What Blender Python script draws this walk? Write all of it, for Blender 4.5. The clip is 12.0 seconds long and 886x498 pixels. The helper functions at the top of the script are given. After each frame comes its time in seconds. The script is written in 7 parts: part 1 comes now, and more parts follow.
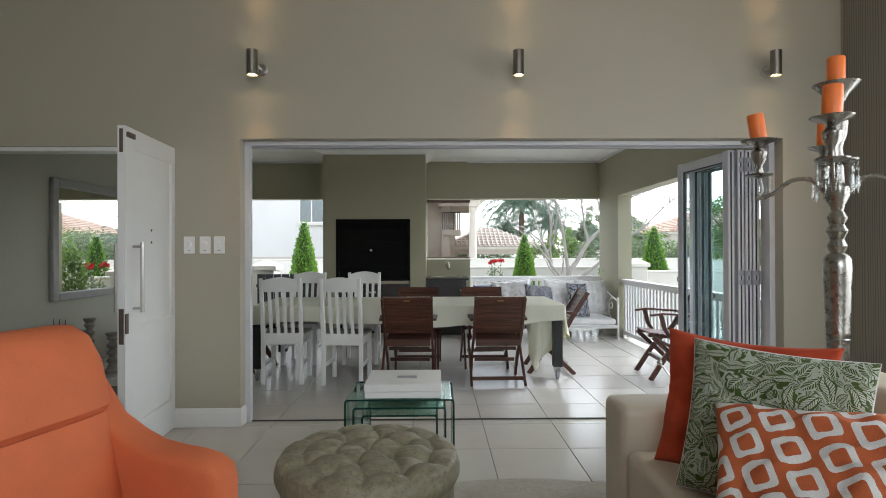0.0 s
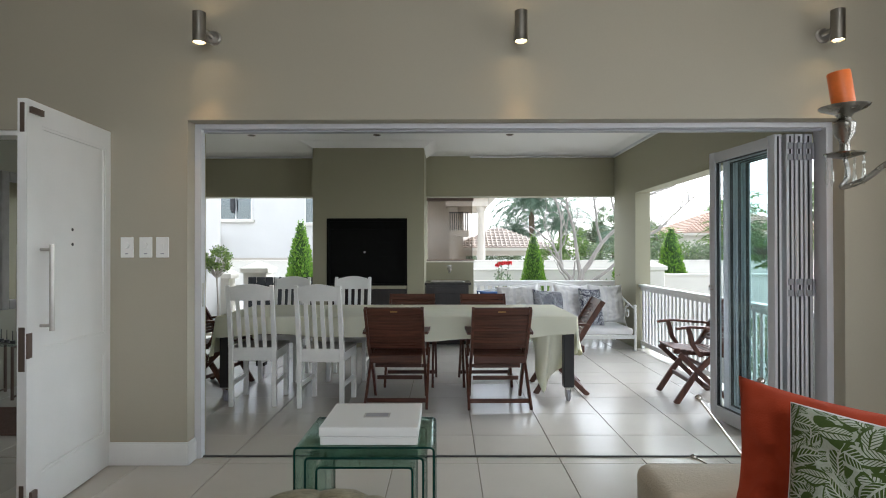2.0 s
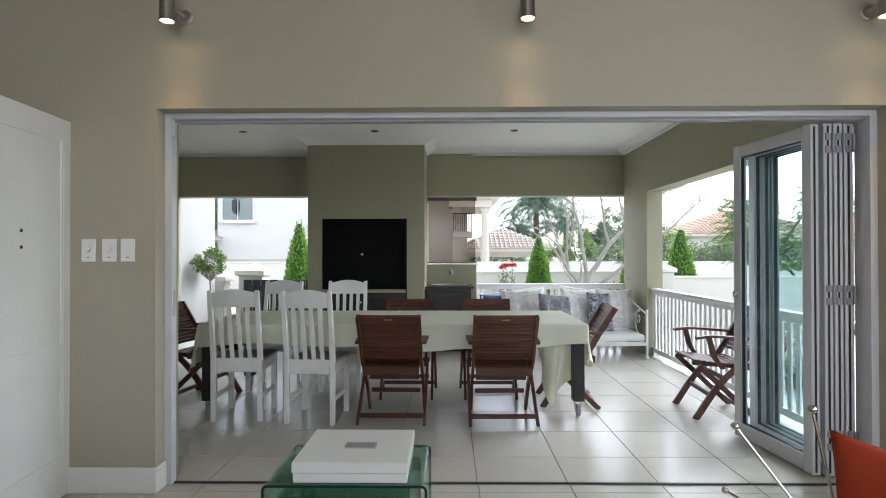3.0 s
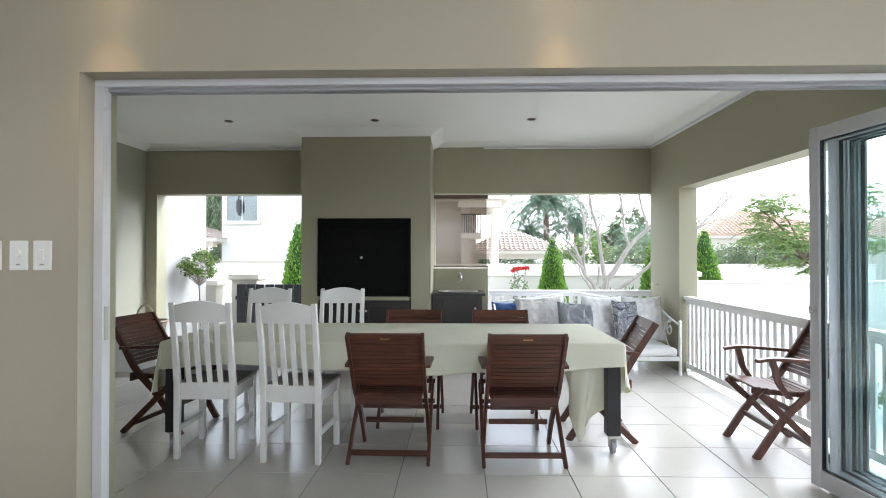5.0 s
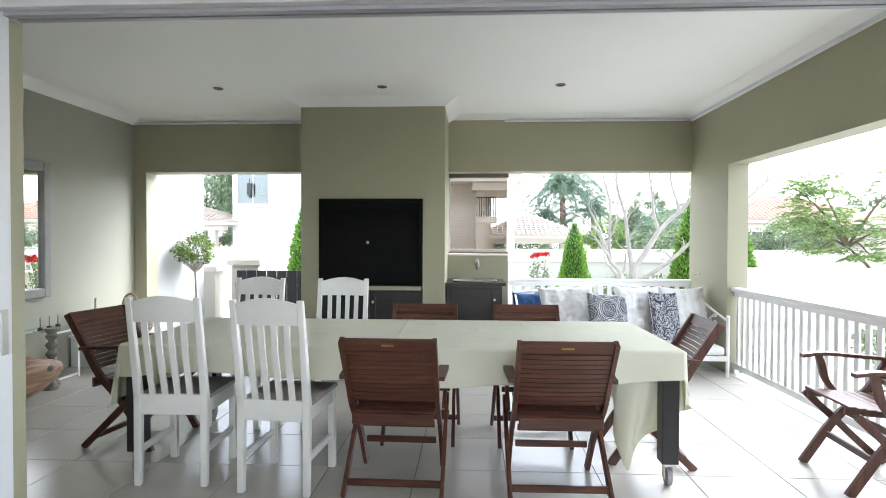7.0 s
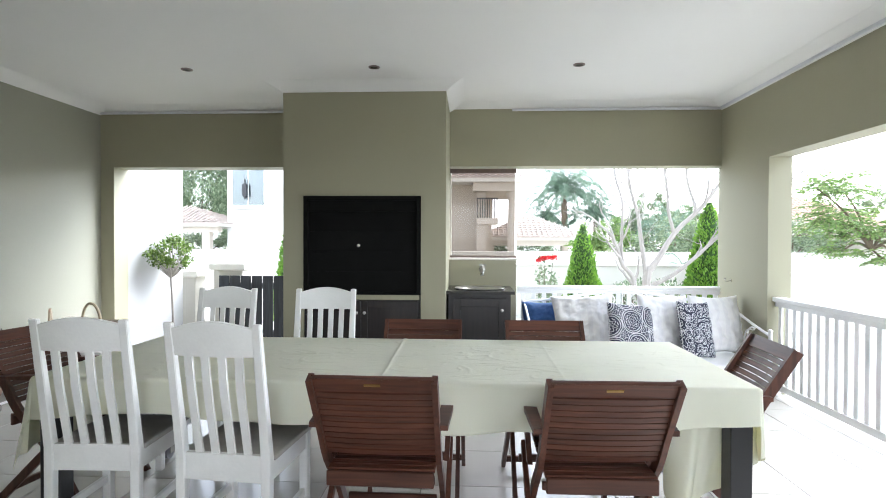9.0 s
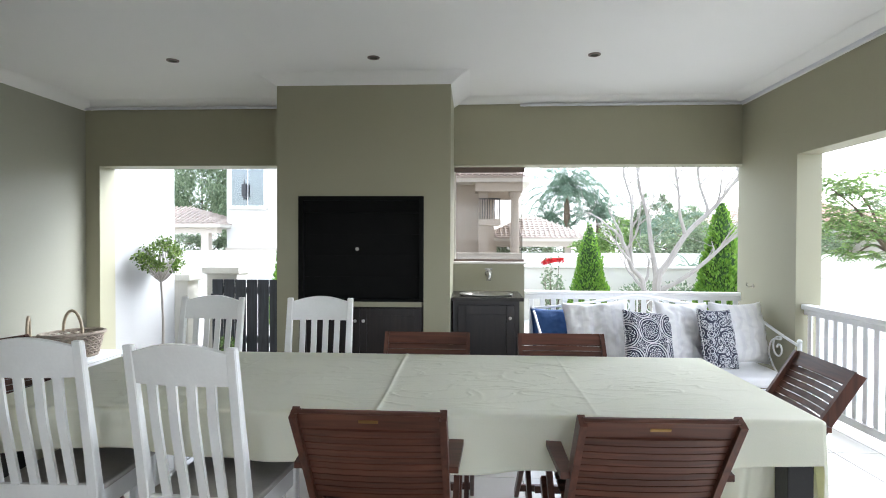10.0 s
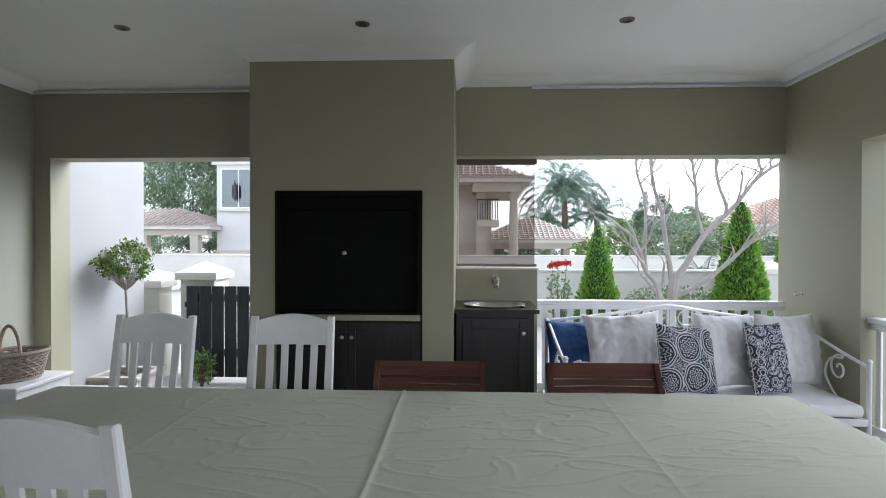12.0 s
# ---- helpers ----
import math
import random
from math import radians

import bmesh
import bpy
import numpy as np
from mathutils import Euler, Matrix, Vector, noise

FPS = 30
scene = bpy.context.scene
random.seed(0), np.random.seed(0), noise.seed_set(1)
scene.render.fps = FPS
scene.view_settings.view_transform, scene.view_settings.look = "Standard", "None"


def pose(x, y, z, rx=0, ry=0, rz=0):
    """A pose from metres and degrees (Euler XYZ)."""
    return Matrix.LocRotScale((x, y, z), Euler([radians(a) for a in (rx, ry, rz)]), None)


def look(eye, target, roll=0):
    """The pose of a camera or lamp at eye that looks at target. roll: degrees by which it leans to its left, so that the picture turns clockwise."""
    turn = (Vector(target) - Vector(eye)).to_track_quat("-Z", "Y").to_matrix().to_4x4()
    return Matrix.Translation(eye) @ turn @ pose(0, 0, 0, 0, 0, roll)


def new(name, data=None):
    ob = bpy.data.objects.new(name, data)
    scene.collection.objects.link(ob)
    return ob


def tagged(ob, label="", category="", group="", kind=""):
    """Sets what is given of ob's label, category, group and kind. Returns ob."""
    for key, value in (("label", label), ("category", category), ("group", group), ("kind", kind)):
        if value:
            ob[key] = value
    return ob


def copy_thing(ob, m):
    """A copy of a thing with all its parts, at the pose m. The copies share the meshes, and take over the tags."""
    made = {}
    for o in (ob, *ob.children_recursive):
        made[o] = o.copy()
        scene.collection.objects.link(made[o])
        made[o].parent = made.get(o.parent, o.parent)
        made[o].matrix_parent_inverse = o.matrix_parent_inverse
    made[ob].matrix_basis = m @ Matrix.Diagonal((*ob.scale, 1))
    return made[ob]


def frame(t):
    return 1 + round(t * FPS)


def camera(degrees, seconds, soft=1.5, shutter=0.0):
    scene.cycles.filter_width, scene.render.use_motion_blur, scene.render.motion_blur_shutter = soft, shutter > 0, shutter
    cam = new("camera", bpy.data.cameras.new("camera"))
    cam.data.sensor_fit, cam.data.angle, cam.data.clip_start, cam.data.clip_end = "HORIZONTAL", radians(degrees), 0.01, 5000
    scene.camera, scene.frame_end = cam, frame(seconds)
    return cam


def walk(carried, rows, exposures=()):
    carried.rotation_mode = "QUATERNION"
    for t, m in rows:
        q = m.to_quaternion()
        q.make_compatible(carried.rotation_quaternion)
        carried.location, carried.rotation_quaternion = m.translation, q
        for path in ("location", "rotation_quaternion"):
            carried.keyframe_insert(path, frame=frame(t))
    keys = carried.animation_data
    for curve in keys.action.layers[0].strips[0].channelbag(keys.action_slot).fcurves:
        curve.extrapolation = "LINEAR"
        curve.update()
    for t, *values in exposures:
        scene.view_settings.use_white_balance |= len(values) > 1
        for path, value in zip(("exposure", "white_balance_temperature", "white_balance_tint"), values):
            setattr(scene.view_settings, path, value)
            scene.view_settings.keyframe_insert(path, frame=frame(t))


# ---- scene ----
cam = camera(77.0, 12.0, 1.0)
PATH = [
    (0, (0.155, 1.887, 1.272), (0.182, 3.887, 1.281), -0.2),
    (0.5, (0.193, 2.061, 1.28), (0.209, 4.061, 1.29), -0.2),
    (1, (0.228, 2.233, 1.288), (0.237, 4.233, 1.298), -0.1),
    (1.5, (0.277, 2.412, 1.291), (0.274, 4.412, 1.304), -0.1),
    (2, (0.308, 2.577, 1.291), (0.297, 4.577, 1.303), -0.1),
    (2.5, (0.331, 2.761, 1.3), (0.311, 4.761, 1.314), -0.1),
    (3, (0.344, 2.936, 1.304), (0.318, 4.936, 1.32), -0.1),
    (5, (0.335, 3.655, 1.327), (0.28, 5.654, 1.348), -0.0),
    (5.5, (0.323, 3.832, 1.323), (0.255, 5.831, 1.328), 0.0),
    (6, (0.321, 4.025, 1.338), (0.231, 6.022, 1.313), 0.0),
    (6.5, (0.319, 4.194, 1.337), (0.213, 6.19, 1.296), 0.1),
    (7, (0.295, 4.351, 1.335), (0.191, 6.348, 1.299), 0.2),
    (9, (0.246, 5.033, 1.341), (0.144, 7.03, 1.312), 0.2),
    (9.5, (0.221, 5.199, 1.349), (0.117, 7.196, 1.321), 0.2),
    (10, (0.202, 5.359, 1.364), (0.096, 7.356, 1.337), 0.2),
    (10.5, (0.181, 5.521, 1.365), (0.08, 7.518, 1.339), 0.2),
    (11, (0.159, 5.703, 1.372), (0.062, 7.701, 1.349), 0.2),
    (11.5, (0.137, 5.872, 1.371), (0.044, 7.87, 1.344), 0.2),
    (12, (0.114, 6.067, 1.367), (0.025, 8.065, 1.347), 0.1),
]
walk(cam, [(t, look(eye, target, roll)) for t, eye, target, roll in PATH],
     exposures=[(0, 2.0, 6120, 9), (3, 2.08, 6020, 9), (5, 2.52, 5980, 9), (6.5, 2.85, 5980, 9), (9, 2.98, 5900, 10), (9.5, 2.88, 5890, 10), (10.5, 2.52, 5850, 11), (11.5, 2.15, 5810, 12), (12, 1.86, 5800, 12)])

# ---- world and sun: a bright overcast day ----
world = bpy.data.worlds.new("overcast_sky")
scene.world = world
world.use_nodes = True
wn, wl = world.node_tree.nodes, world.node_tree.links
wn.clear()
w_out = wn.new("ShaderNodeOutputWorld")
w_bg = wn.new("ShaderNodeBackground")
w_sky = wn.new("ShaderNodeTexSky")
w_sky.sky_type, w_sky.sun_disc = "NISHITA", False
w_sky.sun_elevation, w_sky.sun_rotation = radians(42.3), radians(51.3)
w_sky.dust_density, w_sky.air_density = 1.5, 1.0
w_hsv = wn.new("ShaderNodeHueSaturation")
w_hsv.inputs["Saturation"].default_value = 0.22
w_hsv.inputs["Value"].default_value = 1.0
w_bg.inputs["Strength"].default_value = 0.15
wl.new(w_sky.outputs[0], w_hsv.inputs["Color"])
wl.new(w_hsv.outputs[0], w_bg.inputs["Color"])
wl.new(w_bg.outputs[0], w_out.inputs["Surface"])

sun = new("sun", bpy.data.lights.new("sun", "SUN"))
sun.data.energy, sun.data.angle, sun.data.color = 0.8, radians(40), (1.0, 0.995, 0.98)
sun.matrix_world = look((15, 20, 17.5), (0, 8, 0))
# area lamps added to brighten the living room, in assumed openings out of view
for name, eye, aim, w, h, power in (("added_daylight_south", (1.1, -1.6, 2.45), (1.3, 6, 2.4), 3.2, 2.0, 16), ("added_daylight_east", (3.26, 3.65, 1.65), (-3, 4.4, 1.2), 2.1, 1.4, 5.5)):
    a = new(name, bpy.data.lights.new(name, "AREA"))
    a.data.shape, a.data.size, a.data.size_y, a.data.energy, a.data.color = "RECTANGLE", w, h, power, (1.0, 0.99, 0.97)
    a.matrix_world = look(eye, aim)

# ---- mesh helpers ----
def part(name, bm, material, parent=None, label="", smooth=False):
    """Links a bmesh as one mesh object under a thing or a part."""
    me = bpy.data.meshes.new(name)
    bm.normal_update()
    if smooth:
        for f in bm.faces:
            f.smooth = True
    bm.to_mesh(me)
    bm.free()
    me.materials.append(material)
    if smooth:
        me.set_sharp_from_angle(angle=radians(38))
    ob = new(name, me)
    ob.parent = parent
    if label:
        ob["label"] = label
    return ob


def thing(name, label, category, m=None, group="", kind=""):
    ob = new(name)
    ob.empty_display_size = 0.1
    if m is not None:
        ob.matrix_basis = m
    return tagged(ob, label, category, group, kind)


def structure(name, bm, material, label, category, smooth=False):
    return tagged(part(name, bm, material, None, "", smooth), label, category, "", "structure")


def single(name, bm, material, label, category, m=None, group="", smooth=False, kind=""):
    ob = part(name, bm, material, None, "", smooth)
    if m is not None:
        ob.matrix_basis = m
    return tagged(ob, label, category, group, kind)


def B():
    return bmesh.new()


def box(bm, x0, x1, y0, y1, z0, z1, bevel=0.0, seg=2):
    made = bmesh.ops.create_cube(bm, size=1)["verts"]
    for v in made:
        v.co = Vector((x0 + (v.co.x + 0.5) * (x1 - x0), y0 + (v.co.y + 0.5) * (y1 - y0), z0 + (v.co.z + 0.5) * (z1 - z0)))
    if bevel > 0:
        edges = list({e for v in made for e in v.link_edges})
        bmesh.ops.bevel(bm, geom=edges, offset=bevel, segments=seg, affect="EDGES", profile=0.5)
    return bm


def beam(bm, a, b, w, d, side=(1, 0, 0), bevel=0.003):
    """A bar from a to b; w along side, d across it."""
    a, b = Vector(a), Vector(b)
    z = (b - a).normalized()
    x = (Vector(side) - z * z.dot(Vector(side))).normalized()
    y = z.cross(x)
    made = bmesh.ops.create_cube(bm, size=1)["verts"]
    length = (b - a).length
    for v in made:
        c = v.co.copy()
        v.co = a + x * (c.x * w) + y * (c.y * d) + z * ((c.z + 0.5) * length)
    if bevel > 0:
        edges = list({e for v in made for e in v.link_edges})
        bmesh.ops.bevel(bm, geom=edges, offset=bevel, segments=1, affect="EDGES")
    return bm


def tube(bm, pts, radii, seg=8, cap=True):
    """A round bar along points; radii is one number or one a point."""
    pts = [Vector(p) for p in pts]
    if not hasattr(radii, "__len__"):
        radii = [radii] * len(pts)
    rings, prev = [], None
    for i, p in enumerate(pts):
        d = (pts[min(i + 1, len(pts) - 1)] - pts[max(i - 1, 0)]).normalized()
        if prev is None:
            u = d.orthogonal().normalized()
        else:
            u = (prev - d * prev.dot(d)).normalized()
        prev = u
        w = d.cross(u)
        rings.append([bm.verts.new(p + (u * math.cos(2 * math.pi * k / seg) + w * math.sin(2 * math.pi * k / seg)) * radii[i]) for k in range(seg)])
    for r0, r1 in zip(rings, rings[1:]):
        for k in range(seg):
            bm.faces.new((r0[k], r0[(k + 1) % seg], r1[(k + 1) % seg], r1[k]))
    if cap:
        bm.faces.new(list(reversed(rings[0])))
        bm.faces.new(rings[-1])
    return bm


def lathe(bm, profile, seg=24, at=(0, 0, 0)):
    """Turns (radius, height) pairs round the upright axis through at."""
    at = Vector(at)
    rings = []
    for r, z in profile:
        r = max(r, 0.0004)
        rings.append([bm.verts.new(at + Vector((r * math.cos(2 * math.pi * k / seg), r * math.sin(2 * math.pi * k / seg), z))) for k in range(seg)])
    for r0, r1 in zip(rings, rings[1:]):
        for k in range(seg):
            bm.faces.new((r0[k], r0[(k + 1) % seg], r1[(k + 1) % seg], r1[k]))
    bm.faces.new(list(reversed(rings[0])))
    bm.faces.new(rings[-1])
    return bm


def curve_pts(ctrl, n=8):
    """Catmull-Rom points through ctrl."""
    c = [Vector(p) for p in ctrl]
    c = [c[0] * 2 - c[1]] + c + [c[-1] * 2 - c[-2]]
    out = []
    for i in range(1, len(c) - 2):
        for k in range(n):
            t = k / n
            out.append(0.5 * ((2 * c[i]) + (c[i + 1] - c[i - 1]) * t + (2 * c[i - 1] - 5 * c[i] + 4 * c[i + 1] - c[i + 2]) * t * t
                              + (3 * c[i] - c[i - 1] - 3 * c[i + 1] + c[i + 2]) * t ** 3))
    out.append(c[-2])
    return out


def pillow(bm, w, h, d, n=18, seed=0, pinch=0.07, crease=0.012):
    """A stuffed cushion in the xz plane, front towards -y, standing on z = 0."""
    for side in (-1, 1):
        grid = []
        for i in range(n + 1):
            row = []
            for j in range(n + 1):
                u, v = 2 * i / n - 1, 2 * j / n - 1
                puff = max(0.0, (1 - u ** 4) * (1 - v ** 4)) ** 0.55
                x = u * w / 2 * (1 - pinch * (1 - v * v) * abs(u))
                z = v * h / 2 * (1 - pinch * (1 - u * u) * abs(v)) + h / 2
                nz = noise.noise(Vector((u * 2.2 + seed * 7, v * 2.2, side * 3.1))) * crease * 1.6
                nz += noise.noise(Vector((u * 5 + seed * 7, v * 5, side * 5.1))) * crease * 0.8
                nz += (0.25 - abs(noise.noise(Vector((u * 2.6 + v * 1.4 + seed * 3, v * 4.4 - u * 1.5, side * 2.1 + seed))))) * crease * 0.9
                nz += max(0.0, 1 - abs(noise.noise(Vector((u * 3.1 + v * 2.3 + seed, v * 3.6 - u * 1.1, side + seed * 2.0)))) / 0.12) * crease * 0.35
                row.append(bm.verts.new((x, side * (puff * d / 2 + nz * puff + 0.004), z)))
            grid.append(row)
        for i in range(n):
            for j in range(n):
                q = (grid[i][j], grid[i + 1][j], grid[i + 1][j + 1], grid[i][j + 1])
                bm.faces.new(q if side < 0 else tuple(reversed(q)))
    rim = [v for v in bm.verts if abs(v.co.y) < 0.0055]
    bmesh.ops.remove_doubles(bm, verts=rim, dist=0.0085)
    return bm


# ---- materials ----
def mat(name):
    m = bpy.data.materials.new(name)
    m.use_nodes = True
    n = m.node_tree.nodes
    return m, n, m.node_tree.links, n["Principled BSDF"]


def paint(name, color, rough=0.6, vary=0.05, scale=6.0, bump=0.03, bscale=90.0, metal=0.0, spec=0.5, coat=0.0, stretch=(1, 1, 1), spots=0.0):
    """A surface with broad and fine unevenness of tone and a fine relief, at real size."""
    m, n, l, p = mat(name)
    tc = n.new("ShaderNodeTexCoord")
    mp = n.new("ShaderNodeMapping")
    mp.inputs["Scale"].default_value = stretch
    l.new(tc.outputs["Object"], mp.inputs["Vector"])
    a = n.new("ShaderNodeTexNoise")
    a.inputs["Scale"].default_value, a.inputs["Detail"].default_value = scale, 5
    b = n.new("ShaderNodeTexNoise")
    b.inputs["Scale"].default_value, b.inputs["Detail"].default_value = bscale, 3
    l.new(mp.outputs[0], a.inputs["Vector"])
    l.new(mp.outputs[0], b.inputs["Vector"])
    add = n.new("ShaderNodeMath")
    add.operation = "MULTIPLY_ADD"
    add.inputs[1].default_value = 0.4
    l.new(b.outputs[0], add.inputs[0])
    l.new(a.outputs[0], add.inputs[2])
    ramp = n.new("ShaderNodeValToRGB")
    ramp.color_ramp.elements[0].position, ramp.color_ramp.elements[1].position = 0.4, 1.0
    ramp.color_ramp.elements[0].color = (*[c * (1 - vary) for c in color], 1)
    ramp.color_ramp.elements[1].color = (*[min(1, c * (1 + vary)) for c in color], 1)
    l.new(add.outputs[0], ramp.inputs[0])
    l.new(ramp.outputs[0], p.inputs["Base Color"])
    rr = n.new("ShaderNodeMapRange")
    rr.inputs["To Min"].default_value, rr.inputs["To Max"].default_value = max(0.02, rough - 0.08), min(1, rough + 0.08)
    l.new(a.outputs[0], rr.inputs[0])
    l.new(rr.outputs[0], p.inputs["Roughness"])
    p.inputs["Metallic"].default_value, p.inputs["Specular IOR Level"].default_value = metal, spec
    p.inputs["Coat Weight"].default_value = coat
    if bump > 0:
        bp = n.new("ShaderNodeBump")
        bp.inputs["Strength"].default_value, bp.inputs["Distance"].default_value = bump * 4, 0.004
        l.new(b.outputs[0], bp.inputs["Height"])
        l.new(bp.outputs[0], p.inputs["Normal"])
    return m


def wood(name, dark, light, rough=0.4, axis=0, scale=9.0):
    """Wood with grain along one axis, each piece a little different."""
    m, n, l, p = mat(name)
    tc = n.new("ShaderNodeTexCoord")
    mp = n.new("ShaderNodeMapping")
    s = [scale, scale, scale]
    s[axis] = scale * 0.08
    mp.inputs["Scale"].default_value = s
    l.new(tc.outputs["Object"], mp.inputs["Vector"])
    info = n.new("ShaderNodeObjectInfo")
    off = n.new("ShaderNodeVectorMath")
    off.operation = "ADD"
    l.new(mp.outputs[0], off.inputs[0])
    l.new(info.outputs["Random"], off.inputs[1])
    a = n.new("ShaderNodeTexNoise")
    a.inputs["Scale"].default_value, a.inputs["Detail"].default_value, a.inputs["Distortion"].default_value = 4, 8, 0.6
    l.new(off.outputs[0], a.inputs["Vector"])
    ramp = n.new("ShaderNodeValToRGB")
    ramp.color_ramp.elements[0].position, ramp.color_ramp.elements[1].position = 0.32, 0.7
    ramp.color_ramp.elements[0].color, ramp.color_ramp.elements[1].color = (*dark, 1), (*light, 1)
    l.new(a.outputs[0], ramp.inputs[0])
    hsv = n.new("ShaderNodeHueSaturation")
    mr = n.new("ShaderNodeMapRange")
    mr.inputs["To Min"].default_value, mr.inputs["To Max"].default_value = 0.8, 1.2
    l.new(info.outputs["Random"], mr.inputs[0])
    l.new(mr.outputs[0], hsv.inputs["Value"])
    l.new(ramp.outputs[0], hsv.inputs["Color"])
    l.new(hsv.outputs[0], p.inputs["Base Color"])
    p.inputs["Roughness"].default_value = rough
    bp = n.new("ShaderNodeBump")
    bp.inputs["Strength"].default_value, bp.inputs["Distance"].default_value = 0.15, 0.002
    l.new(a.outputs[0], bp.inputs["Height"])
    l.new(bp.outputs[0], p.inputs["Normal"])
    return m


def tiles(name, color, rough):
    """Glazed stoneware: each tile a little different in tone, faint clouding."""
    m, n, l, p = mat(name)
    tc = n.new("ShaderNodeTexCoord")
    info = n.new("ShaderNodeObjectInfo")
    off = n.new("ShaderNodeVectorMath")
    off.operation = "ADD"
    sc = n.new("ShaderNodeVectorMath")
    sc.operation = "SCALE"
    sc.inputs["Scale"].default_value = 17.0
    l.new(info.outputs["Location"], sc.inputs[0])
    l.new(tc.outputs["Object"], off.inputs[0])
    l.new(sc.outputs[0], off.inputs[1])
    a = n.new("ShaderNodeTexNoise")
    a.inputs["Scale"].default_value, a.inputs["Detail"].default_value = 5, 6
    l.new(off.outputs[0], a.inputs["Vector"])
    ramp = n.new("ShaderNodeValToRGB")
    ramp.color_ramp.elements[0].position, ramp.color_ramp.elements[1].position = 0.3, 0.7
    ramp.color_ramp.elements[0].color = (*[c * 0.985 for c in color], 1)
    ramp.color_ramp.elements[1].color = (*[c * 1.012 for c in color], 1)
    l.new(a.outputs[0], ramp.inputs[0])
    hsv = n.new("ShaderNodeHueSaturation")
    mr = n.new("ShaderNodeMapRange")
    mr.inputs["To Min"].default_value, mr.inputs["To Max"].default_value = 0.97, 1.03
    l.new(info.outputs["Random"], mr.inputs[0])
    l.new(mr.outputs[0], hsv.inputs["Value"])
    l.new(ramp.outputs[0], hsv.inputs["Color"])
    l.new(hsv.outputs[0], p.inputs["Base Color"])
    rr = n.new("ShaderNodeMapRange")
    rr.inputs["To Min"].default_value, rr.inputs["To Max"].default_value = rough - 0.02, rough + 0.03
    l.new(a.outputs[0], rr.inputs[0])
    l.new(rr.outputs[0], p.inputs["Roughness"])
    bp = n.new("ShaderNodeBump")
    bp.inputs["Strength"].default_value, bp.inputs["Distance"].default_value = 0.02, 0.002
    l.new(a.outputs[0], bp.inputs["Height"])
    l.new(bp.outputs[0], p.inputs["Normal"])
    return m


def glass(name, color, rough=0.0, mix=0.12, sheen=0.45):
    """Thin pane: mostly clear, with a mirror gloss that grows at grazing angles."""
    m, n, l, p = mat(name)
    n.remove(p)
    out = n["Material Output"]
    tr = n.new("ShaderNodeBsdfTransparent")
    tr.inputs[0].default_value = (*color, 1)
    gl = n.new("ShaderNodeBsdfGlossy")
    gl.inputs["Roughness"].default_value = rough
    gl.inputs[0].default_value = (0.9, 0.95, 0.95, 1)
    fr = n.new("ShaderNodeFresnel")
    fr.inputs[0].default_value = 1.45
    mul = n.new("ShaderNodeMath")
    mul.operation = "MULTIPLY_ADD"
    mul.inputs[1].default_value, mul.inputs[2].default_value = sheen, mix * 0.12
    l.new(fr.outputs[0], mul.inputs[0])
    mx = n.new("ShaderNodeMixShader")
    l.new(mul.outputs[0], mx.inputs[0])
    l.new(tr.outputs[0], mx.inputs[1])
    l.new(gl.outputs[0], mx.inputs[2])
    l.new(mx.outputs[0], out.inputs[0])
    return m


def leafy(name, a, b, rough=0.55):
    """Leaves, each its own green, letting some light through."""
    m, n, l, p = mat(name)
    g = n.new("ShaderNodeNewGeometry")
    ramp = n.new("ShaderNodeValToRGB")
    ramp.color_ramp.elements[0].color, ramp.color_ramp.elements[1].color = (*a, 1), (*b, 1)
    l.new(g.outputs["Random Per Island"], ramp.inputs[0])
    l.new(ramp.outputs[0], p.inputs["Base Color"])
    p.inputs["Roughness"].default_value = rough
    tl = n.new("ShaderNodeBsdfTranslucent")
    l.new(ramp.outputs[0], tl.inputs[0])
    mx = n.new("ShaderNodeMixShader")
    mx.inputs[0].default_value = 0.35
    l.new(p.outputs[0], mx.inputs[1])
    l.new(tl.outputs[0], mx.inputs[2])
    l.new(mx.outputs[0], n["Material Output"].inputs[0])
    return m


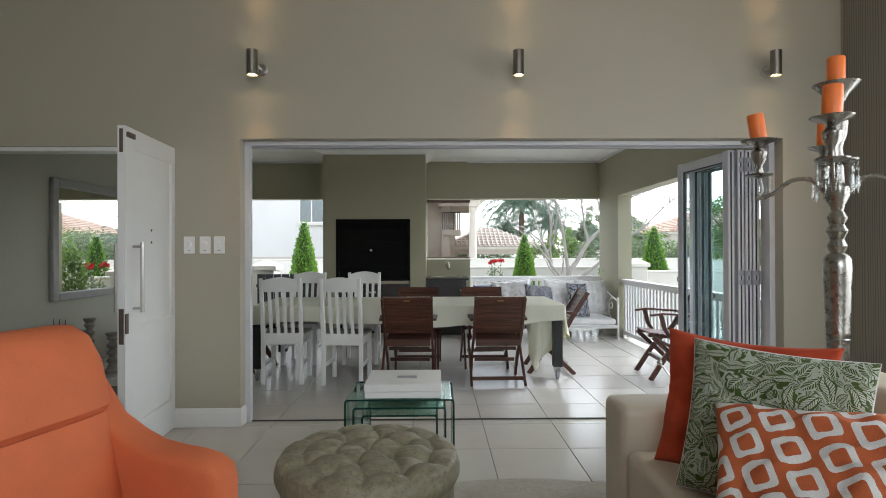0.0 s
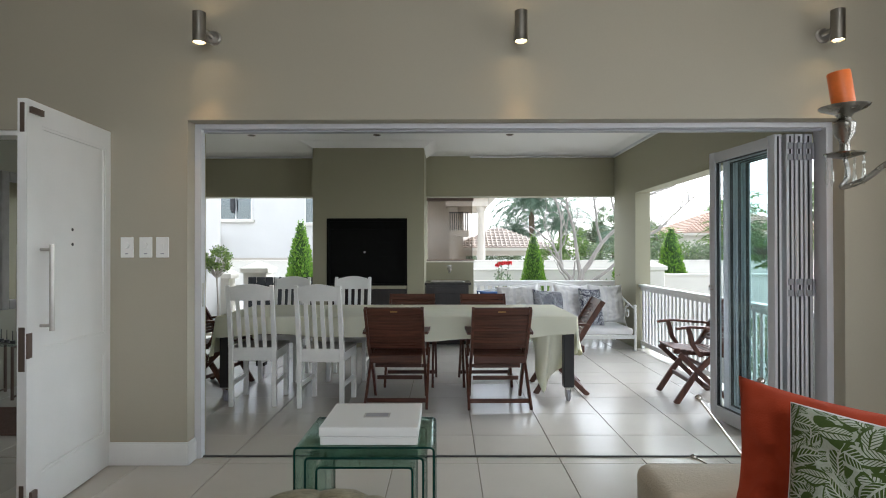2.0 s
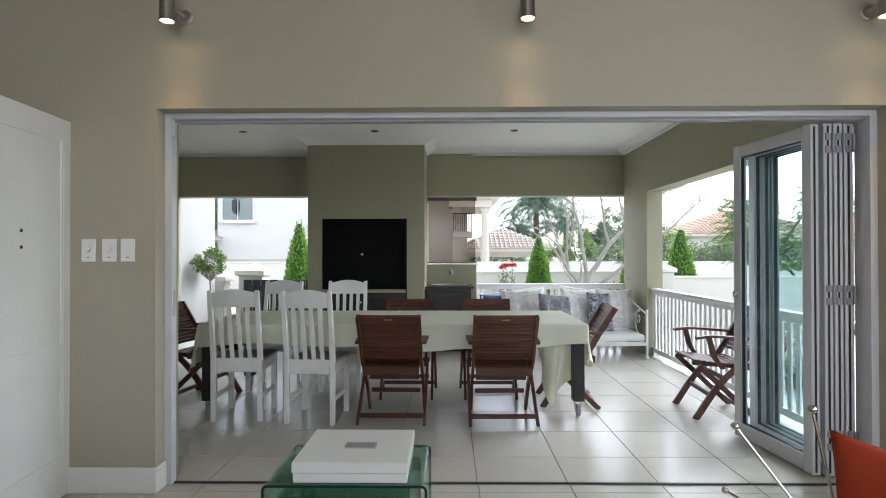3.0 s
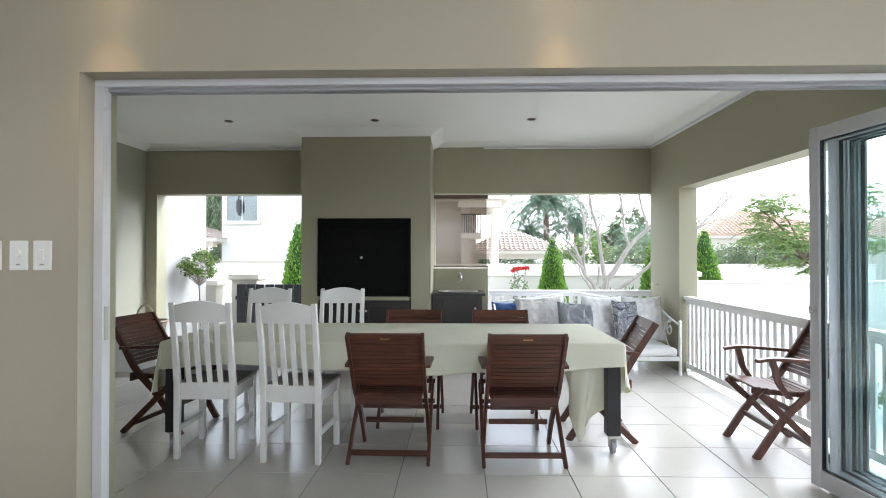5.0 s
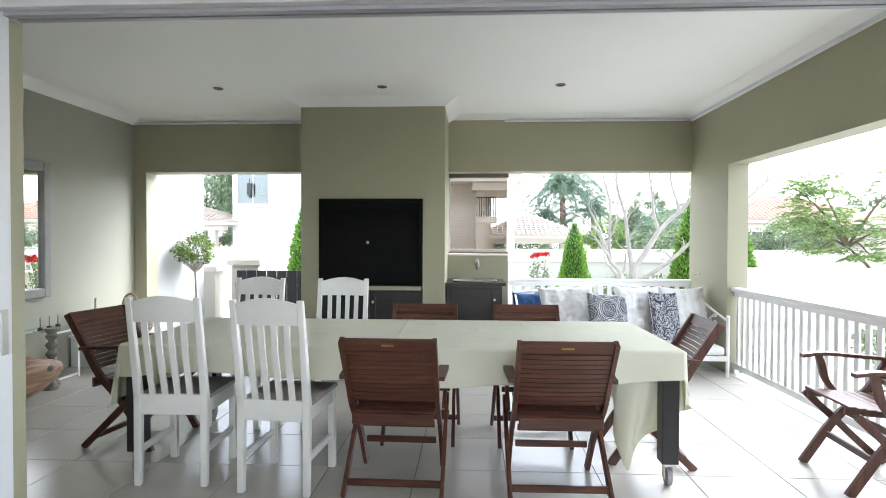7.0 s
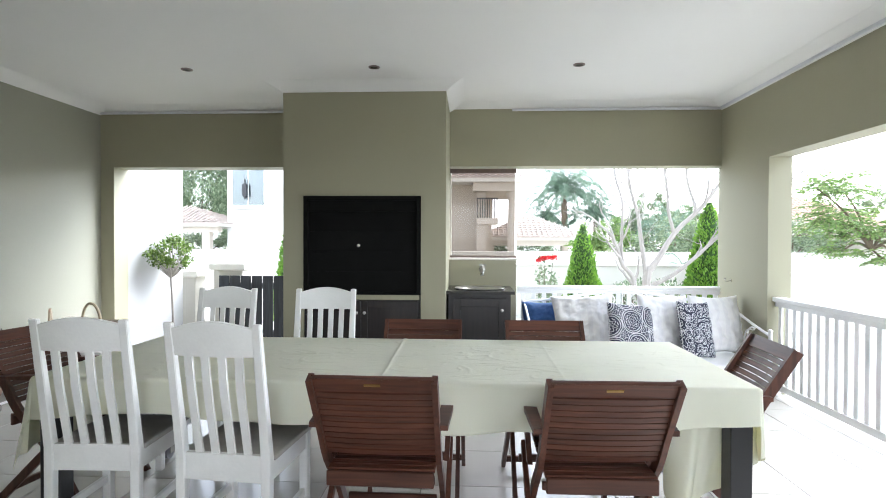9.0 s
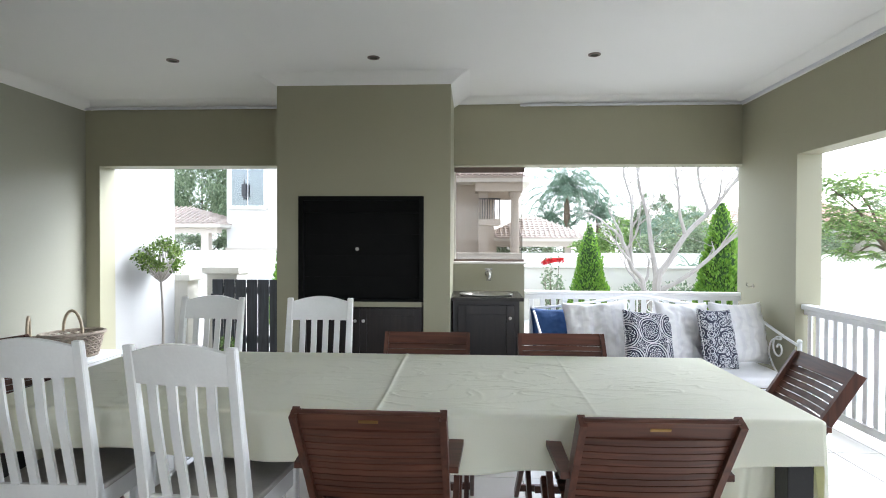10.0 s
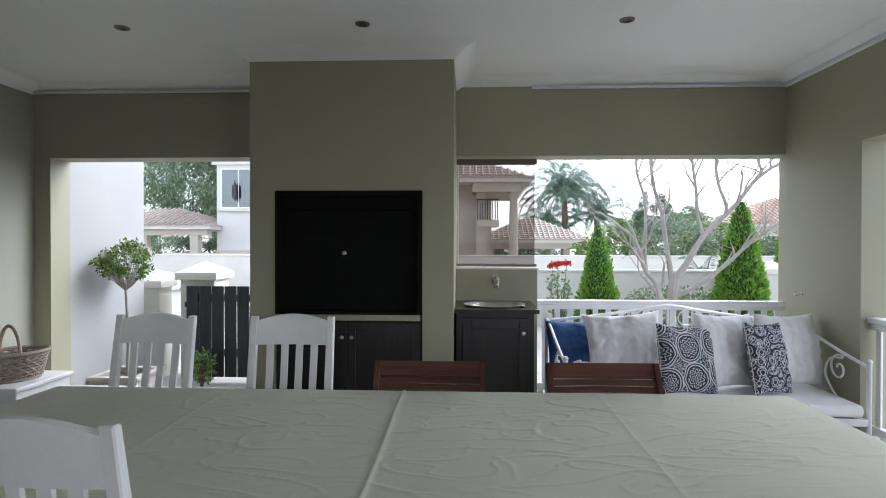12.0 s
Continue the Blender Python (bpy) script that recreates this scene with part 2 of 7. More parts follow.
def print_fabric(name, ground, ink, kind):
    """Printed cotton. kind 'leaf': dense foliage; 'link': rounded lozenges; 'lace': rings and petals."""
    m, n, l, p = mat(name)
    tc = n.new("ShaderNodeTexCoord")
    src = tc.outputs["Object"]

    def math_node(op, a, b=None):
        q = n.new("ShaderNodeMath")
        q.operation = op
        for i, v in enumerate((a, b)):
            if v is None:
                continue
            if isinstance(v, (int, float)):
                q.inputs[i].default_value = v
            else:
                l.new(v, q.inputs[i])
        return q.outputs[0]

    sep = n.new("ShaderNodeSeparateXYZ")
    if kind == "leaf":
        nz = n.new("ShaderNodeTexNoise")
        nz.inputs["Scale"].default_value, nz.inputs["Detail"].default_value = 16, 1
        l.new(src, nz.inputs["Vector"])
        warp = n.new("ShaderNodeVectorMath")
        warp.operation = "MULTIPLY_ADD"
        warp.inputs[1].default_value = (0.03, 0.0, 0.03)
        l.new(nz.outputs["Color"], warp.inputs[0])
        flat = n.new("ShaderNodeVectorMath")
        flat.operation = "MULTIPLY"
        flat.inputs[1].default_value = (1, 0, 1)
        l.new(src, flat.inputs[0])
        l.new(flat.outputs[0], warp.inputs[2])

        def leaves(cells, length, width, veins):
            """Leaf bodies and their ink lines, one to a cell, each turned its own way."""
            vo = n.new("ShaderNodeTexVoronoi")
            vo.inputs["Scale"].default_value, vo.inputs["Randomness"].default_value = cells, 0.75
            l.new(warp.outputs[0], vo.inputs["Vector"])
            loc = n.new("ShaderNodeVectorMath")
            loc.operation = "SUBTRACT"
            l.new(warp.outputs[0], loc.inputs[0])
            l.new(vo.outputs["Position"], loc.inputs[1])
            sp = n.new("ShaderNodeSeparateXYZ")
            l.new(loc.outputs[0], sp.inputs[0])
            sc = n.new("ShaderNodeSeparateColor")
            l.new(vo.outputs["Color"], sc.inputs[0])
            ang = math_node("MULTIPLY", sc.outputs[0], 6.283)
            ca, sa = math_node("COSINE", ang), math_node("SINE", ang)
            u = math_node("ADD", math_node("MULTIPLY", sp.outputs["X"], ca), math_node("MULTIPLY", sp.outputs["Z"], sa))
            v = math_node("ABSOLUTE", math_node("SUBTRACT", math_node("MULTIPLY", sp.outputs["Z"], ca), math_node("MULTIPLY", sp.outputs["X"], sa)))
            un = math_node("DIVIDE", u, length)
            rim = math_node("DIVIDE", math_node("DIVIDE", v, width), math_node("MAXIMUM", math_node("SUBTRACT", 1.0, math_node("MULTIPLY", un, un)), 0.02))
            inside = math_node("LESS_THAN", rim, 0.80)
            edge = math_node("MULTIPLY", math_node("GREATER_THAN", rim, 0.80), math_node("LESS_THAN", rim, 1.12))
            vein = math_node("LESS_THAN", math_node("FRACT", math_node("SUBTRACT", math_node("MULTIPLY", u, veins), math_node("MULTIPLY", v, veins * 1.1))), 0.30)
            vein = math_node("MAXIMUM", vein, math_node("LESS_THAN", v, width * 0.09))
            return inside, edge, vein, sc.outputs[1]

        big_in, big_edge, big_vein, big_tone = leaves(21, 0.036, 0.0155, 135)
        sm_in, sm_edge, sm_vein, sm_tone = leaves(38, 0.018, 0.009, 230)
        # a dark leaf has pale veins, a pale one green veins and outline
        dark = math_node("GREATER_THAN", big_tone, 0.5)
        flip = math_node("ABSOLUTE", math_node("SUBTRACT", big_vein, math_node("SUBTRACT", 1.0, dark)))
        small = math_node("SUBTRACT", 1.0, math_node("MAXIMUM", sm_edge, math_node("MULTIPLY", sm_in, math_node("MAXIMUM", sm_vein, math_node("GREATER_THAN", sm_tone, 0.6)))))
        free = math_node("SUBTRACT", 1.0, math_node("MAXIMUM", big_in, big_edge))
        mask = math_node("ADD", math_node("MULTIPLY", big_in, flip), math_node("MULTIPLY", free, math_node("MULTIPLY", small, 0.8)))
        mask = math_node("ADD", mask, math_node("MULTIPLY", big_edge, math_node("MULTIPLY", dark, 0.9)))
    elif kind == "link":
        mp = n.new("ShaderNodeMapping")
        mp.inputs["Rotation"].default_value = (0, radians(20), 0)
        mp.inputs["Scale"].default_value = (11.2, 11.2, 11.2)
        l.new(src, mp.inputs["Vector"])
        l.new(mp.outputs[0], sep.inputs[0])
        col = math_node("FLOOR", sep.outputs["X"])
        zz = math_node("ADD", sep.outputs["Z"], math_node("MULTIPLY", col, 0.5))
        fx = math_node("ABSOLUTE", math_node("SUBTRACT", math_node("FRACT", sep.outputs["X"]), 0.5))
        fz = math_node("ABSOLUTE", math_node("SUBTRACT", math_node("FRACT", zz), 0.5))
        d = math_node("POWER", math_node("ADD", math_node("POWER", fx, 6.0), math_node("POWER", fz, 6.0)), 1 / 6)
        mask = math_node("MULTIPLY", math_node("LESS_THAN", d, 0.40), math_node("GREATER_THAN", d, 0.215))
    elif kind == "lace":
        mp = n.new("ShaderNodeMapping")
        mp.inputs["Rotation"].default_value = (0, radians(12), 0)
        mp.inputs["Scale"].default_value = (4.6, 4.6, 4.6)
        l.new(src, mp.inputs["Vector"])
        l.new(mp.outputs[0], sep.inputs[0])
        fx = math_node("SUBTRACT", math_node("FRACT", math_node("ADD", sep.outputs["X"], 0.3)), 0.5)
        fz = math_node("SUBTRACT", math_node("FRACT", sep.outputs["Z"]), 0.5)
        d = math_node("SQRT", math_node("ADD", math_node("MULTIPLY", fx, fx), math_node("MULTIPLY", fz, fz)))
        ang = math_node("ARCTAN2", fz, fx)
        ring = math_node("LESS_THAN", math_node("ABSOLUTE", math_node("SUBTRACT", d, 0.49)), 0.022)
        ring2 = math_node("LESS_THAN", math_node("ABSOLUTE", math_node("SUBTRACT", d, 0.41)), 0.018)
        wob = math_node("MULTIPLY", math_node("COSINE", math_node("MULTIPLY", ang, 8.0)), 0.05)
        flower = math_node("LESS_THAN", math_node("FRACT", math_node("MULTIPLY", math_node("ADD", d, wob), 9.0)), 0.34)
        inner = math_node("MULTIPLY", flower, math_node("LESS_THAN", d, 0.34))
        v1 = n.new("ShaderNodeTexVoronoi")
        v1.feature = "DISTANCE_TO_EDGE"
        v1.inputs["Scale"].default_value = 60
        l.new(src, v1.inputs["Vector"])
        outer = math_node("MULTIPLY", math_node("LESS_THAN", v1.outputs["Distance"], 0.07), math_node("GREATER_THAN", d, 0.53))
        mask = math_node("MAXIMUM", math_node("MAXIMUM", ring, ring2), math_node("MAXIMUM", inner, outer))
    else:
        v2 = n.new("ShaderNodeTexVoronoi")
        v2.inputs["Scale"].default_value = 14
        v2.inputs["Randomness"].default_value = 0.5
        l.new(src, v2.inputs["Vector"])
        v1 = n.new("ShaderNodeTexVoronoi")
        v1.feature = "DISTANCE_TO_EDGE"
        v1.inputs["Scale"].default_value = 42
        l.new(src, v1.inputs["Vector"])
        ring = math_node("LESS_THAN", math_node("FRACT", math_node("MULTIPLY", v2.outputs["Distance"], 4.2)), 0.24)
        petal = math_node("MULTIPLY", math_node("LESS_THAN", v1.outputs["Distance"], 0.07), math_node("GREATER_THAN", math_node("FRACT", math_node("MULTIPLY", v2.outputs["Distance"], 2.1)), 0.5))
        mask = math_node("MAXIMUM", ring, petal)
    mx = n.new("ShaderNodeMix")
    mx.data_type = "RGBA"
    l.new(mask, mx.inputs["Factor"])
    mx.inputs["A"].default_value, mx.inputs["B"].default_value = (*ground, 1), (*ink, 1)
    weave = n.new("ShaderNodeTexNoise")
    weave.inputs["Scale"].default_value = 260
    l.new(src, weave.inputs["Vector"])
    hs = n.new("ShaderNodeHueSaturation")
    mr = n.new("ShaderNodeMapRange")
    mr.inputs["To Min"].default_value, mr.inputs["To Max"].default_value = 0.75, 1.2
    l.new(weave.outputs[0], mr.inputs[0])
    l.new(mr.outputs[0], hs.inputs["Value"])
    l.new(mx.outputs["Result"], hs.inputs["Color"])
    l.new(hs.outputs[0], p.inputs["Base Color"])
    p.inputs["Roughness"].default_value = 0.85
    return m


def glow(name, color, strength):
    m, n, l, p = mat(name)
    p.inputs["Base Color"].default_value = (*color, 1)
    p.inputs["Emission Color"].default_value = (*color, 1)
    p.inputs["Emission Strength"].default_value = strength
    return m


M_LIVING = paint("beige_wall_paint", (0.41, 0.377, 0.297), 0.55, 0.03, 1.2, 0.02)
M_PATIOWALL = paint("pale_olive_wall_paint", (0.32, 0.305, 0.21), 0.6, 0.04, 1.2, 0.03)
M_WESTWALL = paint("pale_grey_olive_wall_paint", (0.305, 0.30, 0.24), 0.6, 0.04, 1.2, 0.03)
M_CREAM = paint("cream_outdoor_plaster", (0.66, 0.635, 0.57), 0.8, 0.07, 1.5, 0.06)
M_WHITEHOUSE = paint("white_house_plaster", (0.68, 0.67, 0.64), 0.8, 0.05, 0.6, 0.06)
M_HOUSE = paint("tan_house_plaster", (0.54, 0.49, 0.42), 0.85, 0.05, 0.6, 0.06)
M_CEIL = paint("white_ceiling_paint", (0.78, 0.77, 0.74), 0.7, 0.02, 1.0, 0.01)
M_WHITE = paint("white_gloss_paint", (0.80, 0.80, 0.79), 0.32, 0.03, 5.0, 0.01)
M_CHAIRWHITE = paint("white_chair_paint", (0.80, 0.80, 0.78), 0.38, 0.05, 9.0, 0.03)
M_ALU = paint("white_coated_aluminium", (0.62, 0.62, 0.65), 0.35, 0.03, 4.0, 0.0)
M_ALUGREY = paint("grey_aluminium_edge", (0.33, 0.33, 0.36), 0.4, 0.05, 6.0, 0.0)
M_TILE = tiles("glazed_floor_tile", (0.54, 0.52, 0.475), 0.22)
M_GROUT = paint("grey_grout", (0.22, 0.2, 0.17), 0.9, 0.1, 12, 0.1)
M_STEEL = paint("brushed_steel", (0.55, 0.53, 0.5), 0.32, 0.05, 14, 0.01, 200, metal=1.0)
M_CHROME = paint("polished_nickel", (0.62, 0.59, 0.55), 0.16, 0.05, 10, 0.0, metal=1.0)
M_BROWNMETAL = paint("bronzed_lock_metal", (0.16, 0.12, 0.1), 0.45, 0.1, 20, 0.02, metal=0.7)
M_WOOD = wood("red_brown_oiled_wood", (0.050, 0.0175, 0.011), (0.125, 0.046, 0.027), 0.38, 0)
M_WOODZ = wood("red_brown_oiled_wood_upright", (0.050, 0.0175, 0.011), (0.125, 0.046, 0.027), 0.38, 2)
M_DARKWOOD = wood("black_brown_stained_wood", (0.007, 0.005, 0.0045), (0.018, 0.012, 0.010), 0.42, 2)
M_BLACK = paint("black_steel_paint", (0.0065, 0.0065, 0.006), 0.7, 0.25, 8, 0.03, spec=0.08)
M_BLACKLEG = paint("black_leg_paint", (0.02, 0.02, 0.022), 0.4, 0.15, 9, 0.03)
M_CLOTH = paint("pale_green_tablecloth", (0.87, 0.87, 0.76), 0.75, 0.04, 5, 0.05, 300)
def thin_cloth(m, color, amount):
    """Lets some daylight through a thin woven sheet."""
    n, l = m.node_tree.nodes, m.node_tree.links
    tl = n.new("ShaderNodeBsdfTranslucent")
    tl.inputs[0].default_value = (*color, 1)
    mx = n.new("ShaderNodeMixShader")
    mx.inputs[0].default_value = amount
    l.new(n["Principled BSDF"].outputs[0], mx.inputs[1])
    l.new(tl.outputs[0], mx.inputs[2])
    l.new(mx.outputs[0], n["Material Output"].inputs[0])


thin_cloth(M_CLOTH, (0.86, 0.84, 0.52), 0.28)
M_ORANGE = paint("orange_suede", (0.62, 0.155, 0.055), 0.75, 0.1, 7, 0.06, 180)
M_CREAMLEATHER = paint("cream_leather", (0.53, 0.47, 0.36), 0.45, 0.06, 6, 0.08, 130)
M_RUST = paint("rust_red_cotton", (0.46, 0.055, 0.015), 0.85, 0.08, 10, 0.08, 250)
M_OTTOMAN = paint("sage_damask", (0.25, 0.23, 0.155), 0.5, 0.32, 34, 0.10, 150)
# scrolling damask lines woven into the ottoman's cover
_n, _l = M_OTTOMAN.node_tree.nodes, M_OTTOMAN.node_tree.links
_tc, _wv, _mx, _st = _n.new("ShaderNodeTexCoord"), _n.new("ShaderNodeTexWave"), _n.new("ShaderNodeMix"), _n.new("ShaderNodeValToRGB")
_wv.wave_type = "RINGS"
_wv.inputs["Scale"].default_value, _wv.inputs["Distortion"].default_value, _wv.inputs["Detail"].default_value, _wv.inputs["Detail Scale"].default_value = 13.0, 9.0, 2.0, 1.6
_st.color_ramp.elements[0].position, _st.color_ramp.elements[1].position = 0.93, 0.98
_mx.data_type, _mx.blend_type = "RGBA", "MULTIPLY"
_mx.inputs["B"].default_value = (0.80, 0.79, 0.74, 1)
_base = _n["Principled BSDF"].inputs["Base Color"]
_l.new(_tc.outputs["Object"], _wv.inputs["Vector"])
_l.new(_wv.outputs[0], _st.inputs[0])
_l.new(_st.outputs[0], _mx.inputs["Factor"])
_l.new(_base.links[0].from_socket, _mx.inputs["A"])
_l.new(_mx.outputs["Result"], _base)
M_GREENPRINT = print_fabric("green_leaf_print", (0.052, 0.092, 0.012), (0.46, 0.50, 0.42), "leaf")
M_SMOKEGLASS = glass("bronze_tinted_pane", (0.58, 0.555, 0.535), 0.0, 0.02, 0.12)
M_LINKPRINT = print_fabric("orange_link_print", (0.43, 0.10, 0.028), (0.66, 0.65, 0.63), "link")
M_LACE = print_fabric("navy_lace_print", (0.03, 0.035, 0.06), (0.62, 0.63, 0.65), "lace")
M_LACE2 = print_fabric("navy_flower_print", (0.03, 0.035, 0.06), (0.62, 0.63, 0.65), "flower")
M_CRYSTAL = glass("cut_crystal", (0.93, 0.94, 0.95), 0.02, 1.2)
M_WHITECLOTH = paint("white_cotton", (0.83, 0.82, 0.81), 0.85, 0.05, 6, 0.06, 280)
# white cotton woven with faint grey stripes
M_STRIPE = paint("grey_striped_white_cotton", (0.83, 0.82, 0.81), 0.85, 0.04, 6, 0.06, 280)
_n, _l = M_STRIPE.node_tree.nodes, M_STRIPE.node_tree.links
_tc, _wv, _mx, _st = _n.new("ShaderNodeTexCoord"), _n.new("ShaderNodeTexWave"), _n.new("ShaderNodeMix"), _n.new("ShaderNodeValToRGB")
_wv.inputs["Scale"].default_value, _wv.inputs["Distortion"].default_value = 3.2, 0.15
_st.color_ramp.elements[0].position, _st.color_ramp.elements[1].position = 0.62, 0.72
_mx.data_type, _mx.blend_type = "RGBA", "MULTIPLY"
_mx.inputs["B"].default_value = (0.93, 0.93, 0.945, 1)
_base = _n["Principled BSDF"].inputs["Base Color"]
_l.new(_tc.outputs["Object"], _wv.inputs["Vector"])
_l.new(_wv.outputs[0], _st.inputs[0])
_l.new(_st.outputs[0], _mx.inputs["Factor"])
_l.new(_base.links[0].from_socket, _mx.inputs["A"])
_l.new(_mx.outputs["Result"], _base)
M_BLUE = paint("blue_canvas", (0.03, 0.08, 0.22), 0.85, 0.08, 10, 0.08, 250)
M_GLASS = glass("clear_pane", (0.92, 0.97, 0.96))
M_TINT = glass("blue_green_pane", (0.885, 0.962, 0.968), 0.0, 0.1, 0.06)
M_TABLEGLASS = glass("table_glass", (0.74, 0.88, 0.82), 0.0, 0.5)
M_GLASSEDGE = paint("dark_green_glass_edge", (0.01, 0.045, 0.035), 0.15, 0.1, 10, 0.0)
M_CANDLE = paint("orange_wax", (0.85, 0.2, 0.04), 0.4, 0.1, 12, 0.03)
M_SWITCH = paint("white_plastic", (0.82, 0.82, 0.80), 0.3, 0.01, 5, 0.0)
M_WICKER = paint("grey_brown_wicker", (0.30, 0.25, 0.2), 0.8, 0.3, 30, 0.1)
M_LAMPGLOW = glow("warm_lamp_lens", (1.0, 0.72, 0.38), 6.0)
M_LENS = paint("dim_lamp_lens", (0.06, 0.06, 0.06), 0.2, 0.1, 30, 0.0)
mm, mn, ml, mp_ = mat("mirror_silver")
mp_.inputs["Metallic"].default_value, mp_.inputs["Roughness"].default_value = 1.0, 0.015
mp_.inputs["Base Color"].default_value = (0.86, 0.87, 0.86, 1)
M_MIRROR = mm
M_SILVER = paint("tarnished_silver", (0.30, 0.29, 0.265), 0.28, 0.2, 25, 0.03, metal=1.0)
M_STONE = paint("carved_grey_wood", (0.2, 0.18, 0.15), 0.7, 0.3, 30, 0.1)
M_CARVED = wood("carved_tan_wood", (0.2, 0.11, 0.06), (0.42, 0.27, 0.17), 0.55, 1)
M_MIRFRAME = paint("grey_washed_frame", (0.24, 0.235, 0.22), 0.5, 0.12, 15, 0.06)
M_RUG = paint("brown_woven_rug", (0.12, 0.07, 0.05), 0.95, 0.2, 30, 0.2, 200)
M_RUGPALE = paint("beige_woven_rug", (0.40, 0.37, 0.31), 0.95, 0.12, 30, 0.2, 200)

# ---- the shell ----
ZC = 2.79          # veranda ceiling
ZL = 3.9           # living room ceiling


def boxes(*rows):
    bm = B()
    for r in rows:
        box(bm, *r)
    return bm


structure("wall_north", boxes((-4.6, -3.55, 5.96, 6.12, 0, ZL), (-3.55, -1.80, 5.96, 6.12, 2.045, ZL), (-1.80, -1.268, 5.96, 6.12, 0, ZL),
                              (-1.268, 2.72, 5.96, 6.12, 2.1, ZL), (2.72, 3.16, 5.96, 6.12, 0, ZL)), M_LIVING,
          "smooth beige painted wall over wide veranda opening", "wall")
structure("wall_north_outer", boxes((-4.05, -3.55, 6.12, 6.22, 0, 3.0), (-3.55, -1.80, 6.12, 6.22, 2.045, 3.0), (-1.80, -1.268, 6.12, 6.22, 0, 3.0),
                                    (-1.268, 2.72, 6.12, 6.22, 2.1, 3.0), (2.72, 3.3, 6.12, 6.22, 0, 3.0)), M_PATIOWALL,
          "olive painted veranda side of the house wall", "wall")
# openings in the east and south living walls are added to let light in
structure("wall_east_living", boxes((3.16, 3.36, -1.7, 2.55, 0, ZL), (3.16, 3.36, 2.55, 4.75, 0, 0.9), (3.16, 3.36, 2.55, 4.75, 2.4, ZL), (3.16, 3.36, 4.75, 6.12, 0, ZL)), M_LIVING, "side wall of the living room with an added, unseen light opening", "wall")
structure("wall_west_living", boxes((-4.8, -4.6, -1.7, 6.12, 0, ZL)), M_LIVING, "plain beige living room wall", "wall")
structure("wall_south_living", boxes((-4.6, -0.95, -1.7, -1.5, 0, ZL), (-0.95, 2.75, -1.7, -1.5, 0, 1.4), (-0.95, 2.75, -1.7, -1.5, 3.5, ZL), (2.75, 3.16, -1.7, -1.5, 0, ZL)),
          M_LIVING, "beige living room wall with an added, unseen light opening", "wall")
structure("ceiling_living", boxes((-4.8, 3.36, -1.7, 6.12, ZL, ZL + 0.15)), M_CEIL, "white living room ceiling", "ceiling")

# veranda walls
structure("wall_west", boxes((-4.05, -3.85, 6.22, 11.25, -0.3, 3.0)), M_WESTWALL, "pale grey-olive painted veranda wall", "wall")
structure("wall_far", boxes((-3.85, -3.70, 11.0, 11.25, -0.3, 3.0), (-3.70, 2.93, 11.0, 11.25, 2.138, 3.0)), M_PATIOWALL,
          "olive painted lintel over two garden openings", "wall")
structure("wall_east", boxes((2.85, 3.05, 10.07, 11.0, -0.3, 3.0), (2.93, 3.05, 11.0, 11.25, -0.3, 3.0), (2.85, 3.05, 6.22, 10.07, 2.09, 3.0), (2.85, 3.05, 6.22, 6.4, -0.3, 2.09)), M_PATIOWALL,
          "olive painted lintel and pier beside the garden", "wall")
structure("chimney_breast", boxes((-1.51, 0.01, 10.40, 11.0, 0, ZC), (-1.51, -1.315, 10.155, 10.40, 0, ZC), (-0.22, 0.01, 10.155, 10.40, 0, ZC),
                                  (-1.315, -0.22, 10.155, 10.40, 1.755, ZC), (-1.315, -0.22, 10.155, 10.40, 0.0, 0.06),
                                  (-1.51, 0.01, 11.0, 11.4, -0.3, 2.12)), M_PATIOWALL,
          "tall olive painted chimney breast", "chimney")
structure("ceiling", boxes((-4.05, 3.1, 6.12, 11.4, ZC, ZC + 0.2)), M_CEIL, "white veranda ceiling with coved cornice", "ceiling")


def cove(bm, a, b, inward, size=0.075, ma=0, mb=0, out=0.20):
    """A coved cornice along the wall top from a to b, inward is the way into the room."""
    a, b, w = Vector((*a, ZC)), Vector((*b, ZC)), Vector((*inward, 0))
    way = (b - a).normalized()
    prof = [(0.0, -size)]
    for k in range(9):
        t = k / 8
        prof.append((0.004 + (out - 0.004) * t, -size * (1 - t) ** 1.5 - 0.001))
    prof += [(out, 0.001), (0.0, 0.001)]
    r0 = [bm.verts.new(a + w * p - way * (p * ma) + Vector((0, 0, z))) for p, z in prof]
    r1 = [bm.verts.new(b + w * p + way * (p * mb) + Vector((0, 0, z))) for p, z in prof]
    for k in range(len(prof)):
        j = (k + 1) % len(prof)
        bm.faces.new((r0[k], r0[j], r1[j], r1[k]))
    bm.faces.new(r0), bm.faces.new(list(reversed(r1)))
    bmesh.ops.recalc_face_normals(bm, faces=bm.faces)


bm = B()
for a, b, w in (((-3.85, 11.0), (-1.51, 11.0), (0, -0.6)), ((0.01, 11.0), (2.85, 11.0), (0, -0.6)), ((-1.51, 10.155), (0.01, 10.155), (0, -1)),
                ((-1.51, 10.155), (-1.51, 11.0), (-1, 0)), ((0.01, 10.155), (0.01, 11.0), (1, 0)), ((-3.85, 6.22), (-3.85, 11.0), (1, 0)),
                ((2.85, 6.22), (2.85, 11.0), (-1, 0))):
    chim = a[1] == 10.155
    cove(bm, a, b, Vector(w).normalized(), 0.045 if abs(w[1]) == 0.6 else 0.075, 1 if chim else 0, 1 if chim and b[1] == 10.155 else 0, 0.16)
structure("cornice", bm, M_CEIL, "white coved cornice round the veranda ceiling", "cornice", smooth=True)

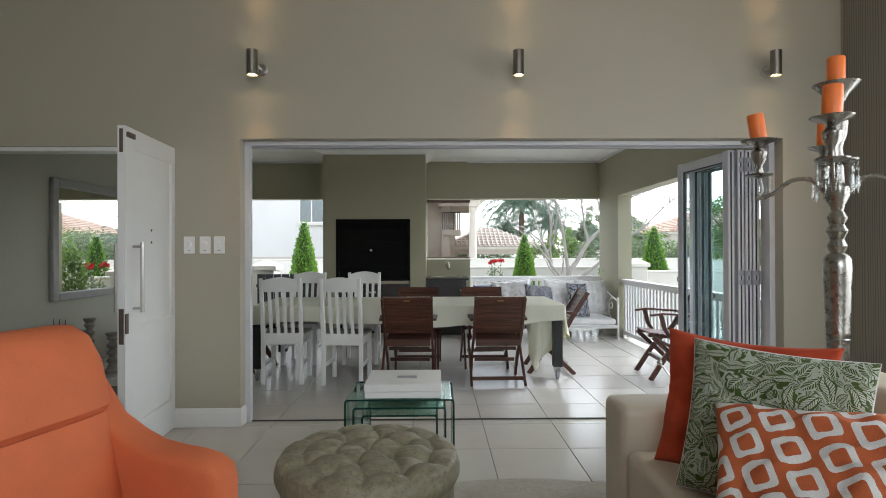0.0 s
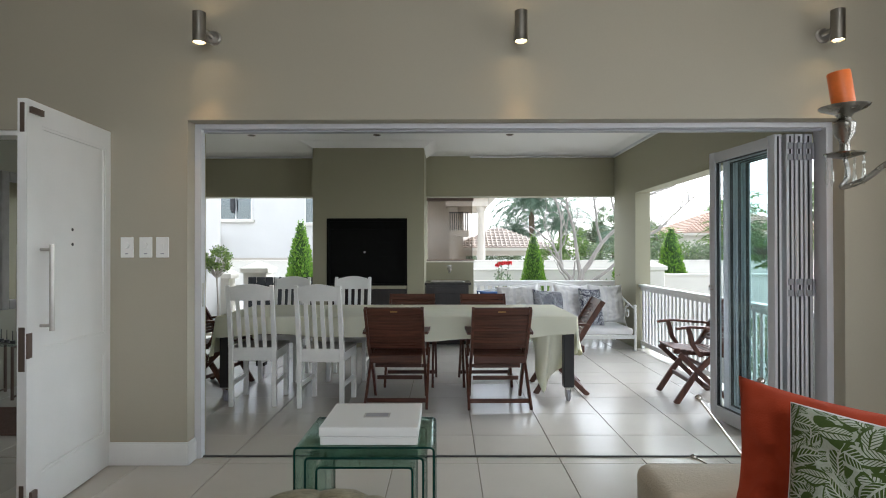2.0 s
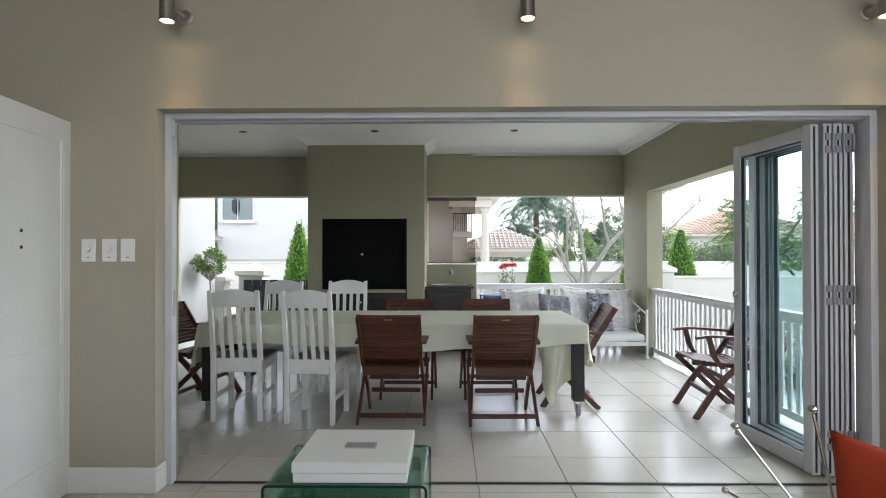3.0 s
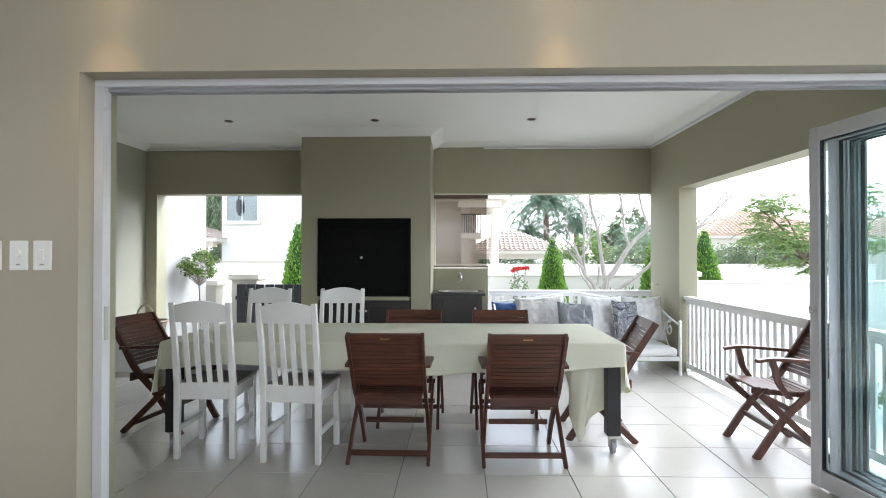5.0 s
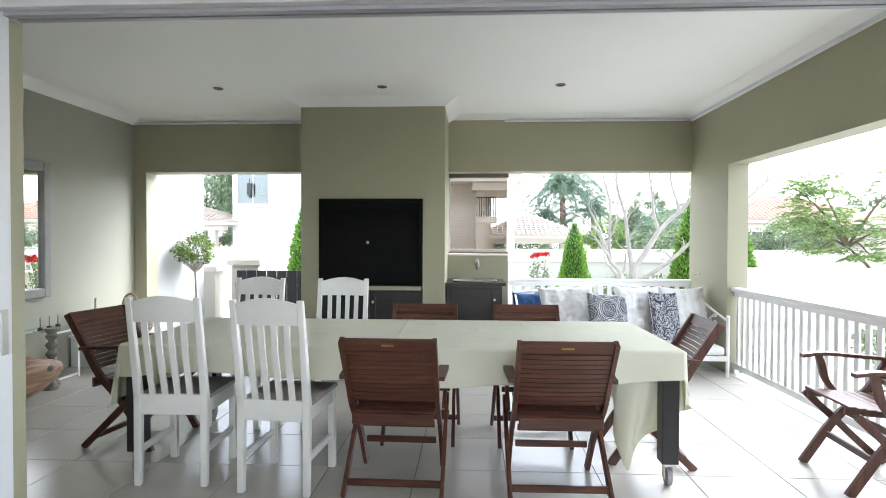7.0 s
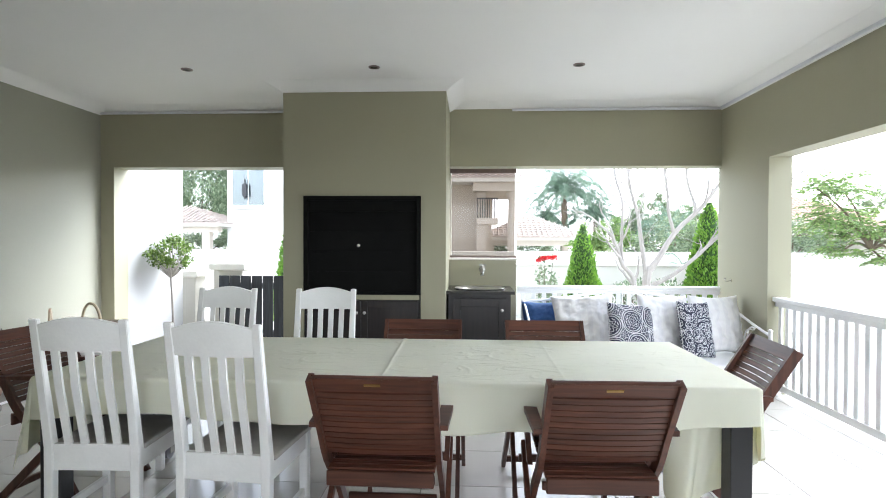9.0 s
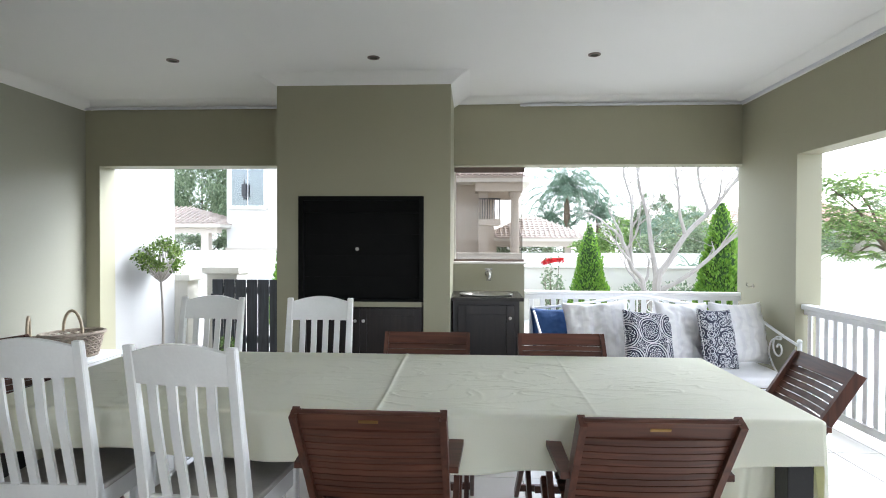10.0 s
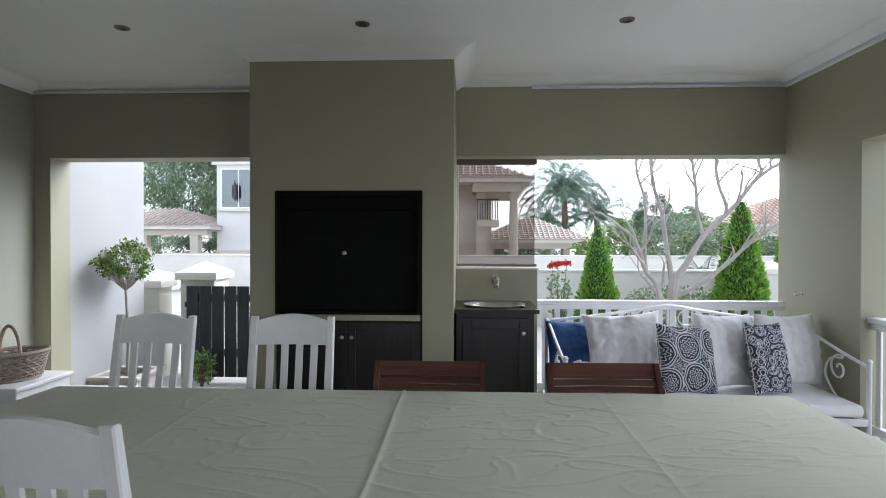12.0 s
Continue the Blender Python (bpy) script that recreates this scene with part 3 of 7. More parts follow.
# skirting on the pier between door and opening, with a moulded top
bm = B()
box(bm, -1.80, -1.255, 5.945, 5.96, 0.004, 0.115)
box(bm, -1.797, -1.258, 5.949, 5.96, 0.115, 0.13)
box(bm, -1.794, -1.262, 5.953, 5.96, 0.13, 0.14)
box(bm, -1.268, -1.255, 5.96, 6.06, 0.004, 0.115)
box(bm, -1.268, -1.259, 5.96, 6.06, 0.115, 0.137)
structure("baseboard", bm, M_WHITE, "white moulded skirting board", "baseboard")

# frame of the wide opening: head, jambs, floor track
frame_t = thing("window_1", "white aluminium frame of the folding doors", "door frame", kind="structure")
part("window_frame", box(B(), -1.268, 2.72, 6.06, 6.20, 2.068, 2.1, 0.003), M_ALU, frame_t)
bm = boxes((-1.268, -1.228, 6.06, 6.115, 0.004, 2.068), (-1.268, -1.244, 6.115, 6.135, 0.004, 2.068))
part("window_frame", bm, M_ALU, frame_t)
bm = boxes((2.68, 2.72, 6.06, 6.13, 0.004, 2.068), (2.692, 2.72, 6.133, 6.20, 0.004, 2.068))
part("window_frame", bm, M_ALU, frame_t)
part("track", boxes((-1.228, 2.68, 6.095, 6.125, 2.055, 2.068), (-1.228, 2.68, 6.15, 6.17, 2.06, 2.068)), M_ALUGREY, frame_t)
part("floor_track", boxes((-1.228, 2.68, 6.09, 6.105, 0.004, 0.010)), M_BLACKLEG, frame_t, "dark floor track")
part("latch", box(B(), -1.228, -1.213, 6.055, 6.075, 1.97, 2.04, 0.003), M_ALU, frame_t)
part("strike_plate", box(B(), -1.229, -1.2245, 6.075, 6.10, 0.95, 1.1, 0.001), M_STEEL, frame_t)

# slim frame over the side door
frame_d = thing("door_frame", "white painted frame over the side door", "door frame", kind="structure")
part("head", box(B(), -3.55, -1.80, 5.975, 6.10, 2.012, 2.045, 0.004), M_WHITE, frame_d)
part("jamb", box(B(), -1.84, -1.80, 6.03, 6.20, 0.004, 2.012, 0.004), M_WHITE, frame_d)
part("jamb", box(B(), -3.55, -3.51, 5.975, 6.10, 0.004, 2.012, 0.004), M_WHITE, frame_d)

# wallpaper with fine waving upright lines on the side wall
m, n, l, p = mat("taupe_waved_wallpaper")
tc = n.new("ShaderNodeTexCoord")
mp = n.new("ShaderNodeMapping")
mp.inputs["Scale"].default_value = (1, 26, 1.6)
nz = n.new("ShaderNodeTexNoise")
nz.inputs["Scale"].default_value = 1.7
l.new(tc.outputs["Object"], mp.inputs[0])
wv = n.new("ShaderNodeTexWave")
wv.bands_direction = "Y"
wv.inputs["Scale"].default_value, wv.inputs["Distortion"].default_value, wv.inputs["Detail"].default_value = 0.55, 5.0, 1.0
wv.inputs["Detail Scale"].default_value = 0.8
l.new(mp.outputs[0], wv.inputs[0])
rp = n.new("ShaderNodeValToRGB")
rp.color_ramp.elements[0].position, rp.color_ramp.elements[1].position = 0.0, 0.35
rp.color_ramp.elements[0].color, rp.color_ramp.elements[1].color = (0.13, 0.12, 0.10, 1), (0.25, 0.225, 0.19, 1)
l.new(wv.outputs[0], rp.inputs[0])
l.new(rp.outputs[0], p.inputs["Base Color"])
p.inputs["Roughness"].default_value = 0.6
M_WALLPAPER = m
structure("wallpaper", boxes((3.152, 3.16, 4.8, 5.93, 0, ZL)), M_WALLPAPER, "taupe wallpaper with waving upright lines", "wallpaper")

# dwarf wall behind the sink
structure("wall_sink", boxes((0.01, 0.72, 10.95, 11.2, -0.3, 1.14), ), M_PATIOWALL, "low olive wall behind the outdoor sink", "wall")
structure("sill", boxes((0.01, 0.735, 10.94, 11.21, 1.14, 1.158)), M_CREAM, "pale sill on the low wall", "sill")

# floor bed under the tiles
structure("floor", boxes((-4.8, 3.36, -1.7, 6.1, -0.3, -0.005), (-4.05, 3.05, 6.1, 11.25, -0.32, -0.005), (0.7, 3.05, 11.25, 11.3, -0.32, -0.005)), M_GROUT,
          "grey grouted bed of the floor tiles", "floor")

# ---- veranda: table and cloth ----
TX0, TX1, TY0, TY1, TZ = -1.66, 1.42, 7.37, 8.40, 0.742
table = thing("dining_table", "long black-legged table on castors under a pale cloth", "table")
part("tabletop", box(B(), TX0 + 0.01, TX1 - 0.01, TY0 + 0.01, TY1 - 0.01, 0.70, 0.735, 0.004), M_DARKWOOD, table)
part("apron", boxes((TX0 + 0.09, TX1 - 0.09, TY0 + 0.07, TY0 + 0.095, 0.60, 0.70), (TX0 + 0.09, TX1 - 0.09, TY1 - 0.095, TY1 - 0.07, 0.60, 0.70)), M_BLACKLEG, table)
for x in (TX0 + 0.055, TX1 - 0.055):
    part("end_rail", box(B(), x - 0.014, x + 0.014, TY0 + 0.1, TY1 - 0.1, 0.58, 0.70, 0.003), M_BLACKLEG, table)
    for y in (TY0 + 0.055, TY1 - 0.055):
        leg = part("leg", box(B(), x - 0.045, x + 0.045, y - 0.045, y + 0.045, 0.125, 0.70, 0.005), M_BLACKLEG, table)
        part("caster_fork", boxes((x - 0.024, x - 0.019, y - 0.022, y + 0.022, 0.04, 0.125), (x + 0.019, x + 0.024, y - 0.022, y + 0.022, 0.04, 0.125),
                                  (x - 0.03, x + 0.03, y - 0.03, y + 0.03, 0.112, 0.125)), M_STEEL, leg, "bright steel castor fork")
        bm = tube(B(), [(x - 0.015, y, 0.048), (x - 0.012, y, 0.048), (x + 0.012, y, 0.048), (x + 0.015, y, 0.048)], [0.038, 0.047, 0.047, 0.038], 20)
        part("caster_wheel", bm, M_ALUGREY, leg, "grey rubber castor wheel", True)

bm = B()
NU, NV = 760, 230
hx, hy = (TX1 - TX0) / 2 + 0.004, (TY1 - TY0) / 2 + 0.004
cx, cy = (TX0 + TX1) / 2, (TY0 + TY1) / 2
FRONT, BACK, LEFT, RIGHT = 0.185, 0.2, 0.34, 0.28
grid = []
for i in range(NU + 1):
    row = []
    for j in range(NV + 1):
        u = -hx - LEFT + (2 * hx + LEFT + RIGHT) * i / NU
        v = -hy - FRONT + (2 * hy + FRONT + BACK) * j / NV
        if u > hx:                                    # the end hangs a little longer in its middle
            w = (v + hy) / (2 * hy)
            u = hx + (u - hx) * (1.0 + 0.35 * max(0.0, min(1.0, (w + 0.02) / 0.2, (0.95 - w) / 0.3)))
        if v < -hy:                                   # the front hem rises and falls
            v = -hy + (v + hy) * (1.0 + 0.13 * math.sin(u * 2.3 + 0.8) + 0.05 * math.sin(u * 7.1))
        dx, dy = max(abs(u) - hx, 0.0), max(abs(v) - hy, 0.0)
        sx, sy = (1 if u > 0 else -1), (1 if v > 0 else -1)
        d = math.hypot(dx, dy)
        x, y = max(-hx, min(hx, u)), max(-hy, min(hy, v))
        z = TZ
        if d > 0:
            run = (x * sy * 1.0 - y * sx) if dx > 0 and dy > 0 else (y if dx > dy else x)
            wave = math.sin(run * 9 + 1.3 * math.sin(run * 3.7)) * 0.5 + 0.5 * math.sin(run * 17 + 2)
            out = min(d, 0.012) + 0.055 * wave * (d / 0.3) ** 1.2 * 0.75 + 0.06 * d
            x += sx * out * dx / d
            y += sy * out * dy / d
            if dx > 0 and dy > 0:
                z = TZ - d * 1.02
            else:
                z = TZ - max(0.0, d - 0.004)
        else:
            n1 = noise.noise(Vector((u * 3.1, v * 3.1, 0.3)))
            ridge = max(0.0, 1 - abs(noise.noise(Vector((u * 1.7 + v * 1.1 + 4, v * 4.4 - u * 0.9, 2.0)))) / 0.06)
            ridge2 = max(0.0, 1 - abs(noise.noise(Vector((u * 2.2 - v * 0.6 + 9, v * 6.4 + u * 0.7, 7.0)))) / 0.05)
            ridge3 = max(0.0, 1 - abs(noise.noise(Vector((u * 4.1 + v * 1.6 + 2, v * 8.4 - u * 1.3, 5.0)))) / 0.10)
            n2 = noise.noise(Vector((u * 1.9 + 3, v * 1.9, 8.3)))
            fine = max(0.0, 1 - abs(noise.noise(Vector((u * 2.6 + v * 5.2 + 6, v * 9.5 - u * 3.4, 3.0)))) / 0.06)
            fall = min(1.0, (hx - abs(u)) / 0.06, (hy - abs(v)) / 0.06)
            z += (0.003 * n1 + 0.0045 * ridge ** 1.6 * max(0.0, 0.2 + n1) + 0.0075 * ridge2 ** 1.6 * max(0.0, n1 + 0.12) + 0.0045 * ridge3 ** 1.4 * max(0.0, 0.1 - n1) + 0.004 * fine * max(0.0, 0.3 + n2)) * fall
            z += 0.006 * math.exp(-abs(u + 0.03 + 0.004 * math.sin(v * 5)) / 0.0065)      # pressed centre fold
            z += 0.0022 * math.exp(-abs(u - 0.77) / 0.008) + 0.0022 * math.exp(-abs(u + 0.78) / 0.008)
        row.append(bm.verts.new((cx + x, cy + y, z)))
    grid.append(row)
for i in range(NU):
    for j in range(NV):
        bm.faces.new((grid[i][j], grid[i + 1][j], grid[i + 1][j + 1], grid[i][j + 1]))
cloth = single("tablecloth", bm, M_CLOTH, "pale yellow-green creased tablecloth hanging over the table", "tablecloth", smooth=True)
cloth.data.set_sharp_from_angle(angle=radians(80))
sol = cloth.modifiers.new("thickness", "SOLIDIFY")
sol.thickness, sol.offset = 0.0016, 1.0

# the slipped corner of the cloth hangs as a folded tail inside the front leg
bm = B()
NT, NS = 40, 36
rows_ = []
for i in range(NT + 1):
    f = i / NT
    drop = 0.16 + 0.48 * f / 0.36 if f < 0.36 else 0.64 - 0.36 * (f - 0.36) / 0.64
    row = []
    for j in range(NS + 1):
        g = j / NS
        x = 1.06 + 0.385 * f - 0.06 * g * math.sin(math.pi * f) + 0.015 * g * math.sin(f * 19)
        y = 7.452 + 0.035 * math.sin(f * 11 + 0.6) * g ** 0.7 + 0.015 * math.sin(f * 27 + g * 2) * g + 0.05 * g * (1 - f)
        row.append(bm.verts.new((x, y, 0.697 - drop * g)))
    rows_.append(row)
for r0, r1 in zip(rows_, rows_[1:]):
    for j in range(NS):
        bm.faces.new((r0[j], r1[j], r1[j + 1], r0[j + 1]))
tail = part("hanging_tail", bm, M_CLOTH, cloth, "folded tail of the cloth reaching towards the floor", True)
tail.data.set_sharp_from_angle(angle=radians(120))
sol = tail.modifiers.new("thickness", "SOLIDIFY")
sol.thickness, sol.offset = 0.0016, 1.0


# ---- chairs ----
def white_chair(m):
    """A painted slat-back chair; its front looks along +y, the origin on the floor."""
    c = thing("dining_chair", "white painted wooden slat-back dining chair", "chair", m, "white chairs at the table")
    for s in (-1, 1):
        x = s * 0.180
        bm = B()
        pts = [(x, -0.20, 0.0), (x, -0.195, 0.48), (x, -0.217, 0.62), (x, -0.285, 1.024)]
        prof = [(0.036, 0.034), (0.040, 0.040), (0.038, 0.036), (0.034, 0.026)]
        rings = []
        for p, (w, d) in zip(pts, prof):
            rings.append([bm.verts.new((p[0] + a * w / 2, p[1] + b * d / 2, p[2])) for a, b in ((-1, -1), (1, -1), (1, 1), (-1, 1))])
        for r0, r1 in zip(rings, rings[1:]):
            for k in range(4):
                bm.faces.new((r0[k], r0[(k + 1) % 4], r1[(k + 1) % 4], r1[k]))
        bm.faces.new(list(reversed(rings[0]))), bm.faces.new(rings[-1])
        bmesh.ops.bevel(bm, geom=[e for e in bm.edges], offset=0.004, segments=1, affect="EDGES")
        part("back_leg", bm, M_CHAIRWHITE, c)
        part("front_leg", beam(B(), (x, 0.19, 0.0), (x, 0.19, 0.465), 0.04, 0.04, (1, 0, 0), 0.004), M_CHAIRWHITE, c)
        part("side_rail", box(B(), x - 0.011, x + 0.011, -0.18, 0.175, 0.385, 0.465, 0.003), M_CHAIRWHITE, c)
        part("stretcher", box(B(), x - 0.010, x + 0.010, -0.185, 0.175, 0.17, 0.205, 0.003), M_CHAIRWHITE, c)
    part("front_rail", box(B(), -0.17, 0.17, 0.18, 0.20, 0.385, 0.465, 0.003), M_CHAIRWHITE, c)
    part("back_rail", box(B(), -0.17, 0.17, -0.208, -0.185, 0.385, 0.495, 0.003), M_CHAIRWHITE, c)
    bm = box(B(), -0.205, 0.205, -0.175, 0.225, 0.465, 0.487, 0.008)
    part("seat", bm, M_SEATGREY, c, "worn grey-white wooden seat")
    # crest rail with a bowed top
    bm = B()
    n = 14
    rows = []
    for k in range(n + 1):
        x = -0.164 + 0.328 * k / n
        top = 1.004 + 0.030 * math.cos(x / 0.164 * math.pi / 2)
        bow = -0.016 * math.cos(x / 0.164 * math.pi / 2)
        y0, y1 = -0.262 + bow, -0.281 + bow
        rows.append([bm.verts.new((x, y0 + 0.011, 0.895)), bm.verts.new((x, y0 - 0.011, 0.895)), bm.verts.new((x, y1 - 0.011, top)), bm.verts.new((x, y1 + 0.011, top))])
    for r0, r1 in zip(rows, rows[1:]):
        for k in range(4):
            bm.faces.new((r0[k], r0[(k + 1) % 4], r1[(k + 1) % 4], r1[k]))
    bm.faces.new(list(reversed(rows[0]))), bm.faces.new(rows[-1])
    bmesh.ops.recalc_face_normals(bm, faces=bm.faces)
    part("crest_rail", bm, M_CHAIRWHITE, c, "", True)
    for k in range(4):
        x = -0.102 + 0.068 * k
        bm = B()
        ps = curve_pts([(x, -0.195, 0.48), (x, -0.226, 0.62), (x, -0.256, 0.76), (x * 1.02, -0.275, 0.90)], 3)
        rings = [[bm.verts.new((p.x + a * 0.016, p.y + b * 0.006, p.z)) for a, b in ((-1, -1), (1, -1), (1, 1), (-1, 1))] for p in ps]
        for r0, r1 in zip(rings, rings[1:]):
            for q in range(4):
                bm.faces.new((r0[q], r0[(q + 1) % 4], r1[(q + 1) % 4], r1[q]))
        bm.faces.new(list(reversed(rings[0]))), bm.faces.new(rings[-1])
        part("slat", bm, M_CHAIRWHITE, c)
    return c


M_SEATGREY = paint("worn_grey_white_paint", (0.42, 0.40, 0.37), 0.5, 0.15, 12, 0.05)
wc = white_chair(pose(-1.325, 7.455, 0, 0, 0, 2))
copy_thing(wc, pose(-0.715, 7.385, 0, 0, 0, -5))
copy_thing(wc, pose(-1.375, 8.36, 0, 0, 0, 177))
copy_thing(wc, pose(-0.70, 8.36, 0, 0, 0, 181))


def folding_chair(m):
    """A slatted folding armchair; its front looks along +y, the origin on the floor."""
    c = thing("folding_chair", "red-brown oiled wooden folding garden armchair", "chair", m, "folding wooden armchairs")
    for s in (-1, 1):
        x = s * 0.228
        # back post runs on as the front leg
        bm = B()
        ps = curve_pts([(x, 0.235, 0.0), (x, 0.055, 0.27), (x, -0.135, 0.46), (x, -0.235, 0.62), (x, -0.375, 0.843)], 4)
        rings = []
        for p in ps:
            rings.append([bm.verts.new((p.x + a * 0.011, p.y + b * 0.021, p.z + b * 0.011)) for a, b in ((-1, -1), (1, -1), (1, 1), (-1, 1))])
        for r0, r1 in zip(rings, rings[1:]):
            for k in range(4):
                bm.faces.new((r0[k], r0[(k + 1) % 4], r1[(k + 1) % 4], r1[k]))
        bm.faces.new(list(reversed(rings[0]))), bm.faces.new(rings[-1])
        bmesh.ops.recalc_face_normals(bm, faces=bm.faces)
        part("back_post", bm, M_WOODZ, c)
        part("rear_leg", beam(B(), (x + s * 0.027, -0.235, 0.0), (x + s * 0.027, 0.215, 0.425), 0.022, 0.042, (1, 0, 0), 0.003), M_WOODZ, c)
        # armrest, gently waved
        bm = B()
        ps = curve_pts([(x + s * 0.02, -0.255, 0.63), (x + s * 0.025, -0.05, 0.645), (x + s * 0.025, 0.12, 0.655), (x + s * 0.02, 0.235, 0.64)], 4)
        rings = [[bm.verts.new((p.x + a * (0.021 + 0.006 * math.sin(3 * k / len(ps))), p.y, p.z + b * 0.010)) for a, b in ((-1, -1), (1, -1), (1, 1), (-1, 1))] for k, p in enumerate(ps)]
        for r0, r1 in zip(rings, rings[1:]):
            for k in range(4):
                bm.faces.new((r0[k], r0[(k + 1) % 4], r1[(k + 1) % 4], r1[k]))
        bm.faces.new(list(reversed(rings[0]))), bm.faces.new(rings[-1])
        bmesh.ops.recalc_face_normals(bm, faces=bm.faces)
        part("armrest", bm, M_WOOD, c)
        bm = B()
        ps = curve_pts([(x + s * 0.02, 0.03, 0.40), (x + s * 0.022, 0.10, 0.50), (x + s * 0.022, 0.12, 0.58), (x + s * 0.022, 0.14, 0.645)], 3)
        rings = [[bm.verts.new((p.x + a * 0.011, p.y + b * 0.02, p.z)) for a, b in ((-1, -1), (1, -1), (1, 1), (-1, 1))] for p in ps]
        for r0, r1 in zip(rings, rings[1:]):
            for k in range(4):
                bm.faces.new((r0[k], r0[(k + 1) % 4], r1[(k + 1) % 4], r1[k]))
        bm.faces.new(list(reversed(rings[0]))), bm.faces.new(rings[-1])
        bmesh.ops.recalc_face_normals(bm, faces=bm.faces)
        part("arm_strut", bm, M_WOODZ, c)
        part("seat_rail", beam(B(), (x - s * 0.05, -0.19, 0.405), (x - s * 0.05, 0.235, 0.435), 0.02, 0.035, (1, 0, 0), 0.003), M_WOODZ, c)
    # backrest frame with level slats
    def back_at(t):
        return Vector((0, -0.150 - 0.225 * t, 0.475 + 0.37 * t))
    tilt = (back_at(1) - back_at(0)).normalized()
    nrm = Vector((0, tilt.z, -tilt.y))
    top, low = back_at(0.93), back_at(0.2)
    bm = beam(B(), (-0.224, top.y, top.z), (0.224, top.y, top.z), 0.058, 0.02, tilt, 0.003)
    crest = part("crest_rail", bm, M_WOOD, c)
    part("nameplate", beam(B(), (-0.03, top.y - 0.0108, top.z - 0.002), (0.03, top.y - 0.0108, top.z - 0.002), 0.010, 0.006, tilt, 0.0), M_BRASS, crest, "small brass plate")
    for k in range(11):
        q = back_at(0.09 + 0.0715 * k)
        bow = 0.012
        bm = B()
        ps = [(-0.224, q.y, q.z), (-0.11, q.y - bow, q.z), (0.0, q.y - bow * 1.3, q.z), (0.11, q.y - bow, q.z), (0.224, q.y, q.z)]
        rings = [[bm.verts.new(Vector(p) + tilt * (a * 0.013) + nrm * (b * 0.006)) for a, b in ((-1, -1), (1, -1), (1, 1), (-1, 1))] for p in ps]
        for r0, r1 in zip(rings, rings[1:]):
            for w in range(4):
                bm.faces.new((r0[w], r0[(w + 1) % 4], r1[(w + 1) % 4], r1[w]))
        bm.faces.new(list(reversed(rings[0]))), bm.faces.new(rings[-1])
        bmesh.ops.recalc_face_normals(bm, faces=bm.faces)
        part("slat", bm, M_WOOD, c)
    # seat of narrow slats, slightly dished
    for k in range(9):
        y = -0.17 + 0.048 * k
        z = 0.425 + 0.03 * (y + 0.2) / 0.45 - 0.012 * math.sin(math.pi * k / 8)
        part("seat_slat", box(B(), -0.215, 0.215, y - 0.0205, y + 0.0205, z, z + 0.014, 0.003, 1), M_WOOD, c)
    part("rear_stretcher", box(B(), -0.244, 0.244, -0.192, -0.172, 0.045, 0.08, 0.003, 1), M_WOOD, c)
    part("seat_apron", box(B(), -0.213, 0.213, -0.212, -0.194, 0.375, 0.437, 0.004, 1), M_WOOD, c)
    part("cross_bar", box(B(), -0.20, 0.20, 0.105, 0.123, 0.17, 0.205, 0.003, 1), M_WOOD, c)
    part("lower_bar", box(B(), -0.20, 0.20, -0.01, 0.008, 0.30, 0.335, 0.003, 1), M_WOOD, c)
    return c


M_BRASS = paint("dull_brass", (0.45, 0.3, 0.12), 0.4, 0.1, 20, 0.0, metal=1.0)
fc = folding_chair(pose(-0.105, 7.395, 0, 0, 0, -1))
copy_thing(fc, pose(0.745, 7.375, 0, 0, 0, 1))
copy_thing(fc, pose(-0.05, 8.13, 0, 0, 0, 180))
copy_thing(fc, pose(0.70, 8.13, 0, 0, 0, 181))
copy_thing(fc, pose(1.372, 7.89, 0, 0, 0, 86))
copy_thing(fc, pose(-1.90, 7.97, 0, 0, 0, -99))
copy_thing(fc, pose(2.508, 7.55, 0, 0, 0, 87))

# ---- built-in barbecue in the chimney breast ----
bbq = thing("built_in_barbecue", "black steel barbecue with closed shutter in the chimney", "barbecue")
bm = B()
for r in ((-1.315, -1.275, 10.135, 10.39, 0.84, 1.755), (-0.26, -0.22, 10.135, 10.39, 0.84, 1.755), (-1.275, -0.26, 10.135, 10.39, 1.715, 1.755),
          (-1.275, -0.26, 10.135, 10.39, 0.84, 0.862)):
    box(bm, *r, 0.003, 1)
part("frame", bm, M_BLACK, bbq)
part("hood", box(B(), -1.275, -0.26, 10.17, 10.20, 1.61, 1.715, 0.004, 1), M_BLACK, bbq)
part("hood_lip", box(B(), -1.26, -0.275, 10.145, 10.172, 1.61, 1.625, 0.003, 1), M_BLACK, bbq)
for k in range(4):
    z0 = 0.866 + k * 0.186
    part("shutter_panel", box(B(), -1.272, -0.263, 10.182 + 0.0006 * (k % 2), 10.20, z0, z0 + 0.1858, 0.0005, 1), M_BLACK, bbq)
part("knob", tube(B(), [(-0.80, 10.182, 1.295), (-0.80, 10.165, 1.295), (-0.80, 10.152, 1.295), (-0.80, 10.147, 1.295)], [0.008, 0.012, 0.016, 0.010], 14), M_STEEL, bbq, "small steel knob", True)
structure("hearth_ledge", boxes((-1.315, -0.235, 10.145, 10.39, 0.795, 0.838)), M_PATIOWALL, "olive ledge under the barbecue", "ledge")

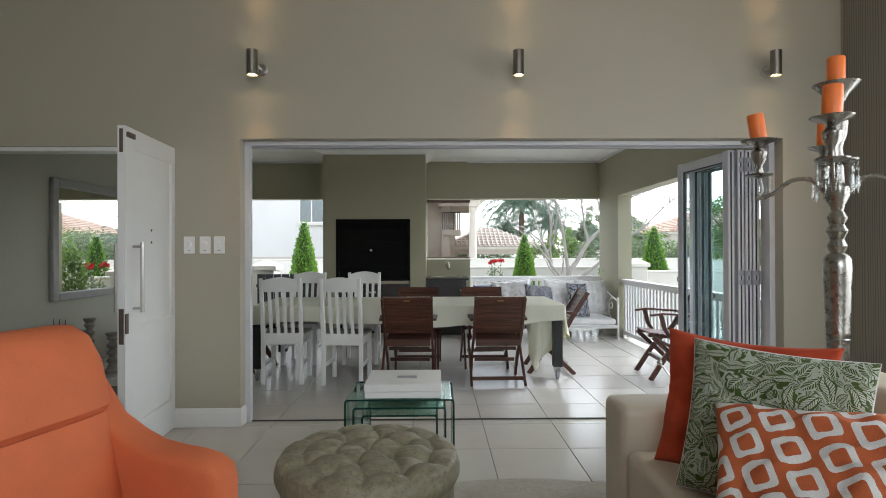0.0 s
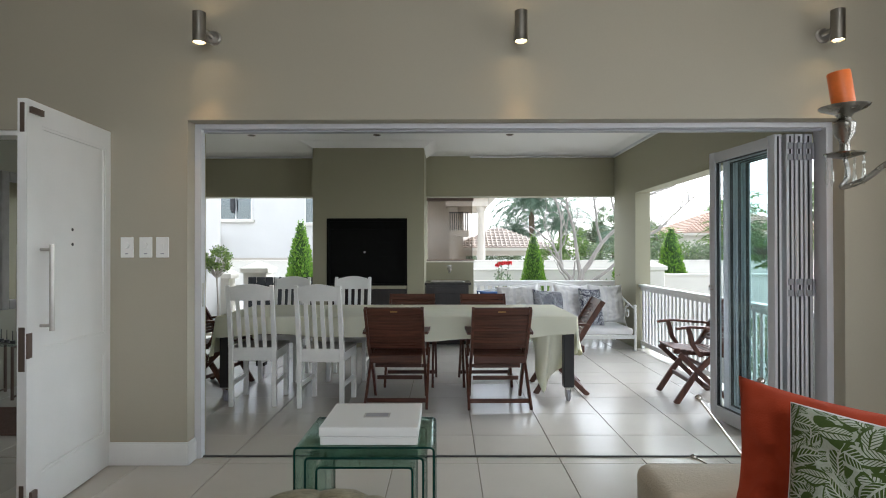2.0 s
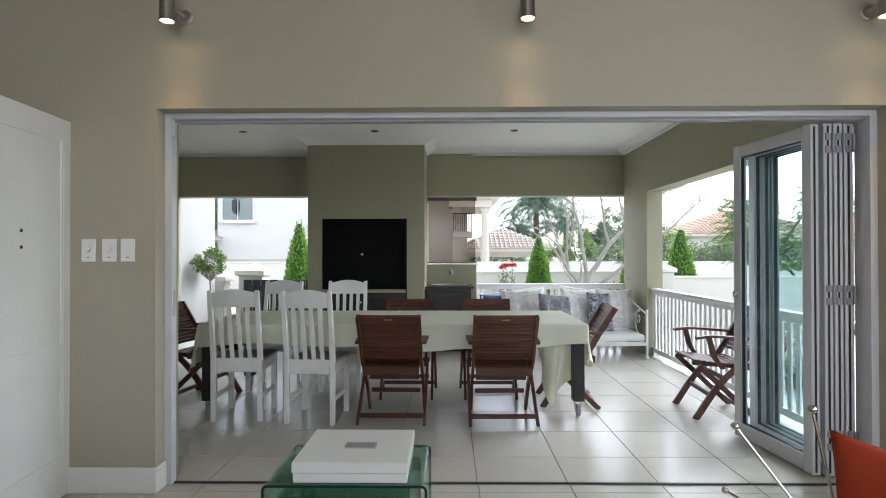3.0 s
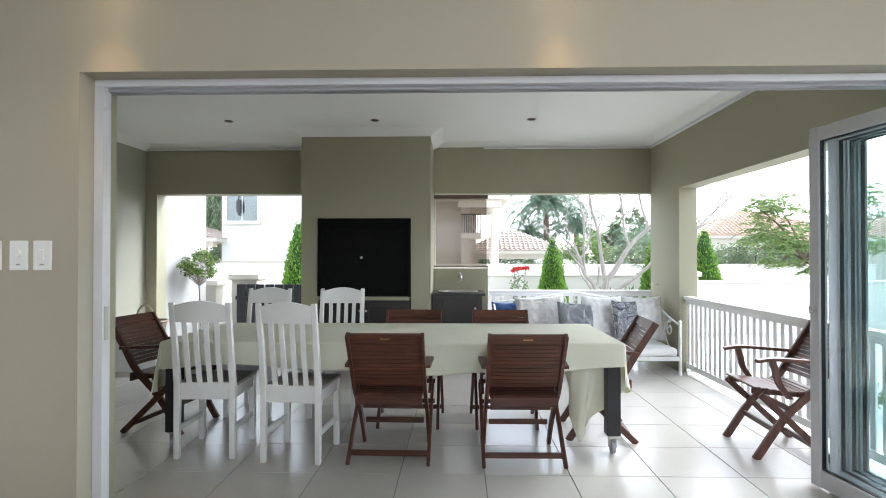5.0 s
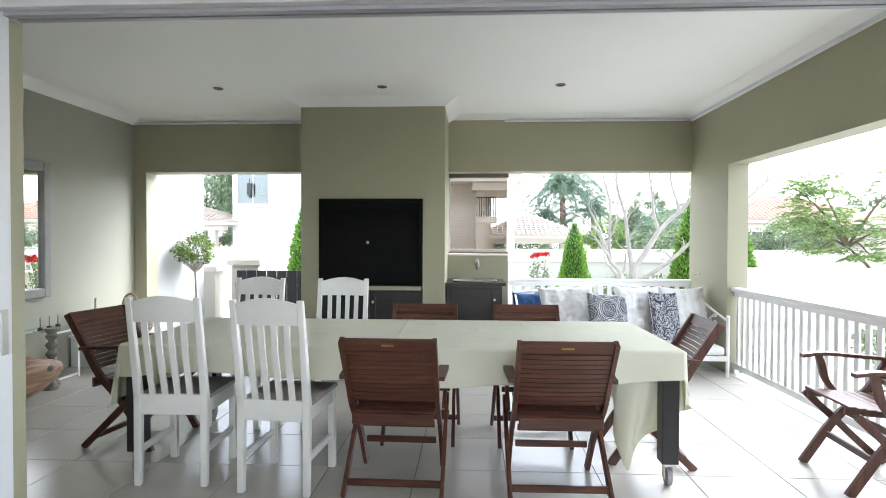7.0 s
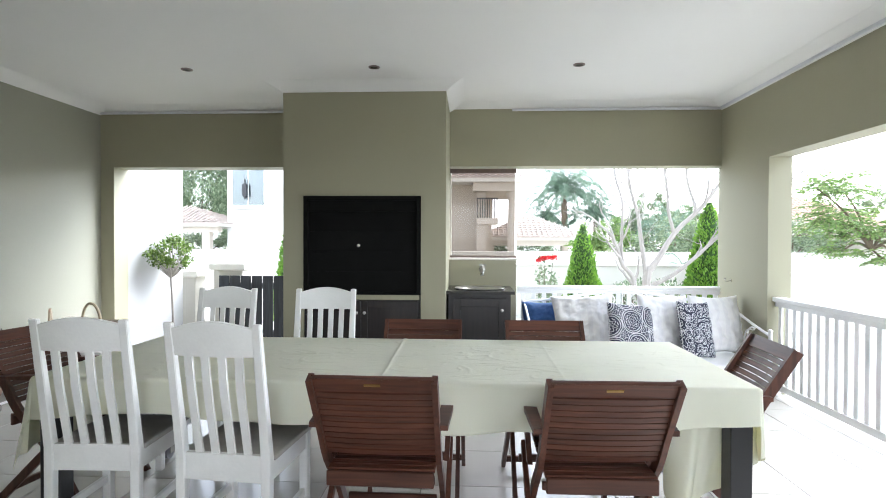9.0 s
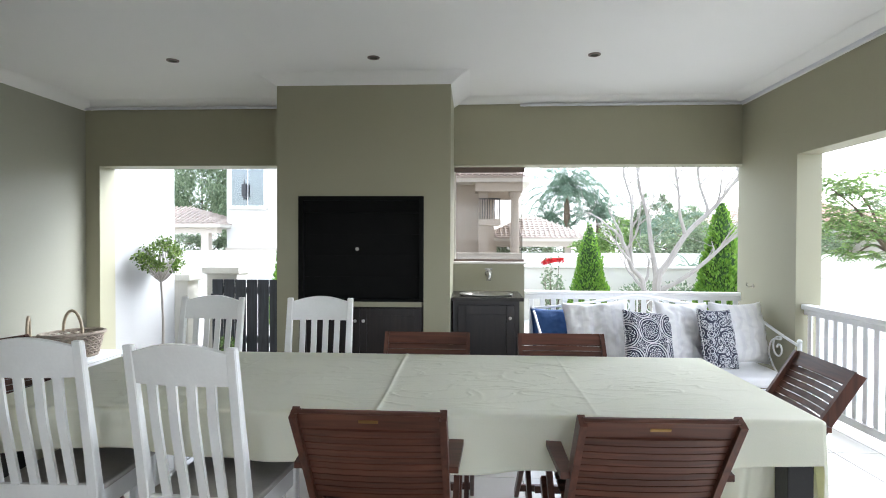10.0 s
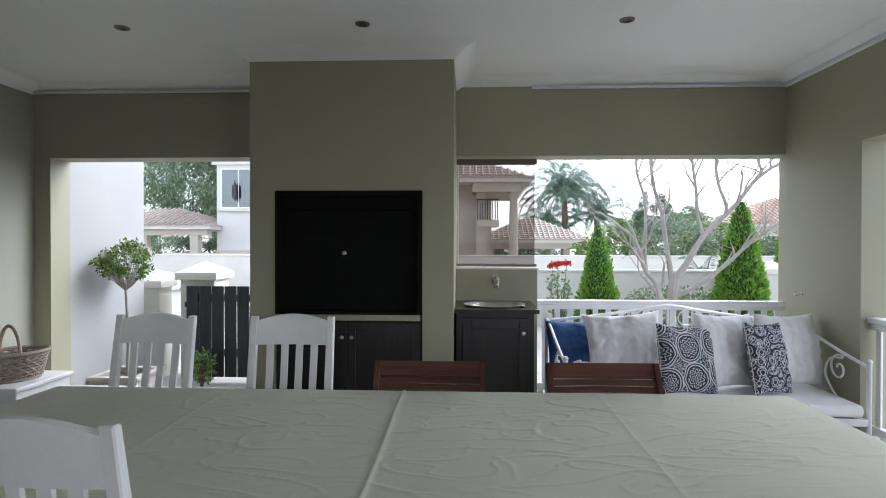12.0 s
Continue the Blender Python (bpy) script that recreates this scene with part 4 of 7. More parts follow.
cab = thing("barbecue_cabinet", "black-brown panelled cabinet under the barbecue", "cabinet")
part("body", boxes((-1.315, -0.235, 10.19, 10.395, 0.062, 0.792)), M_DARKWOOD, cab)
for x0, x1, kx in ((-1.308, -0.781, -0.815), (-0.775, -0.242, -0.741)):
    d = part("door", box(B(), x0, x1, 10.165, 10.188, 0.075, 0.785, 0.003, 1), M_DARKWOOD, cab)
    bm = B()
    for r in ((x0 + 0.0, x0 + 0.06, 10.155, 10.165, 0.08, 0.78), (x1 - 0.06, x1, 10.155, 10.165, 0.08, 0.78), (x0 + 0.06, x1 - 0.06, 10.155, 10.165, 0.08, 0.14),
              (x0 + 0.06, x1 - 0.06, 10.155, 10.165, 0.72, 0.78)):
        box(bm, *r, 0.002, 1)
    part("door_frame", bm, M_DARKWOOD, d)
    part("handle", lathe(B(), [(0.006, 0), (0.007, 0.012), (0.014, 0.018), (0.015, 0.026), (0.008, 0.031)], 14), M_STEEL, d, "round steel knob", True).matrix_basis = pose(kx, 10.156, 0.672, 90, 0, 0)

# ---- sink unit ----
sink = thing("sink_cabinet", "black-brown cabinet with panelled door", "cabinet")
part("body", boxes((0.03, 0.62, 10.33, 10.94, 0.09, 0.835), (0.05, 0.60, 10.38, 10.94, 0.004, 0.09)), M_DARKWOOD, sink)
d = part("door", box(B(), 0.075, 0.575, 10.308, 10.328, 0.11, 0.80, 0.003, 1), M_DARKWOOD, sink)
bm = B()
for r in ((0.075, 0.145, 10.296, 10.308, 0.11, 0.80), (0.505, 0.575, 10.296, 10.308, 0.11, 0.80), (0.145, 0.505, 10.296, 10.308, 0.11, 0.19), (0.145, 0.505, 10.296, 10.308, 0.72, 0.80)):
    box(bm, *r, 0.002, 1)
part("door_frame", bm, M_DARKWOOD, d)
part("handle", lathe(B(), [(0.006, 0), (0.007, 0.012), (0.014, 0.018), (0.015, 0.026), (0.008, 0.031)], 14), M_STEEL, d, "round steel knob", True).matrix_basis = pose(0.535, 10.297, 0.69, 90, 0, 0)
M_COUNTER = paint("dark_granite", (0.03, 0.027, 0.025), 0.2, 0.4, 60, 0.0)
worktop = thing("worktop", "dark granite worktop with a sink", "worktop")
part("slab", boxes((0.012, 0.10, 10.28, 10.948, 0.838, 0.868), (0.56, 0.655, 10.28, 10.948, 0.838, 0.868), (0.10, 0.56, 10.28, 10.38, 0.838, 0.868), (0.10, 0.56, 10.82, 10.948, 0.838, 0.868)), M_COUNTER, worktop)
bm = lathe(B(), [(0.02, 0.74), (0.165, 0.75), (0.215, 0.86), (0.26, 0.872), (0.262, 0.879), (0.235, 0.879), (0.205, 0.86), (0.16, 0.76), (0.02, 0.75)], 36)
basin = part("basin", bm, M_STEEL, worktop, "round stainless steel basin", True)
basin.matrix_basis = Matrix.Translation((0.33, 10.60, 0)) @ Matrix.Diagonal((0.95, 0.92, 1, 1))
tap = thing("wall_tap", "stubby tarnished chrome wall tap above the sink", "tap")
part("flange", tube(B(), [(0.36, 10.948, 1.045), (0.36, 10.935, 1.045)], [0.036, 0.03], 18), M_SILVER, tap)
part("body", tube(B(), curve_pts([(0.36, 10.94, 1.045), (0.36, 10.88, 1.047), (0.36, 10.84, 1.03), (0.36, 10.825, 0.985)], 5), [0.022] * 8 + [0.024, 0.025, 0.025, 0.024, 0.022, 0.021, 0.021, 0.023], 12), M_SILVER, tap, "", True)
part("spindle", tube(B(), [(0.36, 10.875, 1.05), (0.36, 10.875, 1.085)], 0.013, 12), M_SILVER, tap)
part("handle", boxes((0.325, 0.395, 10.867, 10.883, 1.083, 1.099), (0.352, 0.368, 10.84, 10.91, 1.083, 1.099)), M_SILVER, tap)

pane = thing("glass_screen", "framed glass wind screen over the low wall", "screen")
part("pane", box(B(), 0.03, 0.712, 11.098, 11.104, 1.185, 2.075), M_SMOKEGLASS, pane).visible_shadow = False
part("top_rail", box(B(), 0.012, 0.73, 11.08, 11.12, 2.075, 2.125, 0.003, 1), M_BROWNMETAL, pane)
part("bottom_rail", box(B(), 0.012, 0.73, 11.085, 11.115, 1.16, 1.185, 0.003, 1), M_BROWNMETAL, pane)
part("side_rail", box(B(), 0.012, 0.03, 11.085, 11.115, 1.185, 2.075, 0.003, 1), M_CREAM, pane)

# curtain tracks, downlights, hooks
for x0, x1 in ((-3.83, -1.53), (0.67, 2.83)):
    t = thing("curtain_track", "thin white curtain track under the cornice", "curtain track", group="curtain tracks")
    part("rail", box(B(), x0, x1, 10.955, 10.975, 2.715, 2.74, 0.003, 1), M_ALU, t)
    for k in range(4):
        x = x0 + 0.05 + (x1 - x0 - 0.1) * k / 3
        part("bracket", box(B(), x - 0.01, x + 0.01, 10.972, 11.0, 2.72, 2.738), M_ALU, t)
t = thing("curtain_track", "thin white curtain track along the side lintel", "curtain track", group="curtain tracks")
part("rail", box(B(), 2.805, 2.825, 6.5, 10.955, 2.715, 2.74, 0.003, 1), M_ALU, t)
for k in range(6):
    y = 6.6 + 0.84 * k
    part("bracket", box(B(), 2.822, 2.85, y - 0.01, y + 0.01, 2.72, 2.738), M_ALU, t)
for x in (-2.173, -0.571, 1.121):
    dl = thing("downlight", "small recessed steel ceiling downlight", "ceiling light", pose(x, 9.665, ZC), "veranda downlights")
    part("rim", lathe(B(), [(0.030, -0.002), (0.032, -0.008), (0.047, -0.006), (0.048, 0.0), (0.03, 0.002)], 24), M_BROWNMETAL, dl, "", True)
    part("lens", lathe(B(), [(0.001, -0.0045), (0.029, -0.0045), (0.029, -0.001), (0.001, -0.001)], 20), M_LENS, dl)
hk = thing("curtain_hook", "small chrome curtain tie hook on the pier", "hook")
part("plate", tube(B(), [(2.849, 10.75, 0.955), (2.84, 10.75, 0.955)], 0.016, 12), M_CHROME, hk)
part("hook", tube(B(), curve_pts([(2.84, 10.75, 0.955), (2.80, 10.75, 0.945), (2.785, 10.75, 0.965), (2.79, 10.75, 0.985)], 4), 0.005, 8), M_CHROME, hk)


# ---- white railings ----
def railing(name, a, b, n, z0=0.08, z1=0.86, z2=0.0):
    """A slatted balustrade from a to b in the plan."""
    a, b = Vector((*a, 0)), Vector((*b, 0))
    r = thing(name, "white painted slatted veranda railing", "railing", group="veranda railings")
    d = (b - a).normalized()
    nrm = Vector((-d.y, d.x, 0))
    up = Vector((0, 0, 1))
    part("top_rail", beam(B(), a + up * (z1 - 0.02), b + up * (z1 - 0.02), 0.085, 0.04, nrm, 0.006), M_WHITE, r)
    part("under_rail", beam(B(), a + up * (z1 - 0.062), b + up * (z1 - 0.062), 0.03, 0.042, nrm, 0.003), M_WHITE, r)
    part("bottom_rail", beam(B(), a + up * z0, b + up * z0, 0.04, 0.06, nrm, 0.004), M_WHITE, r)
    bm = B()
    beam(bm, up * (z0 + 0.03), up * (z1 - 0.083), 0.048, 0.016, d, 0.002)
    me = bpy.data.meshes.new("slat")
    bm.to_mesh(me)
    bm.free()
    me.materials.append(M_WHITE)
    for k in range(n):
        ob = new("slat", me)
        ob.location = a + (b - a) * ((k + 0.6) / (n + 0.2))
        ob.parent = r
    for q in (a + d * 0.03, b - d * 0.03):
        part("foot", box(B(), q.x - 0.02, q.x + 0.02, q.y - 0.02, q.y + 0.02, z2, z0 - 0.03), M_WHITE, r)
    return r


railing("railing", (0.74, 11.13), (2.925, 11.13), 19)
railing("railing", (2.93, 10.065), (2.93, 6.405), 34)

# ---- daybed ----
bed = thing("daybed", "white wrought-iron daybed with a thin mattress", "daybed")
BX0, BX1, BY0, BY1 = 0.78, 2.78, 9.88, 10.78
for x in (BX0, BX1):
    for y, h in ((BY0, 0.60), (BY1, 0.74)):
        part("post", tube(B(), [(x, y, 0), (x, y, 0.03), (x, y, h - 0.02), (x, y, h - 0.015), (x, y, h)], [0.02, 0.0165, 0.0165, 0.022, 0.012], 10), M_WHITE, bed, "", True)
    s = 1 if x > 1.5 else -1
    part("arm", tube(B(), curve_pts([(x, BY0, 0.545), (x, 10.12, 0.59), (x, 10.36, 0.644), (x, BY1 - 0.2, 0.70), (x, BY1, 0.72)], 6), 0.012, 8), M_WHITE, bed, "", True)
    sc = []
    for k in range(26):
        t = k / 25
        a = 0.35 * math.pi + t * 8.2
        r = 0.085 * (1 - t) + 0.018
        sc.append((x, 10.185 - r * math.cos(a), 0.475 + r * math.sin(a)))
    part("scroll", tube(B(), sc, 0.0075, 7), M_WHITE, bed, "", True)
    part("scroll", tube(B(), curve_pts([(x, 10.15, 0.555), (x, 10.28, 0.53), (x, 10.335, 0.42), (x, 10.27, 0.32), (x, 10.17, 0.245)], 6), 0.0075, 7), M_WHITE, bed, "", True)
    part("end_rail", tube(B(), [(x, BY0, 0.18), (x, BY1, 0.18)], 0.013, 8), M_WHITE, bed)
for y in (BY0, BY1):
    part("seat_rail", box(B(), BX0, BX1, y - 0.012, y + 0.012, 0.155, 0.203, 0.004, 1), M_WHITE, bed)
bm = B()
arch = curve_pts([(BX0, BY1, 0.72), (1.15, BY1, 0.76), (1.5, BY1, 0.81), (1.78, BY1, 0.85), (2.06, BY1, 0.81), (2.42, BY1, 0.76), (BX1, BY1, 0.72)], 6)
part("back_arch", tube(bm, arch, 0.013, 8), M_WHITE, bed, "", True)
for k in range(9):
    x = BX0 + 0.2 * (k + 1)
    zt = 0.72 + 0.125 * math.exp(-((x - 1.78) / 0.42) ** 2)
    part("back_rod", tube(B(), [(x, BY1, 0.18), (x, BY1, zt)], 0.007, 6), M_WHITE, bed)
for s in (-1, 1):
    sc = []
    for k in range(24):
        t = k / 23
        a = 0.4 + t * 8.0
        r = 0.10 * (1 - t) + 0.015
        sc.append((1.78 + s * (0.16 + r * math.cos(a)), BY1 - 0.012, 0.74 + r * 0.8 * math.sin(a)))
    part("back_scroll", tube(B(), sc, 0.006, 6), M_WHITE, bed, "", True)
bm = box(B(), BX0 + 0.02, BX1 - 0.02, BY0 + 0.0, BY1 - 0.02, 0.205, 0.29, 0.03, 3)
single("mattress", bm, M_WHITECLOTH, "thin white seat mattress on the daybed", "mattress", smooth=True)


def cushion(label, material, x, y, z, w, h, d, rx, rz, seed, ry=0, pinch=0.07, crease=0.012, name="cushion", cord=None):
    bm = pillow(B(), w, h, d, 44, seed, pinch, crease)
    ob = single(name, bm, material, label, "cushion", pose(x, y, z, rx, ry, rz), smooth=True)
    ob.data.set_sharp_from_angle(angle=radians(110))
    if cord:
        ring = [(-1 + 2 * k / 16, -1) for k in range(16)] + [(1, -1 + 2 * k / 16) for k in range(16)] + [(1 - 2 * k / 16, 1) for k in range(16)] + [(-1, 1 - 2 * k / 16) for k in range(17)]
        ps = [(u * w / 2 * (1 - pinch * (1 - v * v) * abs(u)), 0.0, v * h / 2 * (1 - pinch * (1 - u * u) * abs(v)) + h / 2) for u, v in ring]
        part("piping", tube(B(), ps, 0.0028, 6, False), cord, ob, "pale corded edge", True)
    return ob


cushion("blue canvas cushion leaning on the daybed", M_BLUE, 0.99, 10.58, 0.29, 0.46, 0.46, 0.14, -14, 8, 1)
cushion("white striped cotton cushion with loose corners", M_STRIPE, 1.34, 10.34, 0.29, 0.60, 0.57, 0.17, -20, -4, 2, -4, 0.11, 0.026)
cushion("navy and white ringed scatter cushion", M_LACE, 1.70, 10.10, 0.29, 0.47, 0.50, 0.13, -16, 16, 3, 5, cord=M_WHITECLOTH)
cushion("white striped cotton cushion on the daybed", M_STRIPE, 2.09, 10.28, 0.29, 0.58, 0.57, 0.16, -16, 22, 4, 3, 0.10, 0.024)
cushion("navy and white flowered scatter cushion", M_LACE2, 2.30, 10.13, 0.29, 0.38, 0.52, 0.12, -15, 26, 5, 4, cord=M_WHITECLOTH)
cushion("large white striped cotton cushion against the arm", M_STRIPE, 2.57, 10.34, 0.29, 0.58, 0.56, 0.17, -14, 20, 6, 2, 0.10, 0.024)
bm = pillow(B(), 0.34, 0.22, 0.16, 16, 11, 0.05, 0.05)
single("throw_blanket", bm, M_WHITECLOTH, "crumpled cream throw at the daybed's end", "blanket", pose(1.0, 10.22, 0.29, -50, 0, 12), smooth=True)

# ---- living room: side door ----
door = thing("door_1", "white panelled side door standing open on a steel pull", "door", pose(-1.785, 6.005, 0.008, 0, 0, -85.8), kind="structure")
# leaf runs along local +x from the hinge; its lit side is local +y
W, D, H = 0.80, 0.044, 2.02
bm = B()
for r in ((0, 0.105, 0, D, 0, H), (W - 0.105, W, 0, D, 0, H), (0.105, W - 0.105, 0, D, 0, 0.2), (0.105, W - 0.105, 0, D, H - 0.11, H), (0.105, W - 0.105, 0, D, 0.69, 0.80)):
    box(bm, *r)
part("leaf_frame", bm, M_WHITE, door)
for z0, z1 in ((0.2, 0.69), (0.80, H - 0.11)):
    part("panel", box(B(), 0.105, W - 0.105, 0.010, D - 0.010, z0, z1), M_WHITE, door)
    bm = B()
    for s in (D - 0.010, 0.003):
        for r in ((0.105, W - 0.105, s, s + 0.007, z0, z0 + 0.014), (0.105, W - 0.105, s, s + 0.007, z1 - 0.014, z1), (0.105, 0.119, s, s + 0.007, z0 + 0.014, z1 - 0.014),
                  (W - 0.119, W - 0.105, s, s + 0.007, z0 + 0.014, z1 - 0.014)):
            box(bm, *r)
    part("moulding", bm, M_WHITE, door)
for s, y in ((1, D), (-1, 0.0)):
    h = part("handle", tube(B(), [(W - 0.10, y + s * 0.055, 0.90), (W - 0.10, y + s * 0.055, 1.325)], 0.012, 14), M_STEEL, door, "long brushed steel pull bar", True)
    for z in (0.925, 1.30):
        part("standoff", tube(B(), [(W - 0.10, y, z), (W - 0.10, y + s * 0.055, z)], 0.008, 10), M_STEEL, h)
part("lock", boxes((W - 0.001, W + 0.003, 0.008, D - 0.008, 0.72, 0.93), (W - 0.035, W + 0.002, D - 0.001, D + 0.004, 0.78, 0.90)), M_BROWNMETAL, door, "bronzed mortice lock plate")
part("bolt", boxes((W - 0.105, W - 0.015, D, D + 0.014, 1.955, 1.985), (W - 0.001, W + 0.003, 0.012, D - 0.012, 1.86, 2.0)), M_BROWNMETAL, door, "small bronzed top bolt")
part("bolt", boxes((W - 0.06, W - 0.02, D, D + 0.014, 0.02, 0.14), (W - 0.001, W + 0.003, 0.012, D - 0.012, 0.02, 0.18)), M_BROWNMETAL, door, "small bronzed bottom bolt")
for z in (1.41, 1.33):
    part("cap_screw", tube(B(), [(W - 0.38, D - 0.011, z), (W - 0.38, D - 0.008, z)], 0.009, 10), M_BLACKLEG, door)
for z in (0.25, 1.0, 1.8):
    part("hinge", tube(B(), [(-0.006, D * 0.0, z - 0.045), (-0.006, D * 0.0, z + 0.045)], 0.006, 8), M_STEEL, door)

# switches
for k, x in enumerate((-1.671, -1.557, -1.455)):
    s = thing("light_switch", "white plastic wall switch plate", "switch", group="switches by the opening")
    part("plate", box(B(), x, x + 0.078, 5.95, 5.96, 1.262, 1.387, 0.004), M_SWITCH, s)
    if k < 2:
        part("dimmer_knob", lathe(B(), [(0.019, 0), (0.019, 0.006), (0.016, 0.014), (0.002, 0.015)], 18), M_SWITCH, s, "", True).matrix_basis = pose(x + 0.039, 5.95, 1.335, 90, 0, 0)
    else:
        part("rocker", box(B(), x + 0.028, x + 0.050, 5.944, 5.95, 1.305, 1.35, 0.002, 1), M_SWITCH, s)
    part("slot", box(B(), x + 0.03, x + 0.048, 5.9485, 5.95, 1.283, 1.289), M_ALUGREY, s)

M_LAMPSTEEL = paint("dark_brushed_steel", (0.30, 0.28, 0.25), 0.35, 0.08, 14, 0.01, 200, metal=1.0)
# wall lamps, lit up and down
for x in (-1.125, 0.745, 2.575):
    w = thing("wall_lamp", "brushed steel up and down wall lamp, lit", "wall lamp", pose(x, 5.80, 2.60), "lit wall lamps")
    bm = B()
    seg = 24
    rings = []
    for r, z in ((0.034, -0.075), (0.036, -0.088), (0.0375, -0.088), (0.0375, 0.088), (0.036, 0.088), (0.034, 0.075)):
        rings.append([bm.verts.new((r * math.cos(2 * math.pi * k / seg), r * math.sin(2 * math.pi * k / seg), z)) for k in range(seg)])
    for r0, r1 in zip(rings, rings[1:]):
        for k in range(seg):
            bm.faces.new((r0[k], r0[(k + 1) % seg], r1[(k + 1) % seg], r1[k]))
    part("body", bm, M_LAMPSTEEL, w, "", True)
    for z in (-0.072, 0.072):
        part("lens", lathe(B(), [(0.0, z - 0.002), (0.0335, z - 0.002), (0.0335, z + 0.002), (0.0, z + 0.002)], 20), M_LAMPGLOW, w, "glowing warm lens")
    part("arm", tube(B(), [(0.012, 0.03, 0.0), (0.012, 0.148, 0.0)], 0.012, 10), M_STEEL, w)
    part("wall_plate", tube(B(), [(0.02, 0.145, 0), (0.02, 0.152, 0), (0.02, 0.16, 0)], [0.036, 0.045, 0.045], 24), M_STEEL, w, "", True)
    for s in (-1, 1):
        sp = new("wall_lamp_light", bpy.data.lights.new("wall_lamp_light", "SPOT"))
        sp.data.energy, sp.data.color = 2.2, (1.0, 0.62, 0.28)
        sp.data.spot_size, sp.data.spot_blend, sp.data.shadow_soft_size = radians(62), 0.9, 0.02
        sp.matrix_world = look((x, 5.80, 2.60 + s * 0.095), (x, 5.80 + 0.04, 2.60 + s * 1.0))

# ---- folding glass doors, stacked at the opening's end ----
fold = thing("folding_door", "stacked white aluminium folding glass doors", "folding door")


def leaf(hinge, tip, paired):
    """One glazed leaf standing on edge; paired leaves are joined to the next by hinges on their near edge."""
    a, b = Vector((*hinge, 0)), Vector((*tip, 0))
    d = (b - a).normalized()
    L = (b - a).length
    nrm = Vector((-d.y, d.x, 0))
    up = Vector((0, 0, 1))
    bm = B()
    for p, q in ((0.0, 0.066), (L - 0.066, L)):
        beam(bm, a + d * ((p + q) / 2) + up * 0.02, a + d * ((p + q) / 2) + up * 2.05, q - p, 0.046, d, 0.004)
    lf = part("leaf", bm, M_ALU, fold)
    for z0, z1 in ((0.02, 0.115), (1.975, 2.05)):
        part("rail", beam(B(), a + d * 0.066 + up * ((z0 + z1) / 2), a + d * (L - 0.066) + up * ((z0 + z1) / 2), z1 - z0, 0.046, up, 0.003), M_ALU, lf)
    bm = B()
    bm.faces.new([bm.verts.new(a + d * p + up * z) for p, z in ((0.066, 0.115), (L - 0.066, 0.115), (L - 0.066, 1.975), (0.066, 1.975))])
    part("pane", bm, M_TINT, lf, "blue-green tinted pane").visible_shadow = False
    bm = B()
    for s in (-1, 1):
        for p in (0.069, L - 0.069):
            beam(bm, a + d * p + nrm * (s * 0.006) + up * 0.118, a + d * p + nrm * (s * 0.006) + up * 1.972, 0.006, 0.008, d, 0.0)
        for z in (0.119, 1.971):
            beam(bm, a + d * 0.07 + nrm * (s * 0.006) + up * z, a + d * (L - 0.07) + nrm * (s * 0.006) + up * z, 0.006, 0.008, up, 0.0)
    part("gasket", bm, M_BLACKLEG, lf, "black rubber gasket")
    # two black strips stand in for shade: edge groove, gap to the next leaf
    part("groove_shade", beam(B(), a - d * 0.0015 + up * 0.03, a - d * 0.0015 + up * 2.04, 0.011, 0.004, nrm, 0.0), M_BLACKLEG, lf, "black strip put in for the shaded edge groove")
    part("gap_shade", beam(B(), a + d * 0.02 + nrm * -0.0275 + up * 0.03, a + d * 0.02 + nrm * -0.0275 + up * 2.04, 0.008, 0.03, nrm, 0.0), M_BLACKLEG, lf, "black strip put in for the dark gap between leaves")
    if paired:
        for z in (0.22, 1.06, 1.94):
            bm = B()
            for z0, z1 in ((-0.055, -0.018), (0.018, 0.055)):
                beam(bm, a - d * 0.005 + nrm * 0.0 + up * (z + z0), a - d * 0.005 + nrm * 0.0 + up * (z + z1), 0.03, 0.007, nrm, 0.002)
            beam(bm, a - d * 0.009 + nrm * -0.026 + up * (z - 0.05), a - d * 0.009 + nrm * -0.026 + up * (z + 0.05), 0.014, 0.012, nrm, 0.003)
            part("hinge", bm, M_ALUGREY, lf, "grey two-part hinge")
    return lf


first = leaf((2.462, 6.20), (2.388, 6.93), False)
part("handle", tube(B(), [(2.368, 6.895, 1.0), (2.343, 6.895, 1.0), (2.343, 6.895, 1.03), (2.343, 6.86, 1.03)], 0.008, 8), M_STEEL, first, "small steel lever")
for k in range(3):
    leaf((2.534 + 0.059 * k, 6.19), (2.490 + 0.060 * k, 6.92), True)

